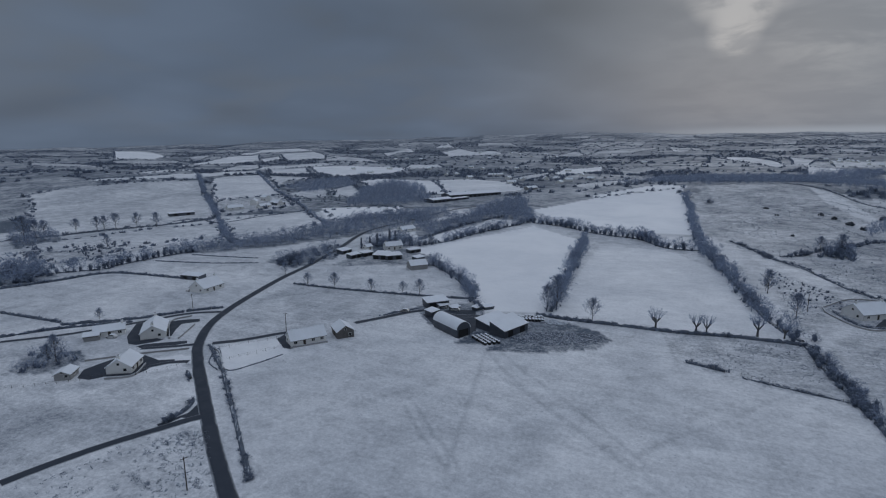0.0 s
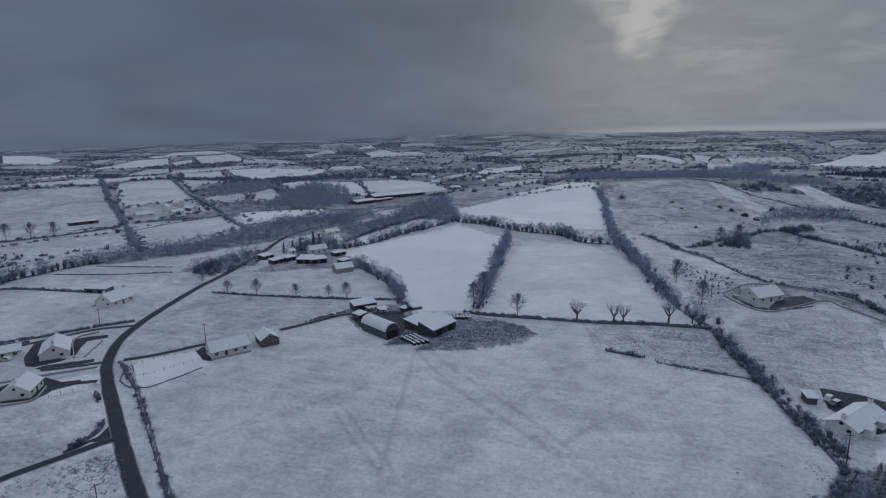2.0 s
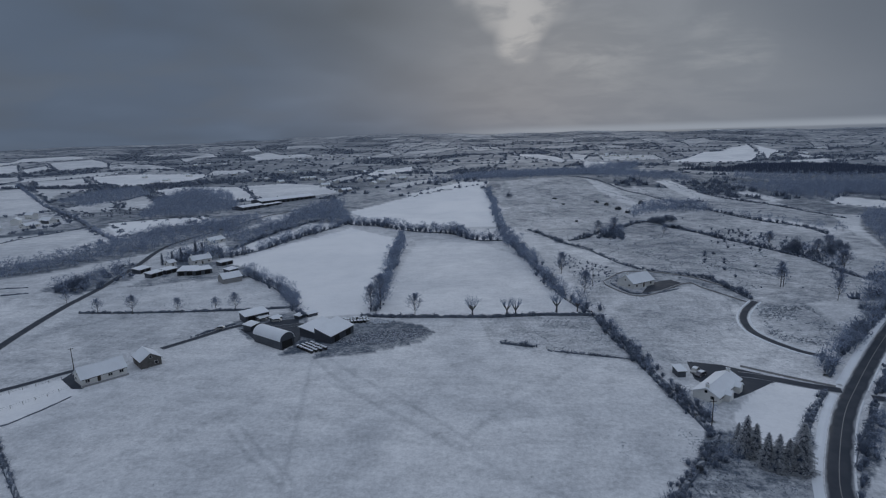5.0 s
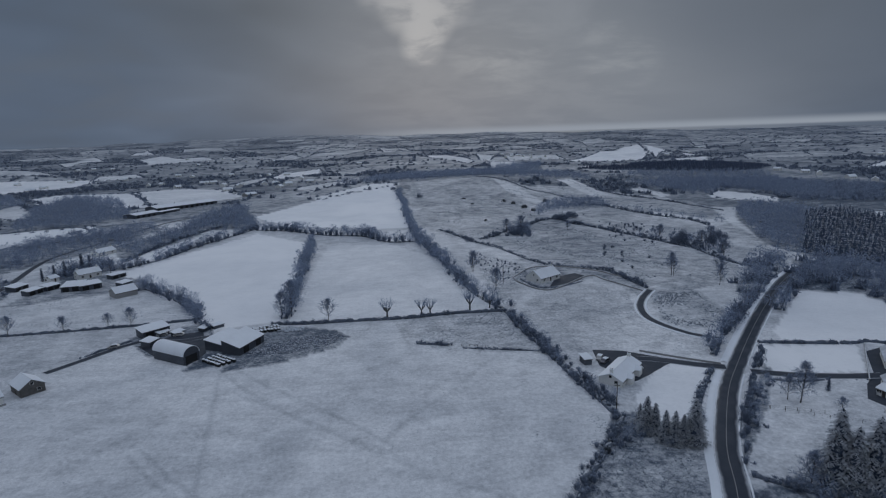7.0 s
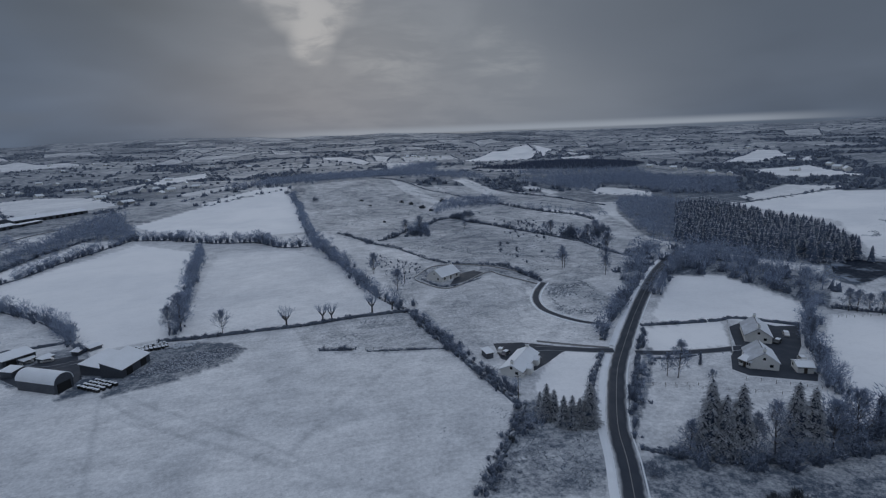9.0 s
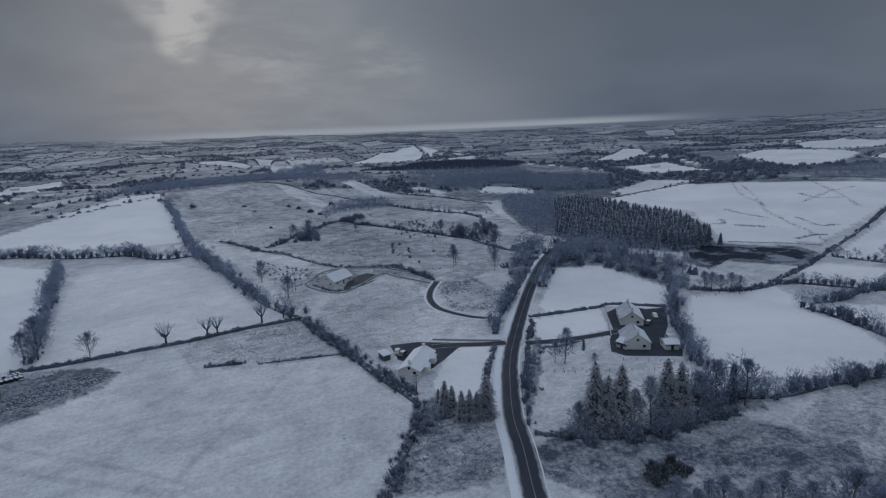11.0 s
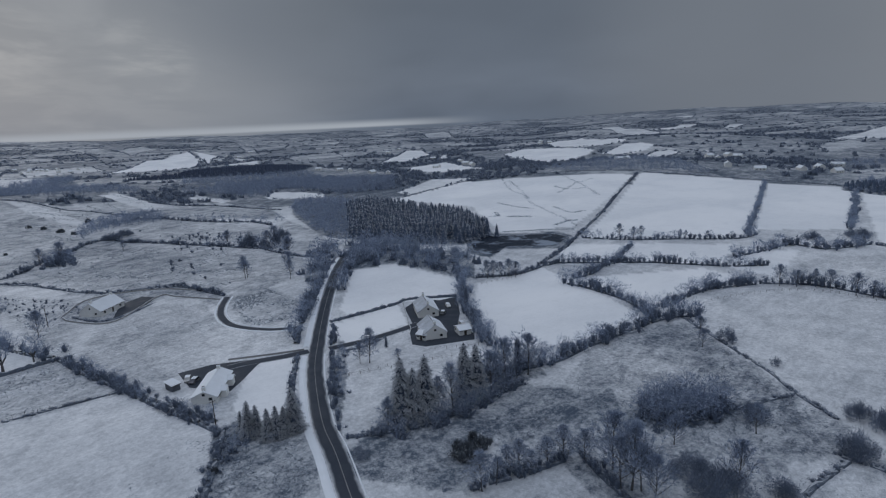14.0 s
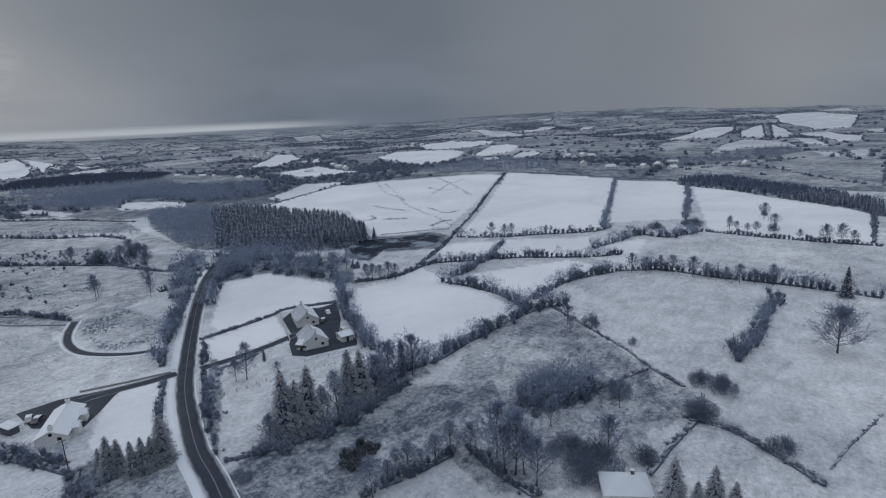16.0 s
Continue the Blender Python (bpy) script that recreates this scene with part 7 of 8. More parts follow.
house(133.8, 147.6, 60, 11.5, 8.8, 2.7, 35, "white", "white dormer bungalow with a bare slate roof side and snowy side", windows=3, slate=True)
house(149.7, 168.4, 57, 14.0, 8.7, 2.7, 33, "white", "white rear block of the dormer bungalow with half-snowy slates", windows=2, slate=True)
house(129.2, 146.9, 107, 3.9, 5.0, 2.3, 20, "white", "white sun room with a snowy roof", windows=3, chimneys=0)
house(142.2, 139.3, 155, 4.6, 5.5, 2.3, 18, "white", "white garage with a snow-covered roof", windows=1, chimneys=0)
hip_house(103.8, 25.4, -64, 3.8, 8.0, 2.6, 33, "white house with a snow-covered hipped roof below the trees")


def far_house(x, y, k):
    g = random.Random(k)
    h = base("far_house", x, y, g.uniform(0, 180), "small white house with a snowy roof in the far valley", "house", "far houses", sink=0.3)
    L, W, e = g.uniform(10, 16), g.uniform(7, 9), g.uniform(2.8, 4.8)
    rise = W * 0.33
    part("wall", prism(bmesh.new(), [(-W / 2, 0), (W / 2, 0), (W / 2, e), (0, e + rise), (-W / 2, e)], -L / 2, L / 2), RENDER_WHITE, h)
    for side in (-1, 1):
        part("roof", roof_slope(L, W, e, rise, side), ROOF_SNOW, h)
        for s in (-0.3, 0.0, 0.3):
            box_part("window", (L * s - 0.6, L * s + 0.6, *sorted((side * W / 2, side * (W / 2 + 0.05))), 1.0, 2.2), GLASS, h)
    box_part("chimney", (L / 2 - 1, L / 2 - 0.2, -0.4, 0.4, e + rise - 0.5, e + rise + 1.0), RENDER_WHITE, h)


for k, spot in enumerate([
    (-896, 1186), (-742, 1011), (-787, 1109), (-1115, 1812), (-1039, 1788), (-558, 1070), (-566, 1139), (-440, 937),
    (-446, 1087), (-359, 928), (-407, 1271), (-396, 1303), (-252, 879), (-251, 926), (-238, 1691), (-736, 1312),
    (-1147, 1783), (-279, 1133), (-324, 852), (-327, 912), (-823, 1249), (-459, 1087), (-527, 512), (-489, 493),
    (-512, 479), (286, 1854), (285, 1992), (239, 1796), (240, 2078), (328, 1961), (815, 1796), (762, 1613),
    (1216, 1460), (731, 768), (1078, 1346), (809, 765), (774, 715), (1446, 1010), (742, 213), (778, 178),
    (-845, 2212), (-773, 2119), (-680, 1987), (-701, 2228), (-581, 1981), (-590, 2128), (-1005, 2250), (-809, 1886), 
    (-852, 2072), (-633, 1359), (-587, 1331), (-438, 1082), (-496, 1340), (-300, 957), (-283, 968), (-363, 1337), 
    (-229, 998), (-383, 1910), (-290, 1651), 
    (271, 2046), (288, 1947), (289, 1720), (310, 1692), (351, 1814), (211, 1723), (866, 2027), 
    (860, 1920), (709, 1719), (1016, 2148), (571, 928), (595, 893), (592, 854), (596, 794), (598, 751), 
    (902, 961), (863, 832), (1564, 1127), (1447, 1009), (919, 338), (893, 315), (969, 327), (963, 310), 
    (749, 252), (866, 158), (757, 404),
    (805, 165), (774, 141), (867, 63), (1404, 1014), (758, 394),
]):
    far_house(*spot, k)


# ---- yards and loose things ----
def make_bale():
    e = base("silage_bale", 0, 0, 0, "round silage bale in black wrap capped with snow", "bale", "silage bales")
    bm = bmesh.new()
    bmesh.ops.create_cone(bm, cap_ends=True, segments=16, radius1=0.62, radius2=0.62, depth=1.2, matrix=Matrix.Translation((0, 0, 0.6)))
    bmesh.ops.bevel(bm, geom=[g for g in bm.edges if abs(g.verts[0].co.z - g.verts[1].co.z) < 0.01], offset=0.12, segments=2, affect="EDGES")
    part("wrap", bm, WRAP, e)
    bm = bmesh.new()
    bmesh.ops.create_uvsphere(bm, u_segments=12, v_segments=6, radius=0.6, matrix=Matrix.Translation((0, 0, 1.16)) @ Matrix.Diagonal((1, 1, 0.28, 1)))
    part("snow_cap", bm, SNOW, e)
    return e


first_bale = make_bale()
g = random.Random(3)


def bale_rows(corner, a, b, na, nb, skip=0.0):
    """Bales in rows between a corner and two others."""
    placed = 0
    for i in range(na):
        for j in range(nb):
            s, t = (i + 0.5) / na, (j + 0.5) / nb
            x = corner[0] + (a[0] - corner[0]) * s + (b[0] - corner[0]) * t + g.uniform(-0.12, 0.12)
            y = corner[1] + (a[1] - corner[1]) * s + (b[1] - corner[1]) * t + g.uniform(-0.12, 0.12)
            if g.random() < skip:
                continue
            yield x, y


spots = list(bale_rows((-88.9, 189.6), (-80.1, 183.6), (-83.8, 194.9), 7, 4)) + list(bale_rows((-81.4, 223.6), (-70.9, 226.9), (-79.5, 220.4), 8, 2, 0.05)) + list(bale_rows((-79.8, 219.9), (-69.3, 223.2), (-78.3, 217.3), 8, 2, 0.1))
for k, (x, y) in enumerate(spots):
    m = pose(x, y, float(height(x, y)) - 0.03, 0, 0, g.uniform(0, 360))
    if k == 0:
        first_bale.matrix_basis = m
    else:
        copy_thing(first_bale, m)


def car(x, y, rz, colour, label):
    """A parked car or van under snow."""
    paint = plain("car_paint", colour, 0.35, scale=1.0, spread=0.1, bumpy=0)
    e = base("car", x, y, rz, label, "car", "parked cars")
    body = prism(bmesh.new(), [(-2.1, 0.3), (2.1, 0.3), (2.15, 0.75), (1.2, 0.9), (0.6, 1.42), (-1.3, 1.45), (-1.95, 0.95), (-2.15, 0.85)], -0.85, 0.85)
    b = part("body", body, paint, e)
    b.matrix_basis = pose(0, 0, 0, 0, 0, 90)
    s = part("snow_cap", prism(bmesh.new(), [(-1.35, 1.44), (0.6, 1.42), (0.4, 1.55), (-1.2, 1.58)], -0.75, 0.75), SNOW, e)
    s.matrix_basis = b.matrix_basis
    for side in (-1, 1):
        w = part("side_window", prism(bmesh.new(), [(-1.5, 0.95), (0.95, 0.95), (0.5, 1.36), (-1.2, 1.38)], min(side * 0.86, side * 0.87), max(side * 0.86, side * 0.87)), GLASS, e)
        w.matrix_basis = b.matrix_basis
        for fx in (-1.3, 1.3):
            bm = bmesh.new()
            bmesh.ops.create_cone(bm, cap_ends=True, segments=14, radius1=0.33, radius2=0.33, depth=0.22, matrix=pose(fx, side * 0.78, 0.33, 90))
            wheel = part("wheel", bm, RUBBER, e)
            bm = bmesh.new()
            bmesh.ops.create_cone(bm, cap_ends=True, segments=10, radius1=0.2, radius2=0.2, depth=0.03, matrix=pose(fx, side * 0.9, 0.33, 90))
            part("rim", bm, FRAME, wheel)


for x, y, rz, colour, label in (
        (-117.2, 219.4, 20, (0.3, 0.31, 0.32), "grey car under snow in the farmyard"), (-110.1, 218.9, 15, (0.5, 0.5, 0.5), "pale car under snow in the farmyard"),
        (-219.8, 124.9, 25, (0.6, 0.6, 0.6), "white car parked before the cottage"), (-253.1, 187.9, 80, (0.6, 0.6, 0.6), "white car parked beside the house"),
        (-130.5, 207.1, 20, (0.35, 0.35, 0.36), "grey car on the farm lane"), (160.7, 166.0, 60, (0.65, 0.65, 0.65), "white van on the dark yard"),
        (152.3, 160.7, 30, (0.05, 0.055, 0.06), "dark car under snow on the yard"), (148.1, 145.4, 70, (0.6, 0.6, 0.6), "white car behind the garage"),
        (55.4, 177.5, 40, (0.1, 0.1, 0.12), "dark car among the sheds"), (54.4, 180.3, 60, (0.4, 0.4, 0.4), "grey car under snow among the sheds")):
    car(x, y, rz, colour, label)


def pole(x, y, tall=8.5, arms=1):
    e = base("utility_pole", x, y, g.uniform(0, 180), "wooden utility pole standing in the snow", "pole", "utility poles", sink=0.1)
    bm = bmesh.new()
    bmesh.ops.create_cone(bm, cap_ends=True, segments=8, radius1=0.15, radius2=0.1, depth=tall, matrix=Matrix.Translation((0, 0, tall / 2)))
    part("shaft", bm, TIMBER, e)
    box_part("crossarm", (-0.8, 0.8, -0.06, 0.06, tall - 0.5, tall - 0.36), TIMBER, e)
    for q in (-0.65, 0.0, 0.65):
        bm = bmesh.new()
        bmesh.ops.create_cone(bm, cap_ends=True, segments=6, radius1=0.06, radius2=0.04, depth=0.22, matrix=Matrix.Translation((q, 0, tall - 0.25)))
        part("insulator", bm, RENDER_GREY, e)


for spot in ((-160.2, 161.9), (-199.2, 358.5), (-220.5, 164.1), (-104.9, 71.8), (33.2, 286.0), (126.4, 289.4), (48.4, 143.1)):
    pole(*spot)


POST = box(bmesh.new(), -0.045, 0.045, -0.045, 0.045, -0.2, 1.1, bevel=0.01)
POST_MESH = bpy.data.meshes.new("post")
POST.to_mesh(POST_MESH)
POST.free()
POST_MESH.materials.append(TIMBER)


def fence(line):
    """A post and wire fence along a field edge."""
    c = fine_line(line, 3.0)
    k = clear_of_roads(c[:, 0], c[:, 1], 0.3)
    e = base("fence", c[0, 0], c[0, 1], 0, "weathered post and wire fence along a snowy field", "fence", "field fences")
    x0, y0, z0 = e.matrix_basis.translation
    z = height(c[:, 0], c[:, 1])
    for (x, y), zz in zip(c[k], z[k]):
        shared("post", POST_MESH, e, pose(x - x0, y - y0, zz - z0, 0, 0, 0))
    for up in (0.55, 1.05):
        bag = Bag()
        for i in range(len(c) - 1):
            if k[i] and k[i + 1]:
                bag.tube((c[i, 0] - x0, c[i, 1] - y0, z[i] + up - z0), (c[i + 1, 0] - x0, c[i + 1, 1] - y0, z[i + 1] + up - z0), 0.015, 0.015, 3)
        if bag.v:
            shared("wire", bag.mesh("wire", TIN), e)


def low_wall(line):
    """A garden wall capped with snow."""
    c = fine_line(line, 1.5)
    n = sideways(c)
    v, f = strip(c, n, [-0.15, -0.13, 0.13, 0.15], [-0.2, 0.6, 0.6, -0.2])
    e = new("garden_wall")
    tagged(e, "low rendered garden wall with snow on its top", "wall", "garden walls")
    shared("masonry", mesh_of("masonry", v, f, RENDER_GREY), e)
    v, f = strip(c, n, [-0.17, -0.14, 0.14, 0.17], [0.59, 0.67, 0.67, 0.59])
    shared("coping", mesh_of("coping", v, f, COPING), e)


fence([(88.7, 143.5), (94.5, 140), (103.9, 135.6), (114.2, 131.2), (126.9, 125.5)])
fence([(-211, 221.2), (-181.7, 223.7), (-152.4, 228.1), (-125.4, 233.1)])
fence([(-73.7, 227.3), (-60.7, 226.7), (-37.2, 228.3), (-15.5, 229.9), (4.6, 234.1), (27.2, 235.9)])
fence([(120.6, 137.9), (130.3, 131.2), (137, 126.6)])
fence([(194.7, 176.4), (216.1, 171.9), (235.6, 171.3)])
fence([(236.5, 82.5), (261.7, 68.7), (275.9, 50.7), (273.1, 25.6), (268.9, 3.1)])
fence([(-9.2, 200.9), (1.9, 197.1)])
fence([(6.8, 196.2), (36.5, 187.9)])
fence([(-204.8, 79.2), (-192.8, 89.9), (-184.7, 99.9), (-173.4, 108.6), (-168.4, 120.4)])
fence([(-169.9, 136), (-164.4, 145.4), (-158, 154.1)])
fence([(87.6, 143), (95, 141), (104.2, 138.1)])
fence([(-159.5, 127.6), (-149.2, 148.2)])
fence([(29.4, 221.3), (35.5, 195.2), (42.4, 161.7), (47.3, 142.6)])
low_wall([(151.7, 185.9), (140.6, 170.4), (131.1, 156.9)])
low_wall([(70.4, 186), (82.2, 178.6), (93, 172.6)])
low_wall([(-172.2, 134.8), (-166.6, 133.2), (-150.3, 121.2)])
low_wall([(-197.2, 134.7), (-215.8, 149.1), (-214.4, 158.7)])
low_wall([(-193.9, 136.3), (-203, 151.2)])
low_wall([(-204.1, 105.3), (-193.5, 117.8), (-180.3, 130.8)])
low_wall([(-182, 99.2), (-176, 105.3), (-181.6, 113.8)])
low_wall([(-145.6, 148.7), (-137.1, 160.3)])
low_wall([(39.8, 296.3), (42, 283.9), (54.9, 268.5), (81.2, 294), (87.5, 284.9), (99.3, 261.8)])
low_wall([(39.8, 296.3), (56.7, 319), (84.8, 309.6), (106.1, 275.2)])


def yard(name, outline, label, mat=ASPHALT):
    """A swept yard of asphalt, laid on the ground."""
    xs, ys = [p[0] for p in outline], [p[1] for p in outline]
    bm = bmesh.new()
    bm.faces.new([bm.verts.new((x, y, float(height(x, y)) + 0.07)) for x, y in outline])
    # cut into pieces that follow the lie of the land
    step = max(10.0, (max(xs) - min(xs)) / 40)
    for axis, low, high in ((0, min(xs), max(xs)), (1, min(ys), max(ys))):
        for k in np.arange(low + step, high, step):
            at = Vector((k, 0, 0)) if axis == 0 else Vector((0, k, 0))
            bmesh.ops.bisect_plane(bm, geom=bm.verts[:] + bm.edges[:] + bm.faces[:], plane_co=at, plane_no=(1 - axis, axis, 0))
    for v in bm.verts:
        v.co.z = float(height(v.co.x, v.co.y)) + 0.07
    bmesh.ops.recalc_face_normals(bm, faces=bm.faces[:])
    if bm.faces[:][0].normal.z < 0:
        bmesh.ops.reverse_faces(bm, faces=bm.faces[:])
    got = bmesh.ops.extrude_face_region(bm, geom=bm.faces[:])
    for v in got["geom"]:
        if isinstance(v, bmesh.types.BMVert):
            v.co.z -= 0.3
    bmesh.ops.recalc_face_normals(bm, faces=bm.faces[:])
    me = bpy.data.meshes.new(name)
    bm.to_mesh(me)
    bm.free()
    me.materials.append(mat)
    tagged(new(name, me), label, "yard" if mat == ASPHALT else "pond", kind="structure")


yard('pond', [(273.2, 256.8), (285.9, 251.8), (293.4, 244.1), (306.5, 232.4), (318.4, 218.6), (315.2, 206.4), (290.6, 196.7), (280.1, 208.3), (270.1, 221.9), (252.7, 214.2), (243.3, 215.3), (247.8, 230.3)], 'dark half-frozen bog pool', WATER)
yard('yard_g', [(147.2, 179.4), (159.8, 184.5), (164.4, 175.2), (173.4, 173.0), (157.9, 156.0), (147.7, 147.3), (144.1, 135.1), (140.1, 131.3), (123.9, 140.3), (122.0, 145.8), (128.8, 154.9), (135.9, 161.2)], 'dark asphalt yard round the dormer bungalow')
yard('yard_f', [(52.8, 174.6), (54.2, 188.8), (64.8, 186.8), (81.2, 176.6), (75.3, 173.9), (66.5, 166.3), (60.5, 161.9)], 'dark gravel yard before the white house')
yard('yard_plot', [(55.3, 273.5), (64, 295.1), (75.6, 301.7), (80, 294), (73, 284.8)], 'dark gravel yard beside the new bungalow')
yard('farmyard', [(-121.3, 207.8), (-112.3, 219.8), (-101.6, 223.0), (-90.4, 198.4), (-90.9, 192.9), (-92.4, 186.4), (-108.0, 195.4)], 'trodden dark farmyard between the sheds')
yard('yard_bungalow', [(-189.7, 119.1), (-180.7, 118.3), (-176.2, 121.5), (-174.6, 120.2), (-178.7, 115.9), (-176.5, 110.1), (-176.6, 106), (-184.3, 100.6), (-186.5, 96.6), (-191.4, 95.7), (-196.7, 100.8), (-197, 106.6), (-196.7, 111.3)], 'dark wet yard round the white bungalow')
yard('yard_house', [(-215.5, 128.6), (-227.2, 140.3), (-226.2, 143.8), (-213.3, 136.1), (-201.1, 132.7), (-199.2, 133.9), (-198.7, 131), (-203, 124.3), (-206.9, 123.6)], 'dark yard beside the white house')
yard('drive_house', [(-217.4, 148), (-214, 152.9), (-208, 157.7), (-204.9, 155.2), (-209.2, 149.3), (-204.9, 143.3), (-199.4, 137.1), (-201.2, 136.3)], 'dark curved drive to the white house')
yard('strip_lane', [(-201.3, 123.2), (-200.5, 126.4), (-188.9, 136.5), (-186.5, 134.6), (-195.5, 123)], 'dark strip of drive between the gardens')
yard('junction', [(-139.7, 103.8), (-136.8, 102.6), (-128.5, 97), (-132.5, 94.9), (-135.8, 93.7), (-136.6, 87.1), (-138.5, 87.8), (-136.4, 96.4)], 'dark wet mouth of the lane at the road')
yard('yard_cottage', [(-158.0, 154.1), (-159.0, 161.0), (-144.6, 152.5), (-145.0, 148.3), (-148.4, 147.9)], "dark yard at the cottage's end")

# pale heap beside the bales
q = np.random.default_rng(31)
k = 70
mound = Bag()
for a, b, s in zip(q.normal(0, 2.6, k), q.normal(0, 1.3, k), q.uniform(0.5, 1.1, k)):
    mound.lump((a, b, 0.25 * s), s, s * 0.9, (0.9 - 0.12 * abs(a)) * s, random.Random(int(a * 999)), 2, 6)
heap = new("rubble_heap", mound.mesh("rubble_heap", THIN_SNOW))
heap.matrix_basis = pose(-63.5, 221.1, float(height(-63.5, 221.1)), 0, 0, 12)
tagged(heap, "low heap of rubble under thin snow beside the bales", "heap")

# heap of muck and rubble behind the sheds
n = 2200
q = np.random.default_rng(12)
hx, hy = q.normal(0, 1, n), q.normal(0, 1, n)
k = hx * hx + hy * hy < 3.2
hx, hy = hx[k], hy[k]
px, py = -57 + 9.5 * hx + 2.5 * hy, 204 + 5.5 * hy + 2.2 * hx
clod = []
for s in range(3):
    b = Bag()
    b.lump((0, 0, 0.2), 0.5, 0.5, 0.35, random.Random(s), 2, 5)
    clod.append(b.arrays())
strewn("muck_heap", clod, RUBBLE, px, py, q.uniform(0.3, 1.1, len(px)), q.uniform(0.3, 1.2, len(px)), 3, "dark heap of muck and rubble dusted with snow", "heap")


def tufts(name, outline, count, seed, tall, wide):
    """Dead grass and rushes standing through the snow."""
    q = np.random.default_rng(seed)
    xs, ys = [p[0] for p in outline], [p[1] for p in outline]
    x, y = q.uniform(min(xs), max(xs), count * 3), q.uniform(min(ys), max(ys), count * 3)
    clump = np.sin(x * 0.21 + seed) * np.sin(y * 0.17 + 2 * seed) + np.sin(x * 0.067) * np.sin(y * 0.083 + seed)
    k = np.where(inside(x, y, outline) & (clump + q.uniform(-0.9, 0.9, len(x)) > 0.1))[0][:count]
    x, y = x[k], y[k]
    shapes = []
    for s in range(4):
        b, rnd = Bag(), random.Random(s + seed)
        for _ in range(9):
            p = Vector((rnd.uniform(-0.3, 0.3), rnd.uniform(-0.3, 0.3), 0))
            b.blade(p, p + Vector((rnd.uniform(-0.4, 0.4), rnd.uniform(-0.4, 0.4), rnd.uniform(0.5, 1.0))), 0.22, rnd)
        shapes.append(b.arrays())
    strewn(name, shapes, TUFT, x, y, q.uniform(0.4, 1.2, len(x)) * wide, q.uniform(0.25, 0.8, len(x)) * tall, seed, "dead grass tussocks standing through the snow", "grass", sink=0.02)


tufts('tussocks', [(174.6, 96.5), (201.8, 77.4), (164.8, 35.6), (156.5, 22.8), (141.3, 18.9), (125.7, 37.7), (126.5, 82.1)], 2600, 1, 0.4, 0.7)
tufts('tussocks', [(115.8, 95.2), (134.3, 74.9), (139.6, 35.8), (115.2, 22.9), (105.3, 32.6), (92.2, 52.3), (99.5, 65.5), (89.9, 93.5), (67.8, 104.9), (102.9, 105.6)], 1800, 2, 0.35, 0.6)
tufts('tussocks', [(-39.0, 702.0), (70.1, 812.2), (153.2, 665.7), (97.7, 516.8), (51.8, 409.2), (9.5, 428.5), (-16.6, 482.9)], 2200, 3, 0.8, 2)
tufts('tussocks', [(46.8, 403.1), (91.7, 484.5), (158.2, 375.9), (132.9, 298.7), (100.4, 278.4), (53.2, 336.7)], 2200, 4, 0.7, 1.6)
tufts('tussocks', [(101.1, 256.9), (123.8, 258.4), (120.6, 220.2), (107.2, 207.7), (91.2, 212.6)], 900, 5, 0.8, 1.4)
tufts('tussocks', [(48.9, 142.3), (50.8, 129.4), (59.8, 125.1), (64.0, 124.4), (52.5, 100.7), (29.8, 104.0)], 1300, 6, 0.5, 0.9)
tufts('tussocks', [(22.6, 133.9), (41.0, 143.6), (45.3, 136.3), (38.0, 120.6), (28.9, 110.4), (22.1, 115.9)], 500, 7, 0.45, 0.7)
tufts('tussocks', [(-19.5, 227.9), (27.3, 237.2), (36.8, 189.7), (6.6, 195.3), (-11.1, 201.3)], 900, 8, 0.5, 0.9)
tufts('tussocks', [(-142.9, 51.9), (-128.2, 89.5), (-121.9, 91.7), (-96.5, 73.1), (-140.3, 50.7)], 1200, 9, 0.6, 1)
tufts('field_tufts', [(-144.8, 129.9), (-129.0, 172.3), (-85.5, 170.2), (-45.7, 178.6), (-6.7, 186.8), (30.0, 184.9), (44.9, 145.4), (38.2, 124.6), (-105.7, 91.3)], 900, 11, 0.3, 0.5)
tufts('tussocks', [(374.4, 327.4), (577.3, 474.2), (573.9, 448.4), (461.3, 346.8), (366.3, 237.1), (350.7, 265.1)], 420, 12, 0.4, 0.9)
tufts('tussocks', [(328.1, 70.3), (373.9, 36.7), (370.4, -40.6), (287.6, -33.3), (280.8, 3.5), (292.1, 56.6)], 900, 13, 0.4, 0.9)
tufts('tussocks', [(-209.6, 228.7), (-221.4, 273.8), (-189.8, 285.1), (-163.2, 288.9), (-117.9, 244.7), (-155.4, 232.6)], 500, 14, 0.5, 1)
tufts('tussocks', [(20.2, 381.6), (47.9, 324.9), (53.9, 284.1), (33.3, 264.8), (25.7, 246.7)], 500, 15, 0.6, 1.2)
tufts('tussocks', [(29.3, 215.1), (51.9, 273.1), (78.7, 275.4), (90.5, 258.2), (81.3, 217.1), (99.3, 195.9), (89.8, 180.2), (71.3, 195.4), (54.5, 188.5), (42.3, 189.5)], 900, 16, 0.4, 0.9)
tufts('tussocks', [(105.9, 31.5), (140.4, 18.8), (141.4, 8.5), (126.0, -8.8), (121.7, -8.7), (107.0, 17.7)], 900, 10, 0.3, 0.5)


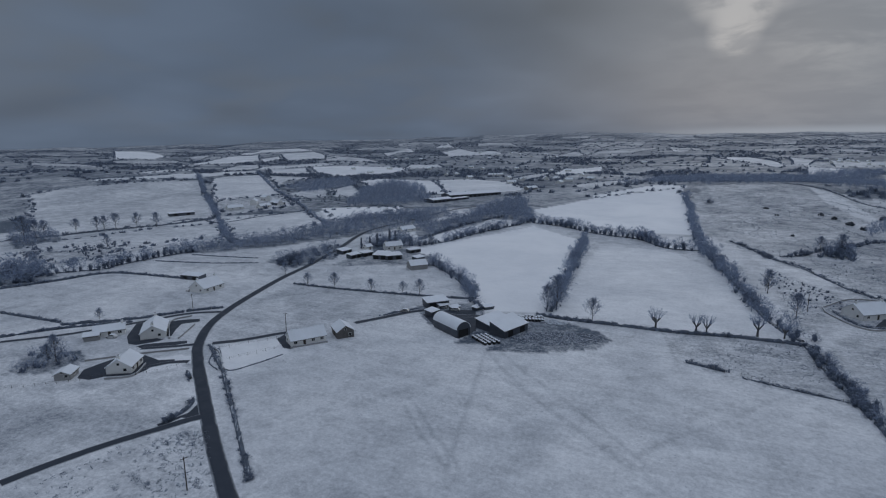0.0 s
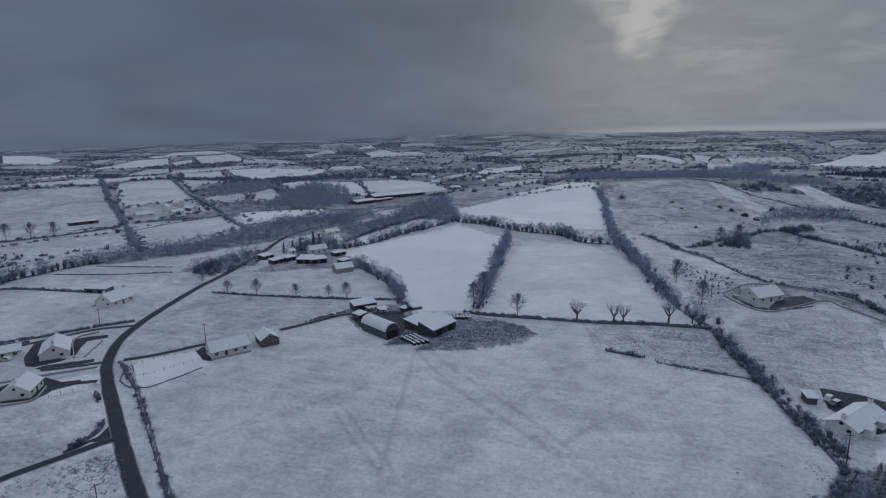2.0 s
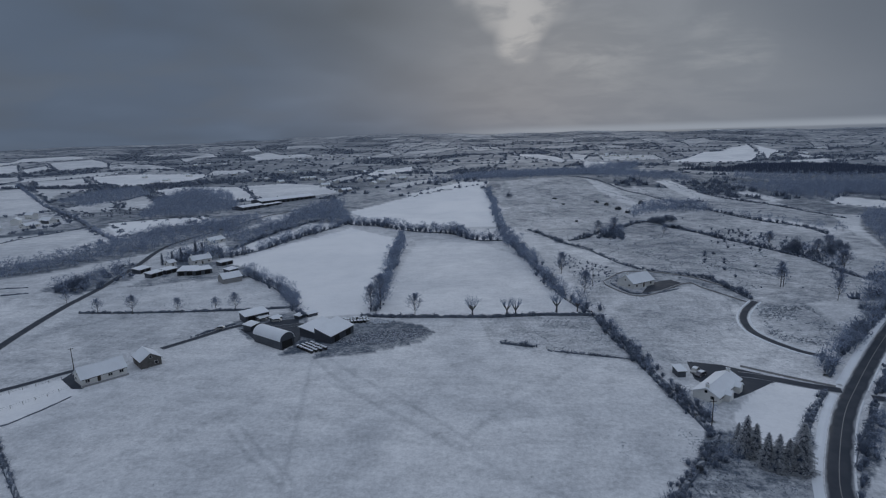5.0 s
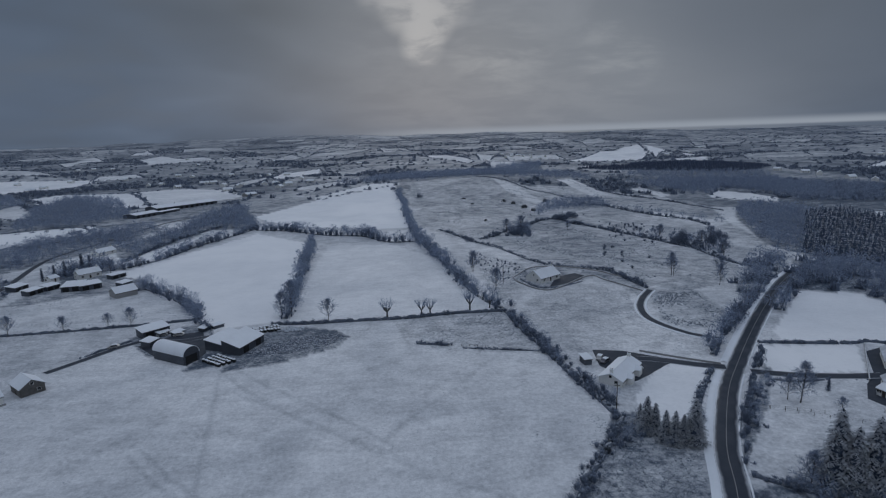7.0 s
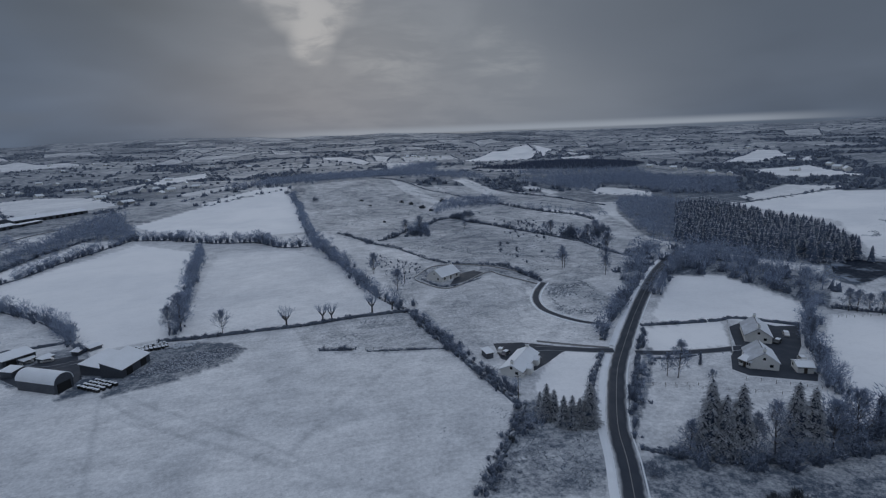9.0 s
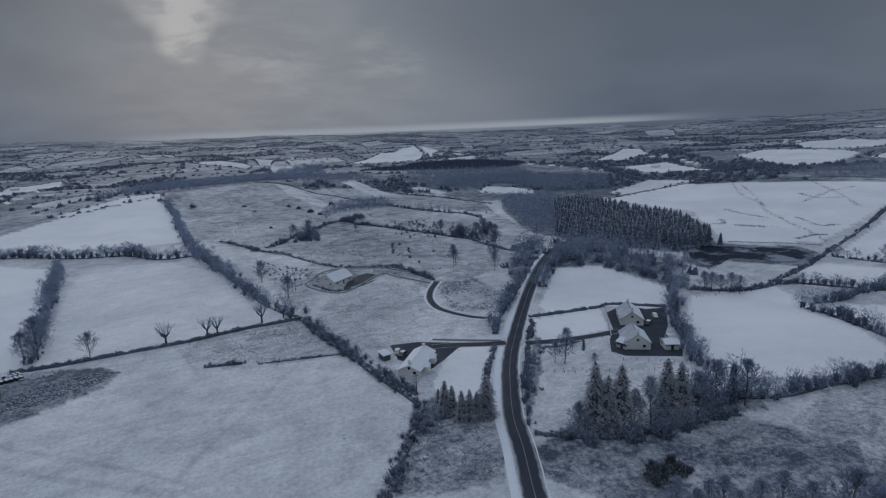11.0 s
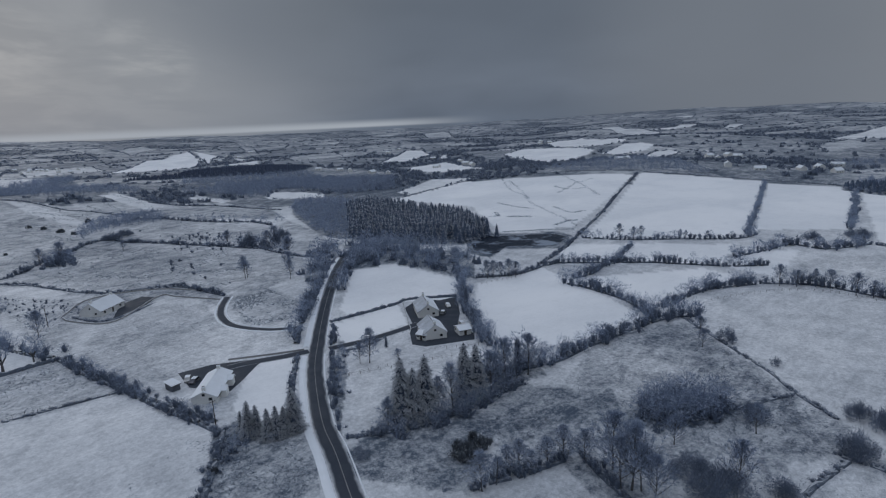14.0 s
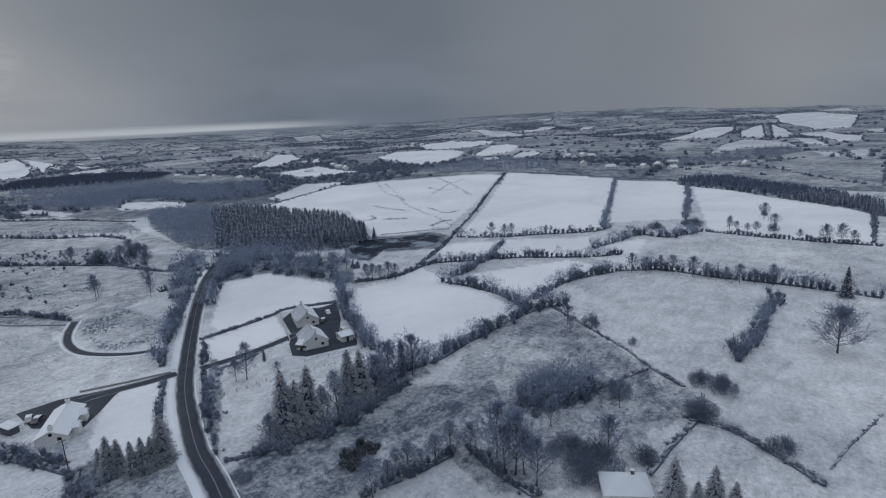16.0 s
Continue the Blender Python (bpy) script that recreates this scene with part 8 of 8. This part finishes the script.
def rush_line(line, spread, count, seed):
    """Rushes and dead grass showing along an old track or drain."""
    q = np.random.default_rng(seed)
    c = fine_line(line, 0.8)
    k = q.integers(0, len(c), count)
    x, y = c[k, 0] + q.normal(0, spread * 0.4, count), c[k, 1] + q.normal(0, spread * 0.4, count)
    strewn("rushes", RUSH_SHAPES, TUFT, x, y, q.uniform(0.7, 2.0, count), q.uniform(0.25, 0.8, count), seed, "dark rushes along an old track through the snow", "grass", sink=0.02)


RUSH_SHAPES = [far_tuft(k + 90, 9, 0.2).arrays() for k in range(4)]
rush_line([(525.7, 425), (469.9, 363.4), (424, 318.1), (397.6, 282.9), (378.2, 254.8), (363.9, 234.6), (350.7, 220.1)], 2.2, 240, 200)
rush_line([(533.1, 442.8), (472.5, 381.1), (455.6, 352.5), (439, 331.3)], 2.5, 120, 201)
rush_line([(348.1, 303.8), (354.3, 299.6), (366.6, 313)], 3, 90, 202)
rush_line([(404.4, 341), (397.4, 314.8), (395.8, 297.3)], 3, 120, 203)
rush_line([(575.1, 383.1), (541.2, 339.8), (565.9, 335.7)], 3, 100, 204)
rush_line([(541.2, 339.8), (475.4, 321.6)], 3, 90, 205)
rush_line([(541.2, 339.8), (483.5, 280.5)], 3, 90, 206)
rush_line([(508.7, 349.2), (498.9, 324.2), (512.1, 314.5)], 3, 110, 207)
rush_line([(412.7, 284), (397.7, 256.1), (408, 251)], 2.5, 120, 208)
rush_line([(346.1, 236.1), (364.4, 237.6), (371.9, 233.3)], 2.5, 160, 209)
rush_line([(356.6, 289), (365.3, 274.7)], 4, 120, 210)
rush_line([(305.4, 253.6), (317.4, 241.8), (329.7, 230.1), (339.8, 216.7)], 1.6, 200, 211)
rush_line([(162.5, 757.8), (160.2, 666)], 5, 110, 300)
rush_line([(188.2, 801.2), (191.3, 733.5), (192.4, 658.5)], 5, 110, 301)
rush_line([(216.5, 805.4), (217.3, 745), (211, 674.8)], 5, 110, 302)
rush_line([(239.9, 809.2), (252.2, 734.9), (266.1, 691.6), (273.4, 648.7)], 5, 110, 303)
rush_line([(138.4, 733), (150.5, 653.9), (169.2, 634.9)], 5, 110, 304)
rush_line([(213.4, 660.4), (234.6, 625.4), (247.8, 594.4)], 5, 110, 305)
rush_line([(262.6, 630.5), (268.4, 572.2), (265.6, 530.2)], 5, 110, 306)
rush_line([(58, 674.5), (75.4, 645.6), (96.8, 612.4)], 5, 110, 307)
rush_line([(58.6, 610.2), (82.2, 557), (92.8, 518.8)], 5, 110, 308)
rush_line([(-4.3, 562), (13.3, 565.8), (20.8, 535.6)], 5, 110, 309)
rush_line([(199.1, 514.8), (212.4, 483.4), (229.1, 465.7)], 5, 110, 310)
rush_line([(99.9, 413.1), (113, 383.7), (127, 365.6)], 5, 110, 311)
rush_line([(70.9, 374.3), (84.8, 349.9), (96.9, 340.5)], 5, 110, 312)
rush_line([(101.1, 342.4), (117.9, 328.5), (132.9, 314.1)], 5, 110, 313)
rush_line([(90.6, 712.3), (112.7, 669.6), (130.8, 639.8)], 5, 110, 314)
